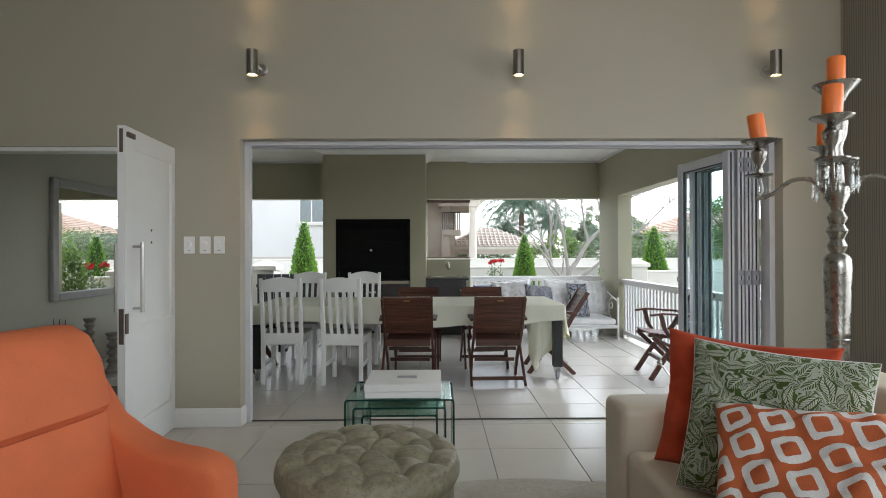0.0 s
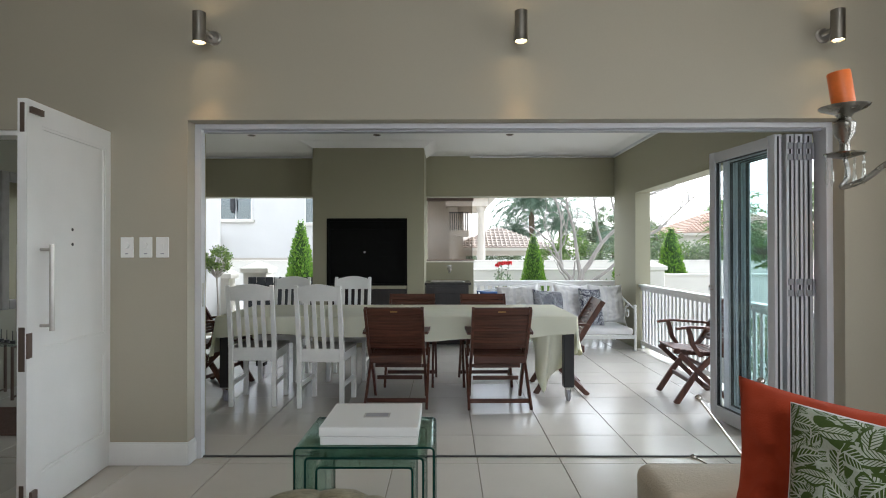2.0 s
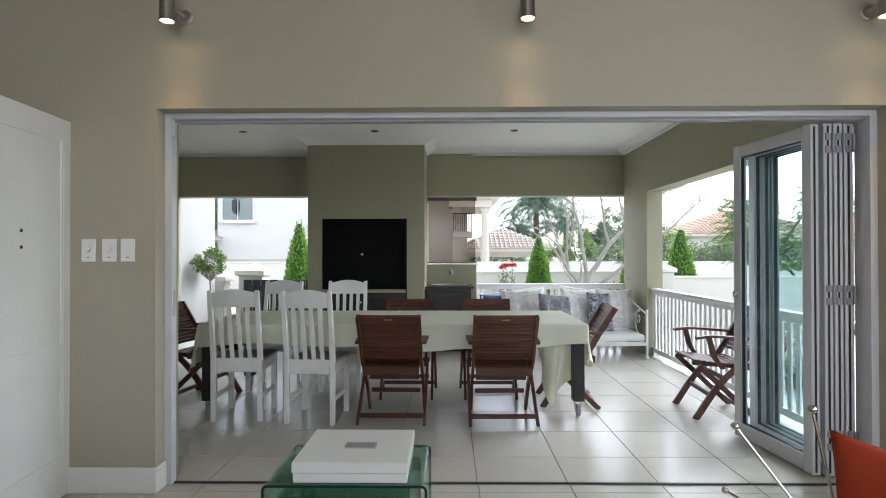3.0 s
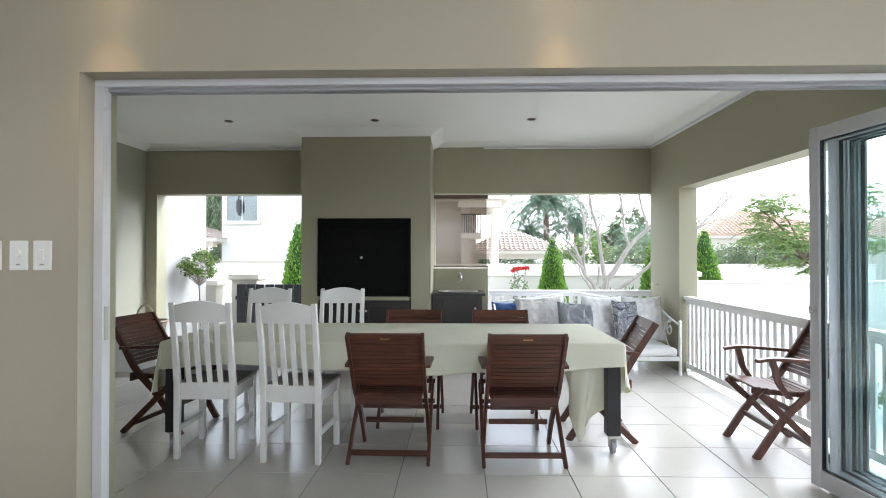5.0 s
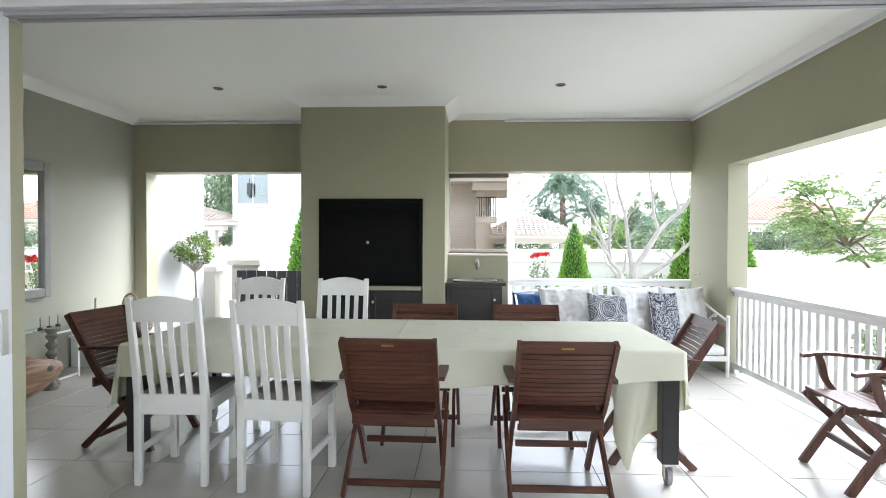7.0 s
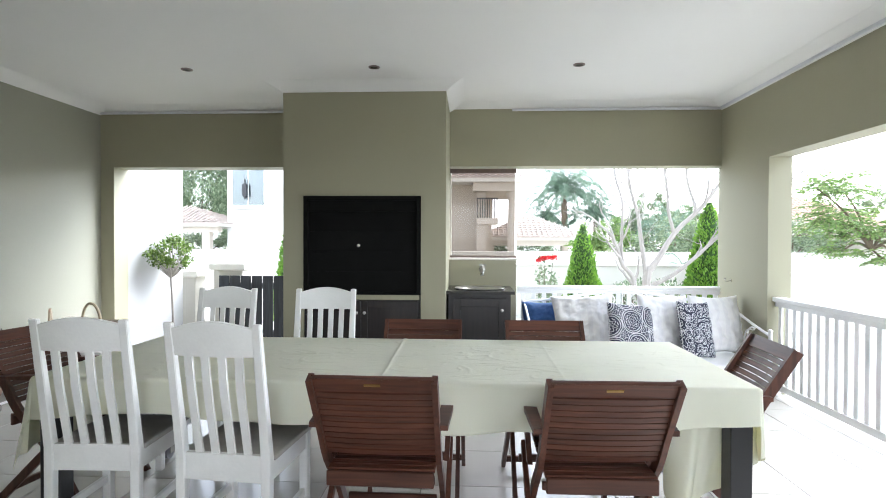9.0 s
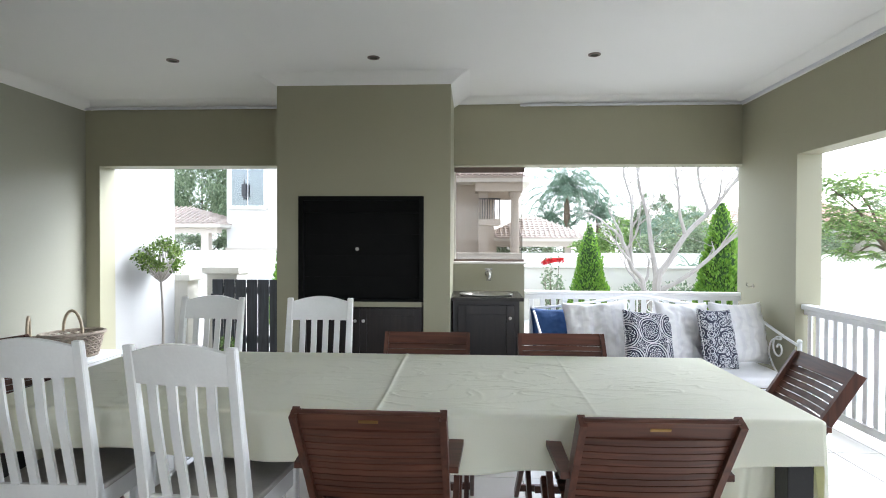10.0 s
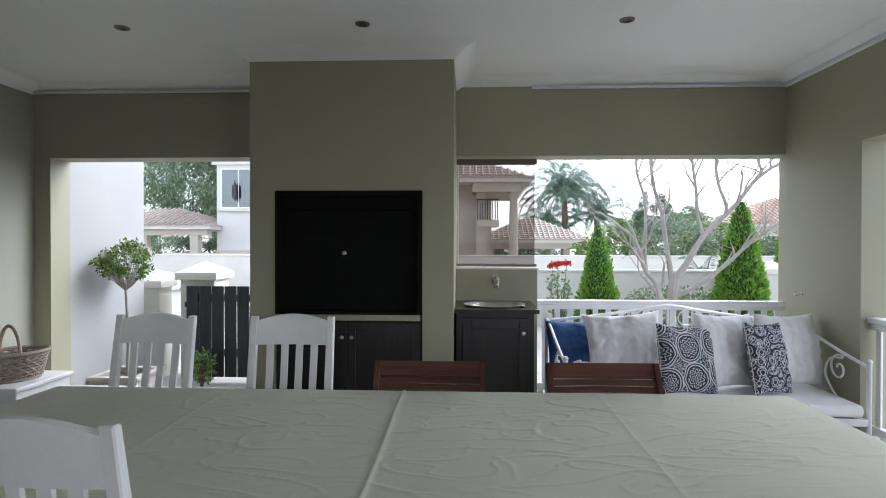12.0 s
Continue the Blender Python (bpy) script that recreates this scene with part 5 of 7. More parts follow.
# ---- ottoman ----
def ottoman(m, R=0.365, H=0.44):
    o = thing("ottoman", "round sage damask ottoman with a buttoned top", "ottoman", m)
    buttons = []
    for ring, count, off in ((0.0, 1, 0), (0.40, 6, 0.3), (0.76, 12, 0.05)):
        for k in range(count):
            a = 2 * math.pi * k / count + off
            buttons.append(Vector((ring * R * math.cos(a), ring * R * math.sin(a))))
    seams = [(a, b) for i, a in enumerate(buttons) for b in buttons[i + 1:] if (a - b).length < 0.45 * R]
    # pleats from the outer buttons over the rim
    seams += [(b, b * 1.36) for b in buttons if b.length > 0.6 * R]

    def seam_gap(p):
        best = 9.0
        for a, b in seams:
            t = max(0.0, min(1.0, (p - a).dot(b - a) / (b - a).length_squared))
            best = min(best, (p - a - (b - a) * t).length)
        return best
    bm = B()
    nr, na = 72, 220
    rings = []
    for i in range(nr + 1):
        f = i / nr
        row = []
        for k in range(na):
            a = 2 * math.pi * k / na
            if f < 0.8:
                r = R * 1.03 * math.sin(f / 0.8 * math.pi / 2) ** 0.9
                z = H - 0.05 * (1 - math.cos(f / 0.8 * math.pi / 2)) ** 1.7
            else:
                q = (f - 0.8) / 0.2
                r = R * (1.03 - 0.03 * q * q) + 0.012 * math.sin(q * math.pi)
                z = H - 0.05 - 0.085 * q
            p = Vector((r * math.cos(a), r * math.sin(a)))
            near = min((p - b).length for b in buttons)
            gap = seam_gap(p)
            sink = 0.038 * math.exp(-(near / 0.026) ** 1.1) + 0.009 * math.exp(-gap / 0.0045) - 0.008 * min(1.0, gap / 0.05)
            z -= sink * (1 if f < 0.8 else max(0.0, 1 - (f - 0.8) / 0.06))
            z += 0.0025 * noise.noise(Vector((p.x * 24, p.y * 24, 0))) + 0.0015 * noise.noise(Vector((p.x * 60, p.y * 60, 3)))
            row.append(bm.verts.new((p.x, p.y, z)))
        rings.append(row)
    for r0, r1 in zip(rings, rings[1:]):
        for k in range(na):
            bm.faces.new((r0[k], r1[k], r1[(k + 1) % na], r0[(k + 1) % na]))
    bmesh.ops.remove_doubles(bm, verts=bm.verts, dist=0.0004)
    bmesh.ops.recalc_face_normals(bm, faces=bm.faces)
    top = part("seat", bm, M_OTTOMAN, o, "", True)
    top.data.set_sharp_from_angle(angle=radians(170))
    part("base", lathe(B(), [(R * 0.97, 0.04), (R * 0.985, 0.06), (R * 0.99, H - 0.13)], 64), M_OTTOMAN, o, "", True)
    part("piping", lathe(B(), [(R * 0.99, H - 0.136), (R * 1.012, H - 0.133), (R * 1.012, H - 0.126), (R * 0.99, H - 0.122)], 64), M_OTTOMAN, o, "", True)
    for b in buttons:
        part("button", lathe(B(), [(0.011, -0.004), (0.011, 0.0), (0.006, 0.004), (0.0, 0.005)], 10, (b.x, b.y, H - 0.048 - 0.022 * (b.length / R) ** 2)), M_OTTOMAN, top, "", True)
    for a in (0.8, 2.4, 3.9, 5.5):
        part("foot", lathe(B(), [(0.02, 0.0), (0.028, 0.04)], 12, (R * 0.75 * math.cos(a), R * 0.75 * math.sin(a), 0)), M_DARKWOOD, o)
    return o


ottoman(pose(-0.13, 4.25, 0.012))

# ---- nest of bent glass tables with a white box ----
nest = thing("glass_table", "nest of three bent clear glass side tables", "table")
for k, (x0, x1, y0, y1, h) in enumerate(((-0.355, 0.258, 4.985, 5.42, 0.452), (-0.310, 0.212, 4.99, 5.405, 0.405), (-0.262, 0.165, 4.995, 5.39, 0.362))):
    def ushape(inset, r=0.022):
        pts = [(x0 + inset, 0.0)]
        for a in range(0, 91, 18):
            pts.append((x0 + r - (r - inset) * math.cos(radians(a)), h - r + (r - inset) * math.sin(radians(a))))
        for a in range(90, -1, -18):
            pts.append((x1 - r + (r - inset) * math.cos(radians(a)), h - r + (r - inset) * math.sin(radians(a))))
        pts.append((x1 - inset, 0.0))
        return pts
    o_, i_ = ushape(0.0), ushape(0.010)
    bm = B()
    for prof, flip in ((o_, False), (i_, True)):
        r0 = [bm.verts.new((x, y0, z)) for x, z in prof]
        r1 = [bm.verts.new((x, y1, z)) for x, z in prof]
        for q in range(len(prof) - 1):
            f = (r0[q], r0[q + 1], r1[q + 1], r1[q])
            bm.faces.new(tuple(reversed(f)) if flip else f)
    sheet = part("bent_sheet", bm, M_TABLEGLASS, nest, "", True)
    for y in (y0, y1):
        bm = B()
        r0 = [bm.verts.new((x, y, z)) for x, z in o_]
        r1 = [bm.verts.new((x, y, z)) for x, z in i_]
        r2 = [bm.verts.new((x, y + (0.003 if y == y0 else -0.003), z)) for x, z in i_]
        for q in range(len(o_) - 1):
            bm.faces.new((r0[q], r0[q + 1], r1[q + 1], r1[q]))
            bm.faces.new((r1[q], r1[q + 1], r2[q + 1], r2[q]))
        part("edge", bm, M_GLASSEDGE, sheet, "dark green polished edge")
gift = thing("storage_box", "flat white lidded box with a grey label on the glass table", "box")
part("base", box(B(), -0.243, 0.182, 5.005, 5.385, 0.4525, 0.487, 0.002, 1), M_SWITCH, gift)
part("lid", box(B(), -0.247, 0.186, 5.0, 5.39, 0.489, 0.53, 0.003, 1), M_SWITCH, gift)
part("label_frame", box(B(), -0.075, 0.045, 5.15, 5.215, 0.53, 0.533), M_STEEL, gift)
part("label_card", box(B(), -0.066, 0.036, 5.157, 5.208, 0.533, 0.534), M_ALUGREY, gift)


# ---- sofa with cushions ----
sofa = thing("sofa", "cream leather sofa with broad square arms", "sofa")
part("arm", box(B(), 0.865, 1.86, 4.00, 4.24, 0.05, 0.672, 0.035, 4), M_CREAMLEATHER, sofa, "", True)
part("backrest", box(B(), 1.70, 1.96, 1.9, 4.235, 0.05, 0.79, 0.05, 4), M_CREAMLEATHER, sofa, "", True)
part("base", box(B(), 0.885, 1.72, 1.9, 4.02, 0.05, 0.24, 0.02, 2), M_CREAMLEATHER, sofa, "", True)
part("seat_cushion", box(B(), 0.875, 1.70, 3.02, 3.995, 0.24, 0.52, 0.035, 4), M_CREAMLEATHER, sofa, "", True)
part("seat_cushion", box(B(), 0.875, 1.70, 1.95, 3.01, 0.24, 0.52, 0.035, 4), M_CREAMLEATHER, sofa, "", True)
part("arm", box(B(), 0.865, 1.86, 1.70, 1.94, 0.05, 0.672, 0.035, 4), M_CREAMLEATHER, sofa, "", True)
for x in (0.93, 1.85):
    for y in (1.78, 4.16):
        part("foot", box(B(), x - 0.03, x + 0.03, y - 0.03, y + 0.03, 0.0, 0.05), M_DARKWOOD, sofa)
cushion("large rust-red flanged cotton cushion on the sofa", M_RUST, 1.10, 3.66, 0.518, 0.56, 0.48, 0.11, -12, -56, 21, 0, 0.10, 0.022)
cushion("green and white leaf-print cushion", M_GREENPRINT, 1.09, 3.48, 0.518, 0.49, 0.47, 0.13, -15, -46, 22, 2, 0.06, 0.02, cord=M_WHITECLOTH)
cushion("orange cushion with white lozenge print", M_LINKPRINT, 1.00, 3.06, 0.518, 0.52, 0.48, 0.15, -46, -36, 23, -5, 0.08, 0.022)

# ---- orange armchair ----
arm = thing("armchair", "orange suede high-backed armchair", "armchair", pose(-0.86, 3.375, 0, 0, 0, -15))
# local: front along +x, width along y
def soft(bm, pts_w, rows, seed):
    """Lofts rounded sections; rows of (centre x, z, half depth, half width)."""
    rings = []
    nseg = 28
    for x, z, d, w in rows:
        ring = []
        for k in range(nseg):
            a = 2 * math.pi * k / nseg
            c, s = math.cos(a), math.sin(a)
            ring.append(bm.verts.new((x + d * math.copysign(abs(c) ** 0.55, c), w * math.copysign(abs(s) ** 0.4, s), z)))
        rings.append(ring)
    for r0, r1 in zip(rings, rings[1:]):
        for k in range(nseg):
            bm.faces.new((r0[k], r0[(k + 1) % nseg], r1[(k + 1) % nseg], r1[k]))
    bm.faces.new(list(reversed(rings[0]))), bm.faces.new(rings[-1])
    return bm


part("backrest", soft(B(), 0, [(-0.15, 0.30, 0.09, 0.34), (-0.17, 0.5, 0.10, 0.36), (-0.215, 0.72, 0.095, 0.355), (-0.22, 0.755, 0.085, 0.35)], 1), M_ORANGE, arm, "", True)
part("headrest", soft(B(), 0, [(-0.22, 0.757, 0.085, 0.35), (-0.222, 0.78, 0.105, 0.36), (-0.25, 0.92, 0.105, 0.35), (-0.275, 1.0, 0.085, 0.335), (-0.285, 1.035, 0.05, 0.30)], 2), M_ORANGE, arm, "", True)
part("seat", box(B(), -0.12, 0.36, -0.32, 0.32, 0.14, 0.44, 0.06, 4), M_ORANGE, arm, "", True)
for s in (-1, 1):
    bm = B()
    secs = [(-0.31, 0.96, 0.025), (-0.27, 0.90, 0.04), (-0.22, 0.82, 0.05), (-0.16, 0.735, 0.056), (-0.09, 0.675, 0.062), (-0.02, 0.645, 0.066), (0.06, 0.632, 0.07), (0.14, 0.625, 0.072), (0.20, 0.615, 0.068), (0.245, 0.595, 0.058), (0.268, 0.56, 0.04)]
    rings = []
    for x, zt, w in secs:
        zb = 0.12
        y = s * (0.385 if x > -0.15 else 0.365)
        ring = []
        for k in range(40):
            a = 2 * math.pi * k / 40
            c, sn = math.cos(a), math.sin(a)
            ring.append(bm.verts.new((x, y + w * math.copysign(abs(c) ** 0.45, c), (zt + zb) / 2 + ((zt - zb) / 2 - w * 0.55) * max(-1.0, min(1.0, sn * 6)) + w * 0.55 * sn)))
        rings.append(ring)
    for r0, r1 in zip(rings, rings[1:]):
        for k in range(40):
            bm.faces.new((r0[k], r0[(k + 1) % 40], r1[(k + 1) % 40], r1[k]))
    bm.faces.new(list(reversed(rings[0]))), bm.faces.new(rings[-1])
    bmesh.ops.recalc_face_normals(bm, faces=bm.faces)
    side_arm = part("arm", bm, M_ORANGE, arm, "", True)
    side_arm.data.set_sharp_from_angle(angle=radians(75))
for x in (-0.2, 0.25):
    for y in (-0.33, 0.33):
        part("foot", lathe(B(), [(0.018, 0), (0.026, 0.14)], 12, (x, y, 0)), M_DARKWOOD, arm)

rug = thing("rug", "round pale woven rug under ottoman and sofa", "rug")
part("woven_disc", lathe(B(), [(1.40, 0.0), (1.41, 0.004), (1.40, 0.011), (0.5, 0.012), (0.01, 0.012)], 72, (0.62, 3.58, 0.0005)), M_RUGPALE, rug)


# ---- candelabra behind the sofa ----
can = thing("candelabra", "tall tarnished silver floor candelabra with orange candles", "candelabra", pose(2.0, 4.42, 0))
prof = [(0.15, 0.0), (0.155, 0.02), (0.12, 0.05), (0.06, 0.10), (0.04, 0.16), (0.042, 0.22), (0.044, 0.30), (0.044, 0.85), (0.048, 0.855), (0.049, 0.865), (0.045, 0.87), (0.045, 0.875), (0.049, 0.885), (0.047, 0.895), (0.054, 1.12), (0.058, 1.19), (0.056, 1.225),
        (0.048, 1.245), (0.028, 1.26), (0.040, 1.29), (0.028, 1.32), (0.045, 1.36), (0.03, 1.39), (0.042, 1.42), (0.026, 1.45), (0.032, 1.48), (0.05, 1.52), (0.05, 1.56), (0.03, 1.58), (0.026, 1.66),
        (0.085, 1.68), (0.088, 1.686), (0.03, 1.69), (0.022, 1.74), (0.04, 1.80), (0.046, 1.86), (0.024, 1.89), (0.02, 1.93), (0.05, 1.985), (0.09, 2.028), (0.096, 2.035), (0.085, 2.033), (0.02, 2.025)]
part("stem", lathe(B(), prof, 28), M_SILVER, can, "", True)
wax = [(0.036, 0.0), (0.0365, 0.005), (0.0365, 0.122), (0.034, 0.128), (0.022, 0.124), (0.002, 0.118)]
c0 = part("candle", lathe(B(), wax, 24, (0, 0, 2.03)), M_CANDLE, can, "orange pillar candle", True)
part("wick", tube(B(), [(0, 0, 2.145), (0.002, 0, 2.167)], 0.0016, 5), M_BLACKLEG, c0)
for ang, tip in ((153, 0.31), (232, 0.42), (-25, 0.36), (62, 0.36)):
    R = Matrix.Rotation(radians(ang), 3, "Z")
    ps = [R @ Vector(p) for p in curve_pts([(0.045, 0, 1.54), (0.10, 0, 1.60), (0.18, 0, 1.60), (0.25, 0, 1.545), (0.32, 0, 1.52), (tip - 0.01, 0, 1.56), (tip, 0, 1.63)], 6)]
    arm_ = part("arm", tube(B(), ps, [0.011 - 0.003 * k / len(ps) for k in range(len(ps))], 9), M_SILVER, can, "", True)
    o = R @ Vector((tip, 0, 0))
    cup = [(0.012, 1.62), (0.06, 1.634), (0.063, 1.64), (0.018, 1.645), (0.015, 1.68), (0.032, 1.71), (0.036, 1.745), (0.018, 1.765), (0.03, 1.78), (0.075, 1.80), (0.079, 1.806), (0.07, 1.804), (0.02, 1.80)]
    part("cup", lathe(B(), cup, 22, o), M_SILVER, arm_, "", True)
    lean = Matrix.Rotation(radians(-9 if ang == 153 else 2), 4, "Y")
    cn = part("candle", lathe(B(), wax, 24), M_CANDLE, arm_, "orange pillar candle", True)
    cn.matrix_basis = Matrix.Translation(o + Vector((0, 0, 1.803))) @ lean
    for k in range(5):
        a = 2 * math.pi * k / 5 + 0.4
        q = o + Vector((0.056 * math.cos(a), 0.056 * math.sin(a), 1.632))
        part("crystal_drop", lathe(B(), [(0.001, -0.11), (0.008, -0.085), (0.005, -0.05), (0.002, -0.045), (0.005, -0.035), (0.005, -0.025), (0.002, -0.02), (0.004, -0.01), (0.001, 0.0)], 6, q), M_CRYSTAL, arm_)
for k in range(9):
    a = 2 * math.pi * k / 9
    q = Vector((0.078 * math.cos(a), 0.078 * math.sin(a), 1.68))
    part("crystal_drop", lathe(B(), [(0.001, -0.15), (0.010, -0.115), (0.006, -0.07), (0.002, -0.06), (0.006, -0.045), (0.006, -0.035), (0.002, -0.025), (0.005, -0.01), (0.001, 0.0)], 6, q), M_CRYSTAL, can)

# chrome sticks leaning between sofa and doors
for a, b in (((1.50, 5.22, 0.60), (1.86, 4.92, 0.02)), ((1.62, 5.55, 0.20), (2.05, 5.10, 0.02)), ((1.67, 5.0, 0.73), (1.74, 4.85, 0.02))):
    st = thing("steel_rod", "slim chrome rod with a ball end", "rod", group="chrome rods behind the sofa")
    part("shaft", tube(B(), [a, b], 0.006, 8), M_CHROME, st)
    part("ball", lathe(B(), [(0.002, -0.017), (0.010, -0.014), (0.016, -0.006), (0.017, 0.0), (0.016, 0.006), (0.010, 0.014), (0.002, 0.017)], 14, a), M_CHROME, st, "", True)

# ---- veranda, west side: mirror and clutter along the wall ----
mir = thing("wall_mirror", "large mirror in a grey-washed frame", "mirror")
part("glass", box(B(), -3.846, -3.838, 7.80, 9.49, 0.85, 1.97), M_MIRROR, mir)
for y0, y1, z0, z1 in ((7.71, 7.80, 0.76, 2.06), (9.49, 9.58, 0.76, 2.06), (7.80, 9.49, 0.76, 0.85), (7.80, 9.49, 1.97, 2.06)):
    part("frame", box(B(), -3.849, -3.80, y0, y1, z0, z1, 0.012, 2), M_MIRFRAME, mir)

for yc, turn, tone, metal in ((9.37, 0, "white", M_WHITE), (7.60, 60, "dark", M_BROWNMETAL)):
    stand = thing("side_table", "slim " + tone + " metal side table with a glass top", "side table", group="slim side tables")
    for x in (-3.80, -3.50):
        for y in (yc - 0.15, yc + 0.15):
            part("leg", box(B(), x - 0.009, x + 0.009, y - 0.009, y + 0.009, 0, 0.47), metal, stand)
        part("rail", box(B(), x - 0.009, x + 0.009, yc - 0.139, yc + 0.139, 0.452, 0.47), metal, stand)
        part("foot_rail", box(B(), x - 0.009, x + 0.009, yc - 0.139, yc + 0.139, 0.02, 0.036), metal, stand)
    part("top", box(B(), -3.815, -3.485, yc - 0.165, yc + 0.165, 0.471, 0.479), M_GLASS, stand)
    hold = thing("candle_holder", "low black iron candle holder with spikes", "candle holder", pose(-3.66, yc - 0.01, 0.479, 0, 0, turn), "iron candle holders")
    part("bar", box(B(), -0.012, 0.012, -0.13, 0.13, 0.0, 0.012), M_BLACKLEG, hold)
    for y in (-0.11, 0.0, 0.11):
        part("spike", tube(B(), [(0, y, 0.012), (0, y, 0.03), (0, y, 0.032), (0, y, 0.12)], [0.02, 0.02, 0.004, 0.003], 8), M_BLACKLEG, hold)
for x, y, h, r in ((-3.48, 9.16, 0.52, 0.05), (-3.40, 9.04, 0.24, 0.045), (-3.40, 7.66, 0.60, 0.05), (-3.28, 7.86, 0.42, 0.06)):
    cs = thing("candlestick", "turned grey carved wooden candlestick on the floor", "candlestick", pose(x, y, 0), "carved candlesticks")
    pr = [(r * 1.3, 0), (r * 1.35, 0.03), (r, 0.05), (r * 0.7, 0.09)]
    z = 0.09
    while z < h - 0.07:
        pr += [(r * 0.55, z), (r * 0.95, z + 0.03), (r * 1.0, z + 0.045), (r * 0.6, z + 0.07), (r * 0.5, z + 0.075)]
        z += 0.08
    pr += [(r * 0.5, h - 0.06), (r * 1.1, h - 0.02), (r * 1.15, h), (r * 0.4, h)]
    part("turning", lathe(B(), pr, 18), M_STONE, cs, "", True)

# carved wooden fish head on the floor
bm = B()
rows = [(-0.34, 0.02, 0.03, 0.16), (-0.28, 0.07, 0.10, 0.17), (-0.16, 0.10, 0.15, 0.17), (0.0, 0.115, 0.17, 0.175), (0.14, 0.10, 0.14, 0.18), (0.26, 0.065, 0.09, 0.19), (0.33, 0.03, 0.05, 0.20)]
rings = []
for x, w, h, z in rows:
    rings.append([bm.verts.new((w * math.cos(2 * math.pi * k / 16), x, z + h * math.sin(2 * math.pi * k / 16))) for k in range(16)])
for r0, r1 in zip(rings, rings[1:]):
    for k in range(16):
        bm.faces.new((r0[k], r0[(k + 1) % 16], r1[(k + 1) % 16], r1[k]))
bm.faces.new(rings[0]), bm.faces.new(rings[-1])
bmesh.ops.recalc_face_normals(bm, faces=bm.faces)
fish = thing("carved_fish", "carved tan wooden fish lying on the floor", "carving", pose(-3.38, 8.72, 0.0, 0, 0, -12))
part("body", bm, M_CARVED, fish, "", True)
for s in (-1, 1):
    part("eye", lathe(B(), [(0.028, 0), (0.028, 0.006), (0.018, 0.008), (0.012, 0.014), (0.002, 0.016)], 14), M_STONE, fish, "", True).matrix_basis = pose(s * 0.093, 0.16, 0.23, 0, s * 90, 0)
bm = B()
for k in range(5):
    box(bm, -0.006, 0.006, -0.18 + k * 0.05, -0.14 + k * 0.05, 0.325, 0.40 - 0.012 * k)
part("fin", bm, M_CARVED, fish)

mat_ = thing("door_mat", "brown woven mat inside the side door", "mat")
part("weave", box(B(), -3.45, -2.35, 6.5, 7.2, 0.0005, 0.012, 0.004, 1), M_RUG, mat_)

# white chest with wicker baskets
chest = thing("white_chest", "low white painted wooden chest", "chest")
part("body", box(B(), -3.83, -3.08, 9.86, 10.40, 0.0, 0.30, 0.006, 1), M_WHITE, chest)
part("lid", box(B(), -3.84, -3.06, 9.84, 10.42, 0.302, 0.335, 0.006, 1), M_WHITE, chest)


def basket(label, m, rx, ry, h):
    b = thing("basket", label, "basket", m, "wicker baskets on the chest")
    n = 40
    bm = B()
    for lvl in range(9):
        z = 0.012 + (h - 0.02) * lvl / 8
        g = 0.82 + 0.18 * lvl / 8
        ps = [(rx * g * math.cos(2 * math.pi * k / n), ry * g * math.sin(2 * math.pi * k / n), z + (0.006 if (k + lvl) % 2 else -0.006)) for k in range(n)]
        ps = [(p[0] * (1.02 if (k + lvl) % 2 else 0.98), p[1] * (1.02 if (k + lvl) % 2 else 0.98), p[2]) for k, p in enumerate(ps)]
        tube(bm, ps + [ps[0]], 0.011, 5, False)
    part("weave", bm, M_WICKER, b)
    bm = B()
    for k in range(0, n, 2):
        a = 2 * math.pi * k / n
        tube(bm, [(rx * 0.82 * math.cos(a), ry * 0.82 * math.sin(a), 0.0), (rx * math.cos(a), ry * math.sin(a), h)], 0.006, 5)
    part("stakes", bm, M_WICKER, b)
    rim = [(rx * 1.04 * math.cos(2 * math.pi * k / n), ry * 1.04 * math.sin(2 * math.pi * k / n), h) for k in range(n + 1)]
    part("rim", tube(B(), rim, 0.016, 6, False), M_WICKER, b)
    part("handle", tube(B(), [(0, ry * math.cos(math.pi * k / 14), h + 0.20 * math.sin(math.pi * k / 14)) for k in range(15)], 0.013, 7), M_WICKERPALE, b, "pale cane hoop handle", True)
    part("floor", lathe(B(), [(rx * 0.8, 0.0), (rx * 0.8, 0.012)], 24), M_WICKER, b)
    return b


M_WICKERPALE = paint("pale_cane", (0.40, 0.33, 0.23), 0.7, 0.2, 30, 0.05)
basket("grey-brown wicker basket with a hoop handle", pose(-3.36, 10.14, 0.335, 0, 0, 60), 0.25, 0.18, 0.20)
basket("smaller grey-brown wicker basket with a hoop handle", pose(-3.64, 9.98, 0.335, 0, 0, 35), 0.17, 0.12, 0.16)

# ---- outdoors ----
G = -0.30
M_PAVING = paint("weathered_concrete_paving", (0.42, 0.41, 0.38), 0.9, 0.15, 1.5, 0.1, 40)
M_BARK = paint("pale_grey_bark", (0.33, 0.305, 0.275), 0.9, 0.25, 8, 0.2, 60, stretch=(1, 1, 0.25))
M_BROWNBARK = paint("brown_bark", (0.13, 0.10, 0.07), 0.95, 0.25, 8, 0.2, 60, stretch=(1, 1, 0.25))
M_ROOF = paint("pink_clay_roof_tile", (0.45, 0.385, 0.335), 0.85, 0.22, 3, 0.1, 20)
M_ROOFRED = paint("orange_clay_roof_tile", (0.48, 0.34, 0.26), 0.85, 0.22, 3, 0.1, 20)
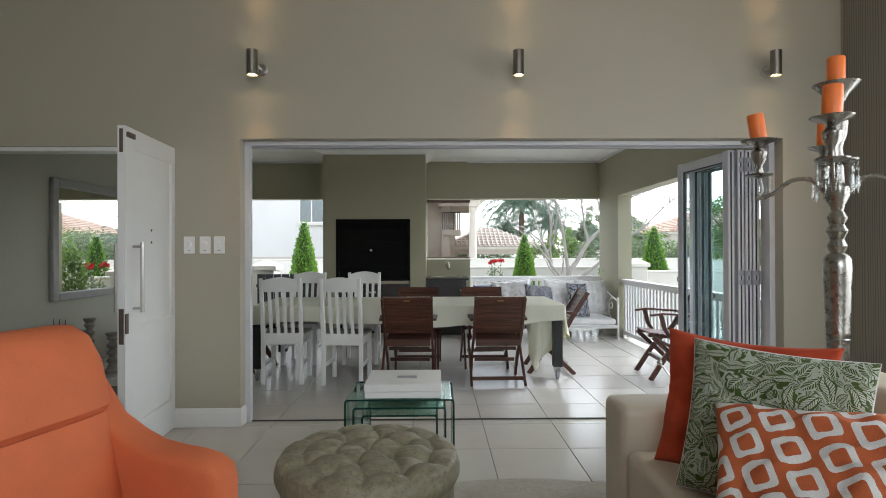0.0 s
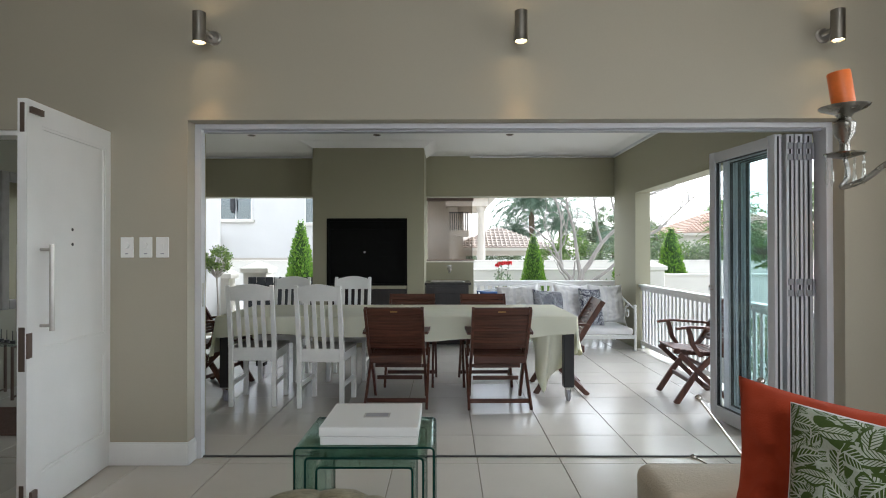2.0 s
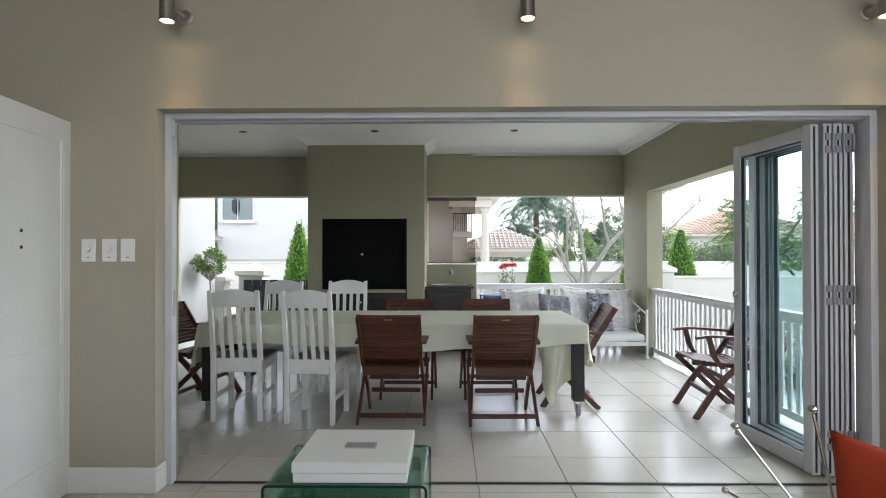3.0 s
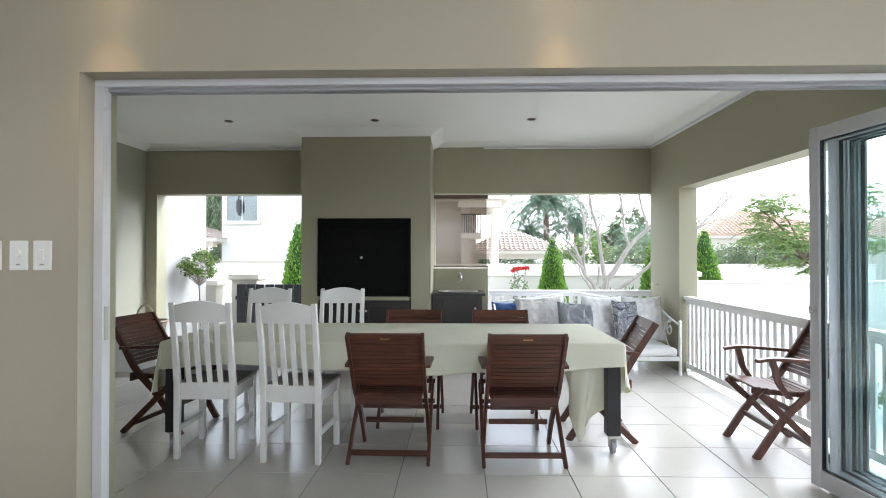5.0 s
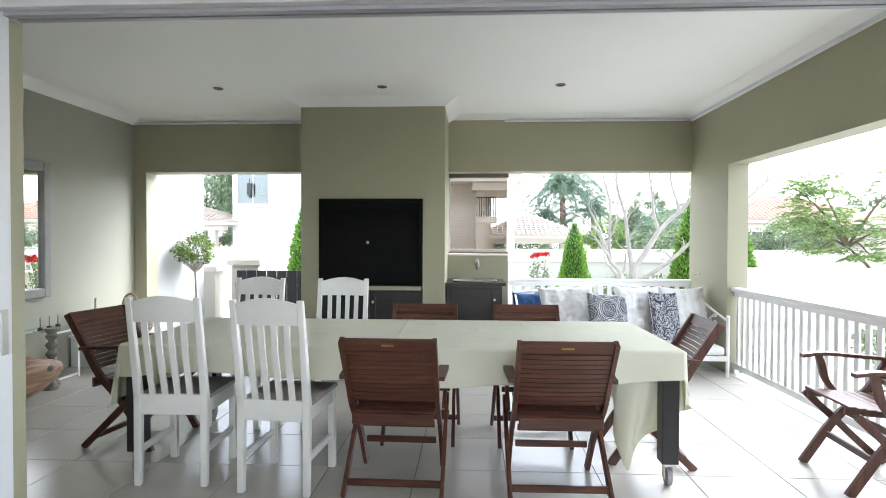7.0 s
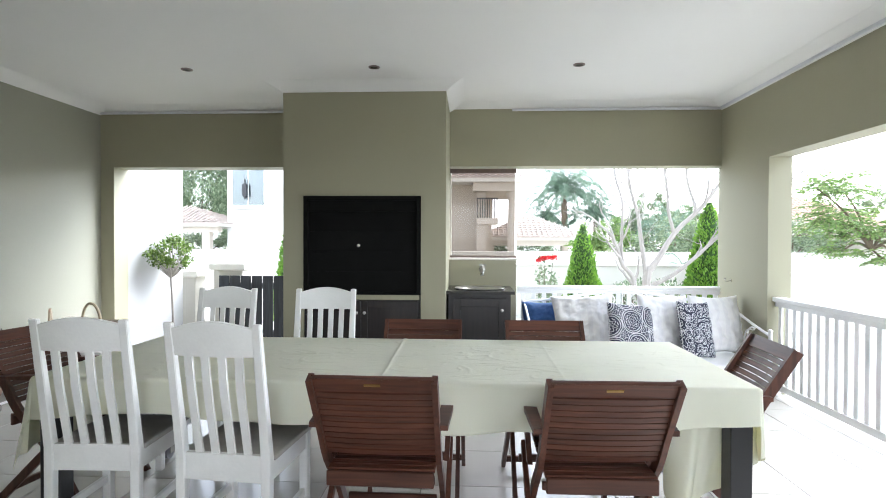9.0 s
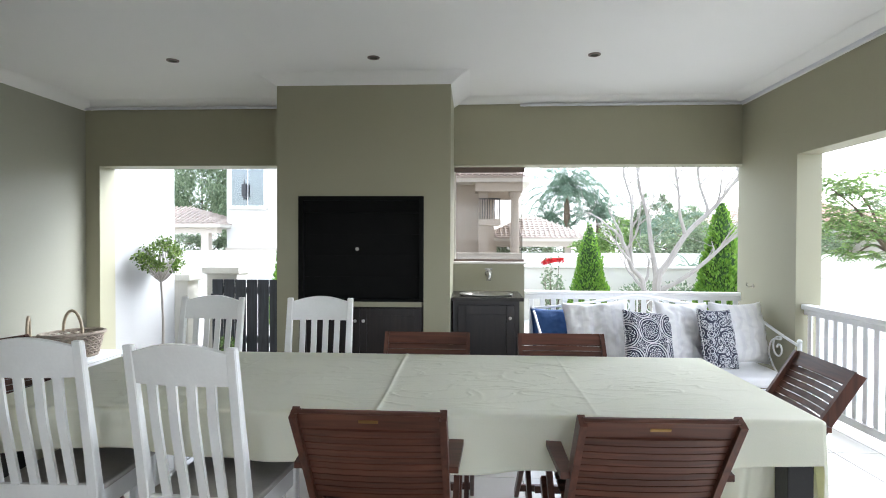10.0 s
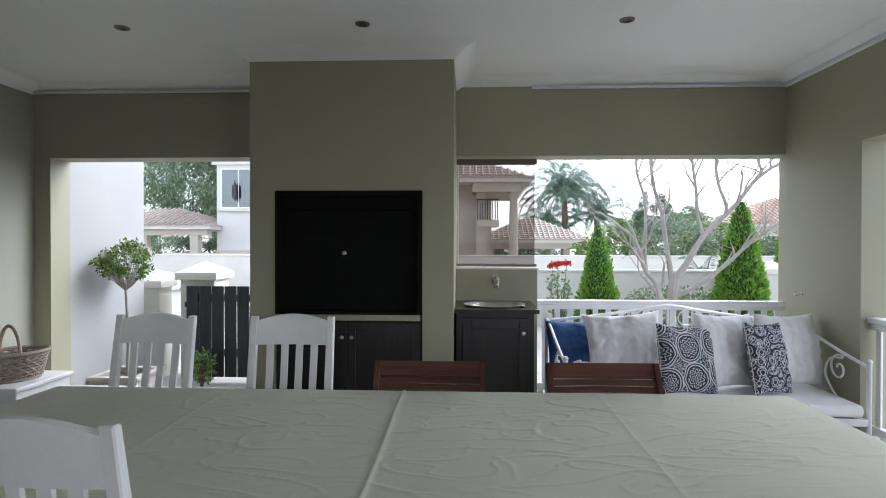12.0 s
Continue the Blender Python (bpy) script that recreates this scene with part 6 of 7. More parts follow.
M_WINDOW = glass("house_window_pane", (0.45, 0.50, 0.52), 0.0, 0.8, 0.4)
M_DARK = paint("painted_room_dimness", (0.22, 0.23, 0.23), 0.9, 0.2, 3, 0.0)
M_SLATE = wood("blue_black_gate_boards", (0.012, 0.014, 0.018), (0.03, 0.034, 0.042), 0.5, 2)
M_CYPRESS = leafy("bright_conifer_scales", (0.09, 0.21, 0.025), (0.26, 0.44, 0.06))
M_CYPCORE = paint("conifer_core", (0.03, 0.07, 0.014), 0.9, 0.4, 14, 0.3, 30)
M_TOPIARY = leafy("small_glossy_leaves", (0.05, 0.095, 0.018), (0.20, 0.30, 0.06), 0.4)
M_LIGHTLEAF = leafy("light_feathery_leaves", (0.09, 0.17, 0.045), (0.24, 0.34, 0.10))
# leaf tones lifted towards grey, with distance haze painted in
M_DARKLEAF = leafy("hazed_grey_green_leaves", (0.11, 0.155, 0.09), (0.26, 0.32, 0.19))
M_WILLOW = leafy("pale_willow_leaves", (0.10, 0.15, 0.08), (0.30, 0.37, 0.22))
# frond green paled the same way, for haze over far palms
M_PALM = leafy("hazed_palm_fronds", (0.10, 0.165, 0.115), (0.25, 0.34, 0.24))
M_PETAL = leafy("scarlet_petals", (0.45, 0.01, 0.015), (0.65, 0.03, 0.03))

structure("ground", boxes((-400, 400, -400, 400, G - 0.1, G)), M_PAVING, "pale weathered paving and road surface", "ground")


def leaf_mesh(name, pts, dirs, sizes, material, parent, ratio=0.45, fold=0.2, label=""):
    """Many small folded leaves in one mesh: place, way and length of each."""
    verts, faces = [], []
    for p, d, s in zip(pts, dirs, sizes):
        d = Vector(d).normalized()
        side = d.cross(Vector((random.uniform(-1, 1), random.uniform(-1, 1), random.uniform(-1, 1)))).normalized() * (s * ratio * 0.5)
        up = d.cross(side).normalized() * (s * fold * 0.5)
        p = Vector(p)
        k = len(verts)
        verts += [p, p + d * (s * 0.5) + side + up, p + d * s, p + d * (s * 0.5) - side + up]
        faces += [(k, k + 1, k + 2), (k, k + 2, k + 3)]
    me = bpy.data.meshes.new(name)
    me.from_pydata([tuple(v) for v in verts], [], faces)
    me.materials.append(material)
    ob = new(name, me)
    ob.parent = parent
    if label:
        ob["label"] = label
    return ob


def rnd_dir():
    while True:
        v = Vector((random.uniform(-1, 1), random.uniform(-1, 1), random.uniform(-1, 1)))
        if 0.05 < v.length < 1:
            return v.normalized()


def cypress(x, y, h, w, n=5200, seed=1, label="dense bright green cone-shaped conifer"):
    random.seed(seed)
    t = thing("conifer", label, "tree", pose(x, y, G), "garden conifers")
    part("trunk", tube(B(), [(0, 0, 0), (0, 0, h * 0.5)], [0.05, 0.02], 8), M_BROWNBARK, t)

    def rad(f, a):
        lump = 1 + 0.16 * noise.noise(Vector((math.cos(a) * 2.2 + seed * 3, math.sin(a) * 2.2, f * 7))) + 0.15 * noise.noise(Vector((math.cos(a) * 5 + seed, math.sin(a) * 5, f * 18)))
        return w / 2 * min(1.0, (f + 0.04) / 0.14) ** 0.6 * (1 - f) ** 0.72 * 1.12 * lump
    # dark solid core closes the crown and darkens the gaps between scales
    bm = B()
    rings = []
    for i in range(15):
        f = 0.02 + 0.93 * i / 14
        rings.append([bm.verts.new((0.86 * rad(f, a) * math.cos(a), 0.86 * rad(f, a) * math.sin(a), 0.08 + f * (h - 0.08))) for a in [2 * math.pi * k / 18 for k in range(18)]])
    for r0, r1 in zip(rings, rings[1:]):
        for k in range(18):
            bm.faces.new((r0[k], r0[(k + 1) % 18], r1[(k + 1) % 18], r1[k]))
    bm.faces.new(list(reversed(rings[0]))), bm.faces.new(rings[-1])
    part("dark_core", bm, M_CYPCORE, t, "", True)
    pts, dirs, sizes = [], [], []
    for _ in range(n):
        f = 1 - math.sqrt(random.random())
        f = min(0.99, f * 0.98 + 0.01)
        a = random.uniform(0, 2 * math.pi)
        r = rad(f, a) * random.uniform(0.80, 1.03)
        pts.append((r * math.cos(a), r * math.sin(a), 0.06 + f * (h - 0.08)))
        dirs.append((math.cos(a) * 0.75 + random.uniform(-0.35, 0.35), math.sin(a) * 0.75 + random.uniform(-0.35, 0.35), 1.0))
        sizes.append(random.uniform(0.05, 0.10) * (0.6 + 0.5 * (1 - f)) * h / 2.2)
    leaf_mesh("crown", pts, dirs, sizes, M_CYPRESS, t, 0.5)
    return t


cypress(2.43, 16.1, 2.08, 0.74, 5200, 1)
cypress(4.38, 14.97, 2.44, 0.84, 6500, 2)
cypress(5.72, 16.0, 2.25, 0.86, 4500, 3)
cypress(-2.86, 14.7, 2.35, 0.76, 5200, 5)
cypress(-0.75, 13.6, 2.0, 0.70, 4200, 6)


def branch(bm, p, d, length, r, depth, tips, spread=0.6, bend=0.25):
    pts, rad = [Vector(p)], [r]
    q, way = Vector(p), Vector(d).normalized()
    steps = 5
    for k in range(steps):
        way = (way + rnd_dir() * bend * 0.5 + Vector((0, 0, 0.06))).normalized()
        q = q + way * (length / steps)
        pts.append(q.copy())
        rad.append(r * (1 - 0.45 * (k + 1) / steps))
    tube(bm, pts, rad, 7 if depth > 2 else 5)
    if depth == 0:
        tips.append((q, way))
        return
    for k in range(random.choice((2, 2, 3))):
        nd = (way + rnd_dir() * spread).normalized()
        nd.z = abs(nd.z) * 0.6 + nd.z * 0.4
        branch(bm, pts[-1] if k < 2 else pts[3], nd, length * random.uniform(0.7, 0.88), rad[-1] * random.uniform(0.62, 0.8), depth - 1, tips, spread, bend)


# bare branched tree: a short bole that parts low into long crooked limbs
random.seed(14)
bare = thing("bare_tree", "leafless pale-barked tree with crooked branches", "tree", pose(3.24, 14.7, G))
tips = []


def limb(start, end, bow, r0, r1, shoots):
    """A crooked limb from start to end in (x, y, z), bowed upwards, with finer shoots along its outer part."""
    p0, p1 = Vector(start), Vector(end)
    n = 14
    ps, bm = [], B()
    for k in range(n + 1):
        t = k / n
        kink = Vector((noise.noise(Vector((t * 3.1, p1.x * 3, 1.0))), noise.noise(Vector((t * 2.7, p1.x * 3, 5.0))), noise.noise(Vector((t * 3.3, p1.z * 3, 9.0))) * 0.6))
        ps.append(p0.lerp(p1, t) + Vector((0, 0, bow * math.sin(math.pi * t))) + kink * (0.20 * math.sin(math.pi * t) ** 0.6))
    tube(bm, ps, [(r0 + (r1 - r0) * (k / n) ** 0.6) * 0.85 for k in range(n + 1)], 8)
    for k in range(shoots):
        i = n - (k * 4) % 11
        way = (ps[i] - ps[i - 1]).normalized()
        d = (way * 0.8 + rnd_dir() * 0.75 + Vector((0, 0, 0.45))).normalized()
        branch(bm, ps[i], d, random.uniform(0.38, 0.60), r1 * random.uniform(0.7, 0.95), 3, tips, 0.62, 0.7)
    part("limb" if shoots else "trunk", bm, M_BARK, bare, "", True)
    return ps


bole = limb((0, 0, -0.02), (0.02, 0, 1.2), 0.0, 0.115, 0.080, 0)
low = limb(bole[7], (-0.66, -0.2, 1.75), -0.10, 0.070, 0.030, 7)
limb(low[9], (-0.58, 0.1, 3.6), 0.0, 0.036, 0.020, 9)
limb(bole[12], (-0.42, 0.3, 3.6), 0.15, 0.060, 0.020, 11)
main = limb(bole[13], (2.1, 0.2, 3.05), 0.38, 0.068, 0.020, 16)
limb(main[3], (0.12, -0.2, 3.7), 0.0, 0.040, 0.018, 11)
limb(main[5], (0.85, 0.3, 3.8), 0.0, 0.038, 0.018, 11)
limb(bole[10], (2.2, -0.3, 2.65), -0.05, 0.054, 0.018, 14)
limb(main[9], (1.5, 0.2, 3.8), 0.0, 0.030, 0.016, 10)


def leafy_tree(name, label, x, y, crowns, trunk_h, n, size, material, seed, group="", bark=None, droop=0.0, rt=0.16):
    """crowns: (dx, dy, z, rx, rz) blobs over the ground that the leaves fill unevenly."""
    random.seed(seed)
    t = thing(name, label, "tree", pose(x, y, G), group)
    bm = B()
    tube(bm, curve_pts([(0, 0, 0), (0.05, 0, trunk_h * 0.5), (0, 0.05, trunk_h)], 4), [rt * (1 - 0.05 * k) for k in range(9)], 8)
    for dx, dy, z, rx, rz in crowns:
        tube(bm, curve_pts([(0, 0.05, trunk_h * 0.9), (dx * 0.5, dy * 0.5, (trunk_h + z) / 2 + 0.1), (dx, dy, z)], 4), [rt * 0.5 * (1 - 0.09 * k) for k in range(9)], 6)
        for _ in range(5):
            e = rnd_dir()
            tube(bm, [(dx, dy, z), (dx + e.x * rx * 0.8, dy + e.y * rx * 0.8, z + abs(e.z) * rz * 0.8)], [rt * 0.16, rt * 0.05], 5)
    part("trunk", bm, bark or M_BROWNBARK, t, "", True)
    pts, dirs, sizes = [], [], []
    for dx, dy, z, rx, rz in crowns:
        made = 0
        centres = [rnd_dir() * random.uniform(0.45, 1.0) for _ in range(34)]
        while made < n // len(crowns):
            c = random.choice(centres)
            e = c + rnd_dir() * random.uniform(0.0, 0.34)
            pts.append((dx + e.x * rx, dy + e.y * rx, z + e.z * rz - droop * random.random() ** 2))
            o = rnd_dir()
            dirs.append((o.x + e.x * 0.5, o.y + e.y * 0.5, o.z * 0.6 - 0.25 - droop))
            sizes.append(size * random.uniform(0.6, 1.3))
            made += 1
    leaf_mesh("crown", pts, dirs, sizes, material, t, 0.4)
    return t


def pinnate_tree(x, y, clumps, trunk, seed):
    """A young tree of arching twigs that carry feathery leaves; clumps of (dx, dy, z, reach, leaves)."""
    random.seed(seed)
    t = thing("garden_tree", "light green feathery-leaved young tree by the wall", "tree", pose(x, y, G))
    bm = B()
    tube(bm, curve_pts(trunk, 5), [0.07 - 0.0035 * k for k in range(5 * (len(trunk) - 1) + 1)], 8)
    pts, dirs, sizes = [], [], []
    foot = Vector(trunk[-1])
    for dx, dy, z, reach, count in clumps:
        heart = Vector((dx, dy, z))
        tube(bm, curve_pts([foot, foot.lerp(heart, 0.5) + Vector((0, 0, 0.15)), heart], 5), [0.032 - 0.0018 * k for k in range(11)], 6)
        for _ in range(count):
            e = rnd_dir()
            base = heart + Vector((e.x, e.y, e.z * 0.8)) * reach * random.random() ** 0.5 * 0.75
            way = Vector((e.x, e.y, abs(e.z) * 0.5 + 0.15)).normalized()
            L = random.uniform(0.26, 0.46)
            p, rib = base.copy(), [base.copy()]
            for k in range(8):
                p = p + way * (L / 8)
                rib.append(p.copy())
                way = (way + Vector((0, 0, -0.16))).normalized()
                side = way.cross(Vector((0, 0, 1))).normalized()
                for sd in (-1, 1):
                    pts.append(p)
                    dirs.append(side * sd + way * 0.5 + Vector((0, 0, random.uniform(-0.35, 0.05))))
                    sizes.append(random.uniform(0.085, 0.13) * (1 - 0.4 * k / 8))
            tube(bm, rib, 0.004, 4, False)
    part("trunk", bm, M_BROWNBARK, t, "", True)
    leaf_mesh("crown", pts, dirs, sizes, M_LIGHTLEAF, t, 0.36)
    return t


pinnate_tree(8.35, 16.6, ((-0.85, 0.0, 2.05, 0.75, 120), (-0.55, 0.2, 2.7, 0.55, 70), (-1.15, 0.1, 2.75, 0.35, 30), (-0.1, 0.1, 1.9, 0.6, 70), (0.2, -0.2, 1.35, 0.5, 60), (1.15, 0.1, 3.0, 0.6, 70), (1.3, 0.2, 1.9, 0.7, 80), (-0.5, 0.3, 1.45, 0.4, 34)),
             [(0.75, 0.1, 0.0), (0.65, 0.1, 0.6), (0.35, 0.05, 1.1), (-0.1, 0.0, 1.5)], 31)
leafy_tree("willow", "tall dense grey-green willow behind the houses", -20.0, 46.0, ((0, 0, 7.0, 4.6, 4.0), (4.0, 0, 4.6, 3.4, 3.6), (-4.0, 0, 4.8, 3.4, 3.6), (2.0, 1, 8.5, 3.4, 3.0)), 4.0, 60000, 0.22, M_WILLOW, 32, droop=1.2)
leafy_tree("garden_tree", "broad grey-green tree behind the garden wall", 12.7, 44.0, ((0, 0, 3.6, 1.7, 1.4), (1.7, 0, 2.6, 1.5, 1.2), (-1.6, 0, 2.4, 1.4, 1.1)), 2.0, 24000, 0.17, M_DARKLEAF, 33)
leafy_tree("garden_tree", "grey-green tree behind the garden wall", 16.0, 47.0, ((0, 0, 2.9, 2.2, 1.4), (2.4, 0, 2.4, 1.8, 1.2)), 1.8, 18000, 0.17, M_DARKLEAF, 34)
leafy_tree("garden_tree", "green tree beyond the side garden", 21.0, 34.0, ((0, 0, 3.0, 2.2, 1.6), (2.0, 0.5, 2.6, 1.6, 1.2)), 2.0, 5200, 0.24, M_DARKLEAF, 35)
leafy_tree("garden_tree", "green tree beyond the side garden", 27.0, 30.0, ((0, 0, 3.4, 2.4, 1.8), (-2.0, 0.5, 2.6, 1.6, 1.2)), 2.0, 5200, 0.24, M_LIGHTLEAF, 36)


for k, (x, y, w) in enumerate(((6.6, 31.0, 1.2), (9.0, 29.5, 1.3), (11.4, 31.5, 1.5), (14.2, 30.0, 1.4), (17.5, 31.5, 1.5), (-16.5, 40.0, 1.6))):
    leafy_tree("garden_tree", "bushy grey-green tree behind the far wall", x, y, ((0, 0, 1.9, w, 0.95), (w * 0.8, 0.3, 1.5, w * 0.7, 0.7), (-w * 0.8, 0.2, 1.45, w * 0.7, 0.7)), 1.1, 3600, 0.17,
               M_DARKLEAF if k % 2 else M_LIGHTLEAF, 80 + k, rt=0.09)


def palm(x, y, h, R, n, seed, label):
    random.seed(seed)
    t = thing("palm_tree", label, "palm", pose(x, y, G))
    part("trunk", tube(B(), curve_pts([(0, 0, 0), (0.1, 0, h * 0.5), (0.05, 0, h)], 5), [0.28 - 0.008 * k for k in range(11)], 10), M_BROWNBARK, t, "", True)
    for k in range(n):
        a = 2.4 * k + random.uniform(-0.2, 0.2)
        el = -0.1 + 1.5 * (k + 0.5) / n
        L = R * random.uniform(0.95, 1.25)
        way = Vector((math.cos(a) * math.cos(el), math.sin(a) * math.cos(el), math.sin(el)))
        p = Vector((0.05, 0, h))
        ps = [p.copy()]
        for step in range(13):
            p = p + way * (L / 13)
            ps.append(p.copy())
            way = (way + Vector((0, 0, -0.035 - 0.026 * step))).normalized()
        pts, dirs, sizes = [], [], []
        for i, p in enumerate(ps[1:-1]):
            d = (ps[i + 2] - ps[i]).normalized()
            side = d.cross(Vector((0, 0, 1))).normalized()
            f = (i + 1) / len(ps)
            for s in (-1, 1):
                for q in (0.0, 0.14, 0.28, 0.42, 0.56, 0.7, 0.84):
                    pts.append(p + d * (q * L / 14))
                    dirs.append(side * s * 0.9 + d * 0.6 + Vector((0, 0, -0.75 + random.uniform(-0.3, 0.2))))
                    sizes.append(R * 0.21 * (1 - 0.9 * abs(f - 0.4)) * random.uniform(0.8, 1.1))
        fr = leaf_mesh("frond", pts, dirs, sizes, M_PALM, t, 0.055, 0.05)
        part("midrib", tube(B(), ps, [0.03 - 0.0016 * k for k in range(len(ps))], 5), M_PALM, fr)
    return t


palm(6.9, 46.0, 5.3, 3.3, 46, 41, "tall grey-green feather palm behind the houses")
palm(6.0, 48.0, 3.1, 2.9, 30, 45, "shorter grey-green feather palm beside the tall one")
palm(9.4, 47.0, 3.6, 3.0, 36, 46, "broad low feather palm behind the houses")
palm(11.6, 38.0, 1.9, 2.4, 22, 42, "low grey-green feather palm by the wall")
palm(6.1, 20.5, 0.5, 1.1, 16, 43, "low arching palm behind the garden wall")
palm(13.8, 20.0, 0.9, 1.0, 18, 44, "small spiky palm beyond the wall")

def rose_bush(x, y, tall, seed):
    """A spindly rose: bare canes, a haze of leaves, clustered scarlet heads."""
    random.seed(seed)
    rose = thing("rose_bush", "spindly garden rose with scarlet blooms", "bush", pose(x, y, G), "garden roses")
    bm = B()
    pts, dirs, sizes, heads = [], [], [], []
    for k in range(11):
        a = 2 * math.pi * k / 11 + random.uniform(-0.2, 0.2)
        h = tall * (random.uniform(0.94, 1.0) if k in (1, 4, 8) else random.uniform(0.55, 0.85))
        top = Vector((0.17 * math.cos(a), 0.17 * math.sin(a), h))
        ps = curve_pts([(0, 0, 0), top * 0.5 + rnd_dir() * 0.06, top], 5)
        tube(bm, ps, [0.010 - 0.0006 * i for i in range(11)], 5)
        for p in ps[3:]:
            for _ in range(7):
                pts.append(p + rnd_dir() * 0.03)
                dirs.append(rnd_dir() + Vector((0, 0, 0.3)))
                sizes.append(random.uniform(0.05, 0.09))
        if k in (1, 4, 8):
            heads.append(top)
    part("stems", bm, M_BROWNBARK, rose)
    leaf_mesh("foliage", pts, dirs, sizes, M_WILLOW, rose, 0.5)
    for hd in heads:
        pp, dd, ss = [], [], []
        for c in [Vector((0, 0, 0))] + [Vector((0.055 * math.cos(q), 0.055 * math.sin(q), random.uniform(-0.03, 0.02))) for q in (0.3, 1.6, 2.8, 4.1, 5.3)]:
            for _ in range(26):
                e = rnd_dir()
                pp.append(hd + c + e * 0.012)
                dd.append(e + Vector((0, 0, 0.5)))
                ss.append(random.uniform(0.03, 0.045))
        leaf_mesh("bloom", pp, dd, ss, M_PETAL, rose, 0.8, 0.3, "scarlet rose bloom")
    return rose


rose_bush(1.60, 15.2, 1.36, 51)
rose_bush(4.72, 15.9, 1.42, 52)
rose_bush(-1.38, 12.5, 1.38, 53)


def shrub(x, y, z, r, h, n, material, seed, label, size=0.09):
    random.seed(seed)
    s = thing("shrub", label, "shrub", pose(x, y, z), "garden shrubs")
    bm = B()
    for k in range(7):
        e = rnd_dir()
        tube(bm, [(0, 0, 0), (e.x * r * 0.7, e.y * r * 0.7, h * 0.75)], [0.014, 0.005], 5)
    part("stems", bm, M_BROWNBARK, s)
    pts, dirs, sizes = [], [], []
    for _ in range(n):
        e = rnd_dir() * random.uniform(0.5, 1.0)
        pts.append((e.x * r, e.y * r, h * 0.55 + e.z * h * 0.45))
        dirs.append(e + rnd_dir() * 0.8)
        sizes.append(size * random.uniform(0.6, 1.3))
    leaf_mesh("foliage", pts, dirs, sizes, material, s, 0.5)
    return s


shrub(4.0, 15.6, G, 0.5, 0.95, 900, M_DARKLEAF, 61, "grey-green garden shrub by the bare tree")
shrub(3.6, 16.5, G, 0.6, 0.9, 900, M_DARKLEAF, 62, "grey-green garden shrub by the wall")
shrub(-2.95, 12.35, G, 0.14, 0.45, 260, M_LIGHTLEAF, 63, "small light green shrub by the gate", 0.06)
shrub(-1.42, 11.75, G, 0.24, 1.75, 1500, M_LIGHTLEAF, 67, "tall light green shrub behind the chimney", 0.09)
shrub(3.4, 42.0, G, 2.8, 1.9, 3200, M_DARKLEAF, 68, "broad grey-green shrub behind the pavilion", 0.2)
shrub(5.6, 11.8, G, 0.35, 0.5, 500, M_DARKLEAF, 64, "low grey-green garden shrub")
shrub(4.4, 9.6, G, 0.3, 0.35, 400, M_DARKLEAF, 65, "low dark garden shrub")
shrub(4.8, 8.0, G, 0.3, 0.4, 400, M_DARKLEAF, 66, "low dark garden shrub")

# clipped ball tree in its planter
random.seed(71)
top = thing("topiary_tree", "clipped ball-headed standard tree with slim stem", "tree", pose(-3.48, 11.78, G - 0.05))
bm = B()
tube(bm, curve_pts([(0, 0, 0.2), (0.012, 0.01, 0.7), (-0.01, 0, 1.28)], 6), [0.020, 0.019, 0.018, 0.018, 0.017, 0.017, 0.016, 0.016, 0.015, 0.015, 0.014, 0.014, 0.013], 8)
pts, dirs, sizes = [], [], []
for k in range(44):
    e = rnd_dir()
    e = Vector((e.x, e.y, e.z * 1.0 + 0.05))
    tip = Vector((e.x * 0.265, e.y * 0.265, 1.50 + max(-0.11, e.z * 0.17)))
    tube(bm, curve_pts([(-0.01, 0, 1.22), (tip.x * 0.45, tip.y * 0.45, 1.34 + e.z * 0.08), tip], 4), [0.008, 0.008, 0.007, 0.007, 0.006, 0.005, 0.005, 0.004, 0.003], 5)
    for _ in range(42):
        q = tip + rnd_dir() * random.uniform(0.0, 0.09)
        pts.append(q)
        dirs.append(rnd_dir() + Vector((0, 0, 0.25)))
        sizes.append(random.uniform(0.028, 0.05))
part("stem", bm, M_BARK, top, "", True)
leaf_mesh("crown", pts, dirs, sizes, M_TOPIARY, top, 0.55)
pl = thing("planter", "pale square stone planter under the ball tree", "planter", pose(-3.48, 11.78, G))
M_STONEPOT = paint("pale_cast_stone", (0.48, 0.45, 0.40), 0.9, 0.12, 6, 0.1, 50)
bm = B()
for r in ((-0.25, 0.25, -0.25, -0.21, 0, 0.27), (-0.25, 0.25, 0.21, 0.25, 0, 0.27), (-0.25, -0.21, -0.21, 0.21, 0, 0.27), (0.21, 0.25, -0.21, 0.21, 0, 0.27)):
    box(bm, *r, 0.004, 1)
part("body", bm, M_STONEPOT, pl)
bm = B()
for r in ((-0.28, 0.28, -0.28, -0.20, 0.272, 0.31), (-0.28, 0.28, 0.20, 0.28, 0.272, 0.31), (-0.28, -0.20, -0.20, 0.20, 0.272, 0.31), (0.20, 0.28, -0.20, 0.20, 0.272, 0.31)):
    box(bm, *r, 0.005, 1)
part("rim", bm, M_STONEPOT, pl)
part("soil", box(B(), -0.209, 0.209, -0.209, 0.209, 0.05, 0.24), M_BROWNBARK, pl)

# cream plaster painted greyer, so the wall's shade sits in its colour
M_SHADEPLASTER = paint("shade_greyed_plaster", (0.36, 0.36, 0.35), 0.85, 0.06, 1.2, 0.06)
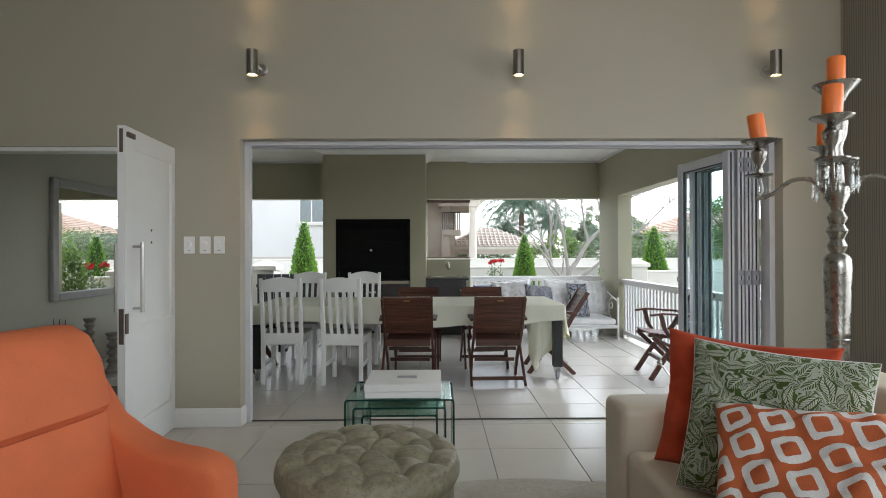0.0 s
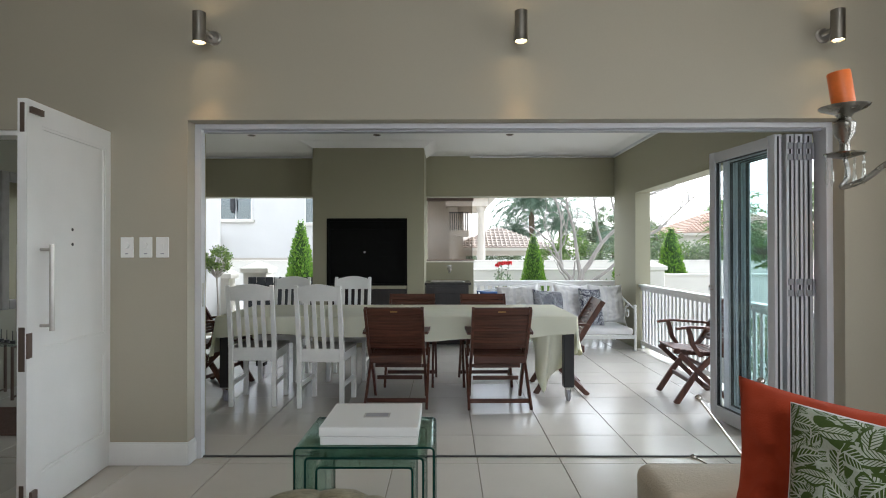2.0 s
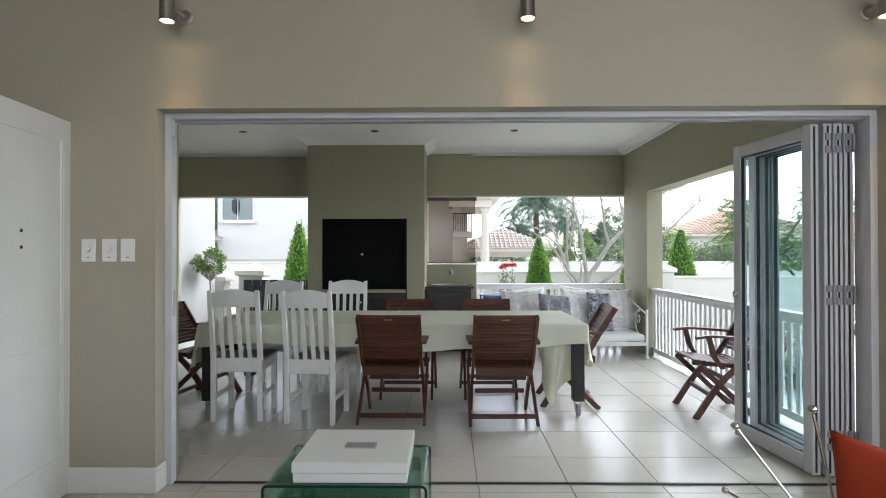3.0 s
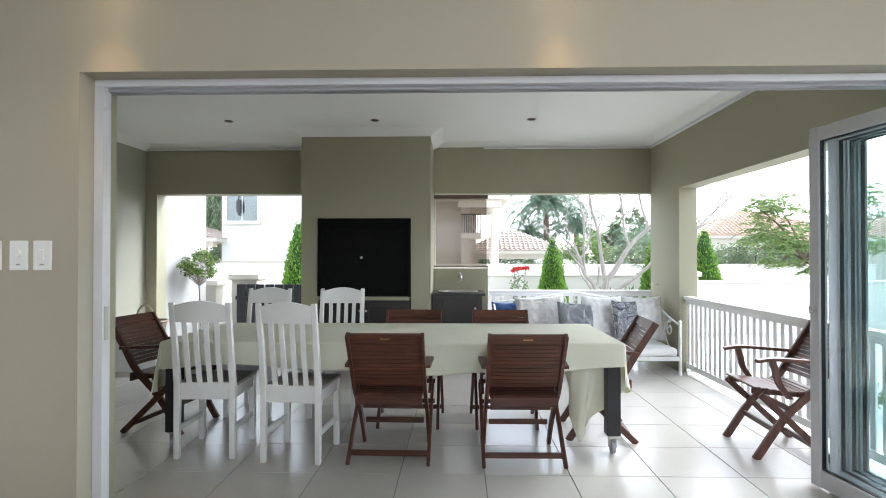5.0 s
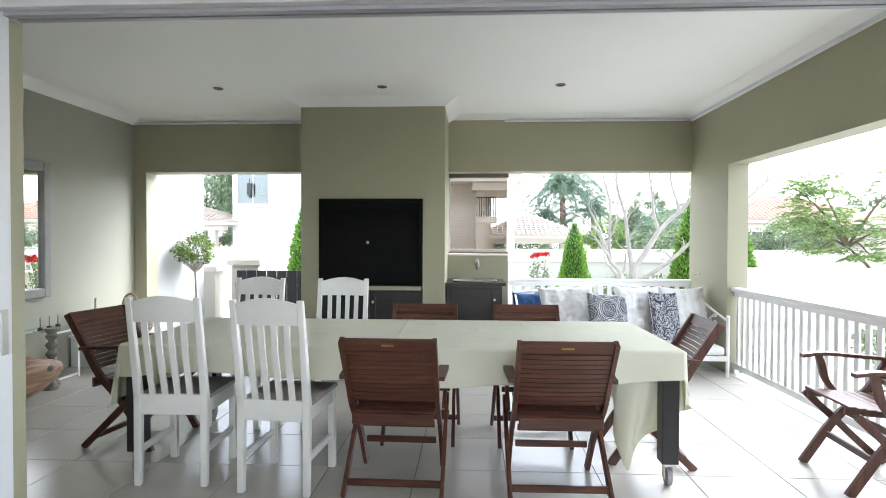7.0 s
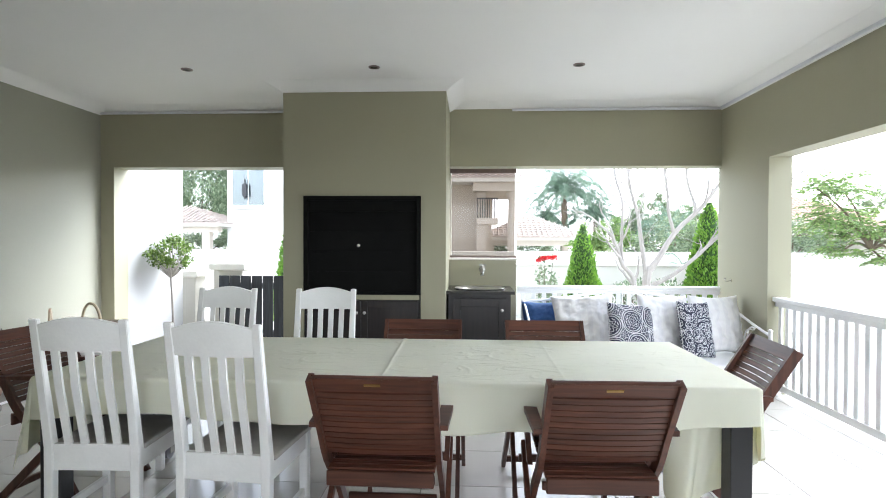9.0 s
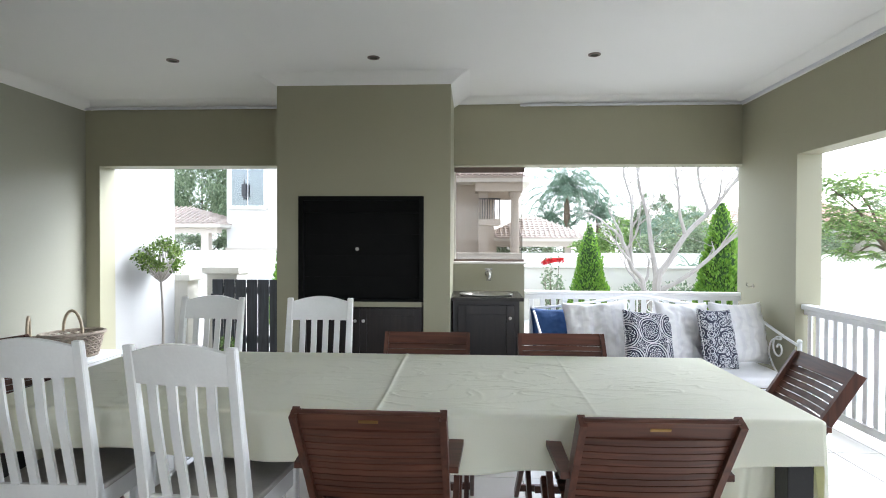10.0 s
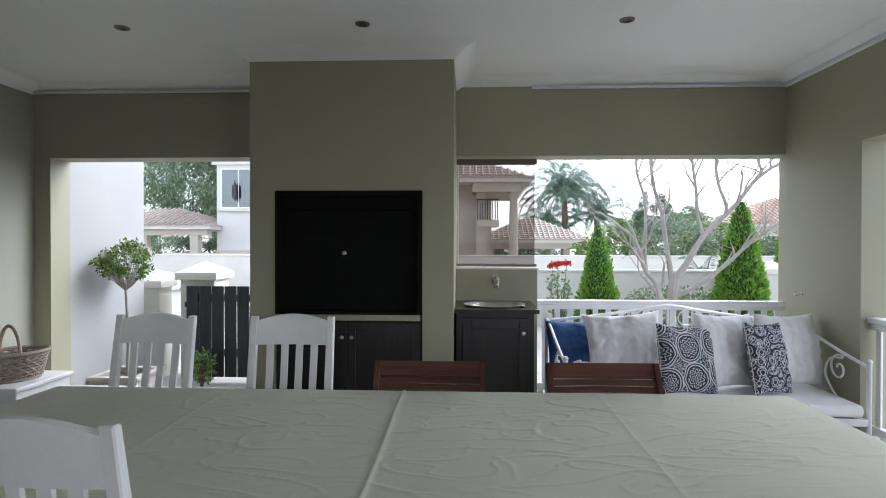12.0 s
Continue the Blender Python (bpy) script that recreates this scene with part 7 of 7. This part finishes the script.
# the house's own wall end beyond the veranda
structure("wall_wing", boxes((-4.3, -3.72, 11.25, 12.5, G, 3.6)), M_SHADEPLASTER, "smooth cream end wall beside the veranda, painted grey for shade", "wall")


# gate pillars, gate, garden walls
def pillar(x, y, w, h, label="square cream plastered gate pillar with a pyramid cap"):
    p = thing("gate_pillar", label, "pillar", pose(x, y, G), "garden wall pillars")
    part("shaft", box(B(), -w / 2, w / 2, -w / 2, w / 2, 0, h, 0.008, 1), M_CREAM, p)
    c = w / 2 + 0.05
    part("collar", box(B(), -c, c, -c, c, h, h + 0.09, 0.006, 1), M_CREAM, p)
    bm = B()
    vs = [bm.verts.new((sx * (c - 0.01), sy * (c - 0.01), h + 0.09)) for sx, sy in ((-1, -1), (1, -1), (1, 1), (-1, 1))]
    tp = [bm.verts.new((sx * 0.02, sy * 0.02, h + 0.21)) for sx, sy in ((-1, -1), (1, -1), (1, 1), (-1, 1))]
    for k in range(4):
        bm.faces.new((vs[k], vs[(k + 1) % 4], tp[(k + 1) % 4], tp[k]))
    bm.faces.new(tp), bm.faces.new(list(reversed(vs)))
    part("cap", bm, M_CREAM, p)
    return p


pillar(-3.78, 12.82, 0.30, 1.12)
pillar(-3.18, 12.92, 0.42, 1.22)
pillar(-1.75, 12.92, 0.42, 1.12)
pillar(5.05, 15.4, 0.40, 1.18)
pillar(12.0, 14.0, 0.40, 1.18)
gate = thing("garden_gate", "blue-black boarded garden gate, closed", "gate")
for k in range(8):
    x = -3.26 + 0.155 * k
    part("board", box(B(), x, x + 0.143, 12.60, 12.625, G + 0.06, 0.85, 0.004, 1), M_SLATE, gate)
for z in (0.0, 0.66):
    part("ledge", box(B(), -3.26, -2.03, 12.626, 12.66, z, z + 0.09, 0.003, 1), M_SLATE, gate)
part("hinge", box(B(), -3.275, -3.24, 12.59, 12.60, 0.60, 0.66), M_BLACKLEG, gate)


def garden_wall(name, x0, x1, y0, y1, z1, label):
    w = thing(name, label, "garden wall", kind="structure")
    part("wall", box(B(), x0, x1, y0, y1, G, z1), M_CREAM, w)
    part("coping", box(B(), x0 - 0.02, x1 + 0.02, y0 - 0.04, y1 + 0.04, z1 + 0.001, z1 + 0.05, 0.008, 1), M_CREAM, w)


garden_wall("garden_wall_north", -2.0, 5.2, 17.3, 17.5, 0.80, "low cream plastered garden wall")
garden_wall("garden_wall_side", 5.0, 5.2, 15.6, 17.26, 0.80, "low cream plastered garden wall")
garden_wall("garden_wall_east", 5.2, 22.0, 15.4, 15.6, 0.74, "low cream plastered garden wall")
garden_wall("garden_wall_road", -24.0, 16.0, 25.0, 25.2, 0.92, "far cream plastered garden wall")
garden_wall("garden_wall_gate", -1.55, -0.2, 12.86, 13.0, 0.75, "low cream plastered garden wall")


# ---- neighbouring houses ----
def hip_roof(parent, x0, x1, y0, y1, z, rise, material, over=0.5, courses=12, name="roof"):
    """A hipped roof laid in stepped courses, each with its own lower edge."""
    x0, x1, y0, y1 = x0 - over, x1 + over, y0 - over, y1 + over
    half = min(x1 - x0, y1 - y0) / 2
    r = part(name, box(B(), x0 + 0.05, x1 - 0.05, y0 + 0.05, y1 - 0.05, z - 0.16, z), M_CREAM, parent)
    for k in range(courses):
        bm = B()
        f0, f1 = k / courses, (k + 1.12) / courses
        f1 = min(f1, 0.999)
        a, b = half * f0, half * f1
        za, zb = z + rise * f0 + 0.05, z + rise * f1
        lo = [bm.verts.new(v) for v in ((x0 + a, y0 + a, za), (x1 - a, y0 + a, za), (x1 - a, y1 - a, za), (x0 + a, y1 - a, za))]
        hi = [bm.verts.new(v) for v in ((x0 + b, y0 + b, zb), (x1 - b, y0 + b, zb), (x1 - b, y1 - b, zb), (x0 + b, y1 - b, zb))]
        un = [bm.verts.new((v.co.x, v.co.y, v.co.z - 0.06)) for v in lo]
        for q in range(4):
            w = (q + 1) % 4
            bm.faces.new((lo[q], lo[w], hi[w], hi[q]))
            bm.faces.new((un[q], un[w], lo[w], lo[q]))
        part("tile_course", bm, material, r)
    # round tiles in rows down the front slope
    bm = B()
    n = int((x1 - x0) / 0.26)
    for k in range(n):
        x = x0 + (k + 0.5) * (x1 - x0) / n
        reach = min(x - x0, x1 - x, half)
        f = reach / half
        if f > 0.05:
            tube(bm, [(x, y0, z + 0.07), (x, y0 + reach, z + rise * f + 0.05)], 0.045, 6, False)
    tagged(part("roof_tile", bm, material, r), kind="stuff")
    return r


def house_window(parent, x0, x1, y, z0, z1, bars=1):
    # flat grey sheet on the wall, painted to pass for a dim room
    w = part("window", boxes((x0, x1, y - 0.02, y - 0.01, z0, z1)), M_DARK, parent)
    fr = B()
    for r in ((x0 - 0.06, x0, y - 0.08, y - 0.005, z0 - 0.06, z1 + 0.06), (x1, x1 + 0.06, y - 0.08, y - 0.005, z0 - 0.06, z1 + 0.06), (x0, x1, y - 0.08, y - 0.005, z1, z1 + 0.06), (x0, x1, y - 0.08, y - 0.005, z0 - 0.06, z0)):
        box(fr, *r)
    for k in range(bars):
        xm = x0 + (x1 - x0) * (k + 1) / (bars + 1)
        box(fr, xm - 0.025, xm + 0.025, y - 0.07, y - 0.025, z0, z1)
    part("frame", fr, M_WHITE, w)
    part("pane", boxes((x0, x1, y - 0.05, y - 0.045, z0, z1)), M_WINDOW, w)
    part("sill", box(B(), x0 - 0.2, x1 + 0.2, y - 0.22, y - 0.005, z0 - 0.2, z0 - 0.065), M_CREAM, w)


hA = thing("neighbour_house", "tall cream plastered neighbouring house", "house")
part("wall", boxes((-12.7, -1.5, 34.0, 44.0, G, 7.2)), M_WHITEHOUSE, hA)
part("plinth", boxes((-12.75, -1.45, 33.93, 34.0, G, 1.0)), M_HOUSE, hA)
house_window(hA, -12.4, -10.7, 34.0, 3.2, 5.1, 1)
house_window(hA, -7.6, -6.3, 34.0, 3.0, 4.6, 1)
part("string_course", box(B(), -12.9, -1.3, 33.85, 34.0, 5.35, 5.75), M_CREAM, hA)
hip_roof(hA, -12.7, -1.5, 34.0, 44.0, 7.2, 2.4, M_ROOF)
lamp_ = part("wall_lantern", boxes((-11.68, -11.62, 33.72, 33.78, 4.3, 4.55), (-11.76, -11.54, 33.64, 33.86, 3.65, 4.3), (-11.70, -11.60, 33.70, 33.80, 3.5, 3.65)), M_BLACKLEG, hA)

carport = thing("carport", "low clay-tiled carport with square posts", "carport")
for x in (-18.6, -16.0, -13.4):
    part("post", box(B(), x - 0.2, x + 0.2, 33.0, 33.4, G, 1.75), M_HOUSE, carport)
part("beam", box(B(), -19.0, -12.72, 32.95, 33.45, 1.75, 2.05), M_HOUSE, carport)
hip_roof(carport, -18.8, -12.8, 33.0, 38.0, 2.2, 1.0, M_ROOF, 0.4)
structure("boundary_wall", boxes((-19.5, -13.4, 29.0, 29.2, G, 1.2), (-12.6, -5.0, 29.0, 29.2, G, 0.95)), M_HOUSE, "tan plastered boundary wall across the road", "wall")

hB = thing("column_house", "tan two-storey house with columns and a balcony", "house")
part("wall", boxes((-3.4, 0.45, 29.4, 36.0, G, 3.9)), M_HOUSE, hB)
part("rear_wall", boxes((0.45, 1.25, 33.0, 36.0, G, 3.9)), M_HOUSE, hB)
part("lintel", box(B(), 0.3, 2.25, 28.25, 33.0, 3.42, 3.9), M_HOUSE, hB)
part("column", lathe(B(), [(0.24, G), (0.24, 0.7), (0.19, 0.8), (0.18, 2.0), (0.155, 3.12), (0.20, 3.2), (0.25, 3.3), (0.25, 3.42)], 18, (1.95, 28.6, 0)), M_HOUSE, hB, "", True)
part("pier", box(B(), 0.45, 0.85, 28.6, 29.4, G, 3.42), M_HOUSE, hB)
bal = part("balcony", box(B(), 0.45, 1.35, 28.3, 30.0, 2.05, 2.3), M_HOUSE, hB)
for k in range(9):
    part("baluster", tube(B(), curve_pts([(0.5 + 0.1 * k, 28.35, 2.3), (0.5 + 0.1 * k, 28.27, 2.5), (0.5 + 0.1 * k, 28.35, 2.8), (0.5 + 0.1 * k, 28.35, 3.1)], 3), 0.018, 6), M_BLACKLEG, bal)
part("handrail", box(B(), 0.45, 1.35, 28.32, 28.38, 3.1, 3.15), M_BLACKLEG, bal)
hip_roof(hB, -3.4, 2.2, 28.4, 36.0, 3.95, 1.5, M_ROOF, 0.45)

gaz = thing("gazebo", "open clay-tiled garden pavilion on square posts", "gazebo")
for x in (1.3, 6.0):
    for y in (35.4, 39.6):
        part("post", box(B(), x - 0.18, x + 0.18, y - 0.18, y + 0.18, G, 1.1), M_HOUSE, gaz)
part("beam", box(B(), 0.9, 6.35, 35.1, 35.6, 1.1, 1.42), M_HOUSE, gaz)
hip_roof(gaz, 0.9, 6.2, 35.2, 40.0, 1.55, 1.25, M_ROOF, 0.4)

for nm, x0, x1, y0, z, rise, mw, mr in (("orange-roofed cream house behind the garden", 15.5, 24.0, 38.0, 2.5, 1.7, M_CREAM, M_ROOFRED), ("pink plastered house beyond the side garden", 17.0, 25.0, 27.0, 2.0, 1.1, M_HOUSE, M_ROOFRED),
                                      ("tan house with a clay-tiled roof beyond the garden", 26.5, 36.0, 26.0, 3.0, 1.6, M_HOUSE, M_ROOF)):
    h = thing("distant_house", nm, "house")
    part("wall", boxes((x0, x1, y0, y0 + 7, G, z)), mw, h)
    house_window(h, x0 + 1.2, x0 + 2.4, y0, 0.7, 1.8)
    house_window(h, x0 + 4.5, x0 + 5.7, y0, 0.7, 1.8)
    hip_roof(h, x0, x1, y0, y0 + 7, z, rise, mr)

# parked white car beyond the gate
car = thing("parked_car", "white parked hatchback beyond the gate", "car", pose(-10.7, 22.0, G, 0, 0, 186))
def loft(rows, material, name, parent, label=""):
    bm = B()
    rings = [[bm.verts.new(v) for v in r] for r in rows]
    for r0, r1 in zip(rings, rings[1:]):
        for k in range(len(r0)):
            bm.faces.new((r0[k], r0[(k + 1) % len(r0)], r1[(k + 1) % len(r0)], r1[k]))
    bm.faces.new(list(reversed(rings[0]))), bm.faces.new(rings[-1])
    bmesh.ops.recalc_face_normals(bm, faces=bm.faces)
    bmesh.ops.bevel(bm, geom=bm.edges[:], offset=0.04, segments=2, affect="EDGES")
    return part(name, bm, material, parent, label, True)


M_CARPAINT = paint("white_car_paint", (0.78, 0.78, 0.78), 0.15, 0.02, 3, 0.0, coat=0.6)
loft([[(-2.0, -0.8, 0.25), (-2.0, 0.8, 0.25), (-2.0, 0.75, 0.7), (-2.0, -0.75, 0.7)], [(-1.0, -0.85, 0.2), (-1.0, 0.85, 0.2), (-1.0, 0.82, 0.92), (-1.0, -0.82, 0.92)],
      [(1.2, -0.85, 0.2), (1.2, 0.85, 0.2), (1.2, 0.82, 0.95), (1.2, -0.82, 0.95)], [(1.95, -0.8, 0.28), (1.95, 0.8, 0.28), (1.95, 0.75, 0.9), (1.95, -0.75, 0.9)]], M_CARPAINT, "body", car)
cabn = loft([[(-0.95, -0.75, 0.9), (-0.95, 0.75, 0.9), (-0.9, 0.74, 0.95), (-0.9, -0.74, 0.95)], [(-0.2, -0.75, 0.9), (-0.2, 0.75, 0.9), (-0.2, 0.6, 1.42), (-0.2, -0.6, 1.42)],
             [(1.1, -0.75, 0.9), (1.1, 0.75, 0.9), (1.1, 0.6, 1.45), (1.1, -0.6, 1.45)], [(1.85, -0.72, 0.9), (1.85, 0.72, 0.9), (1.75, 0.68, 1.0), (1.75, -0.68, 1.0)]], M_CARPAINT, "cabin", car)
for s in (-1, 1):
    part("window", boxes((-0.1, 1.05, s * 0.70 - 0.02, s * 0.70 + 0.02, 1.0, 1.34)), M_BLACK, cabn, "dark side window")
    for x in (-1.25, 1.25):
        wh = part("wheel", tube(B(), [(x, s * 0.68, 0.3), (x, s * 0.86, 0.3)], 0.3, 24), M_BLACKLEG, car)
        part("rim", tube(B(), [(x, s * 0.85, 0.3), (x, s * 0.875, 0.3)], 0.19, 18), M_STEEL, wh)

# ---- floor tiles, each one a piece ----
T, J = 0.515, 0.005
bm = B()
box(bm, -(T - J) / 2, (T - J) / 2, -(T - J) / 2, (T - J) / 2, -0.008, 0.0, 0.0015, 1)
tile_mesh = bpy.data.meshes.new("tile")
bm.to_mesh(tile_mesh)
bm.free()
tile_mesh.materials.append(M_TILE)


def lay(parent, x0, x1, y0, y1, ox, oy):
    """Tiles of a rectangle on the grid through ox, oy; cut ones at the edges."""
    cut = {}
    i0, i1 = math.floor((x0 - ox) / T), math.ceil((x1 - ox) / T)
    j0, j1 = math.floor((y0 - oy) / T), math.ceil((y1 - oy) / T)
    for i in range(i0, i1):
        for j in range(j0, j1):
            ax, bx = max(x0, ox + i * T), min(x1, ox + (i + 1) * T)
            ay, by = max(y0, oy + j * T), min(y1, oy + (j + 1) * T)
            w, h = bx - ax, by - ay
            if w < 0.03 or h < 0.03:
                continue
            if w > T - 0.001 and h > T - 0.001:
                me = tile_mesh
            else:
                key = (round(w, 3), round(h, 3))
                if key not in cut:
                    q = box(B(), -(w - J) / 2, (w - J) / 2, -(h - J) / 2, (h - J) / 2, -0.008, 0.0, 0.0015, 1)
                    cut[key] = bpy.data.meshes.new("tile")
                    q.to_mesh(cut[key])
                    q.free()
                    cut[key].materials.append(M_TILE)
                me = cut[key]
            ob = new("tile", me)
            ob.location = ((ax + bx) / 2, (ay + by) / 2, 0)
            ob.parent = parent


floor_v = thing("floor_veranda", "pale glazed square tiles of the veranda floor", "floor", kind="structure")
lay(floor_v, -3.85, 2.85, 6.105, 11.0, 0.494, 6.52)
lay(floor_v, 2.85, 3.05, 6.4, 10.07, 0.494, 6.52)
lay(floor_v, -3.70, -1.51, 11.0, 11.25, 0.494, 6.52)
floor_l = thing("floor_living", "pale glazed square tiles of the living room floor", "floor", kind="structure")
lay(floor_l, -4.6, 3.16, 3.0, 6.09, 0.50, 5.99)
# the part of the floor that stays out of sight
bm = B()
for i in range(15):
    for j in range(9):
        x, y = -4.34 + i * T, -1.24 + j * T
        if y < 2.8:
            box(bm, x - 0.255, x + 0.255, y - 0.255, y + 0.255, -0.008, 0.0)
tagged(part("rear_tiles", bm, M_TILE, floor_l), kind="stuff")
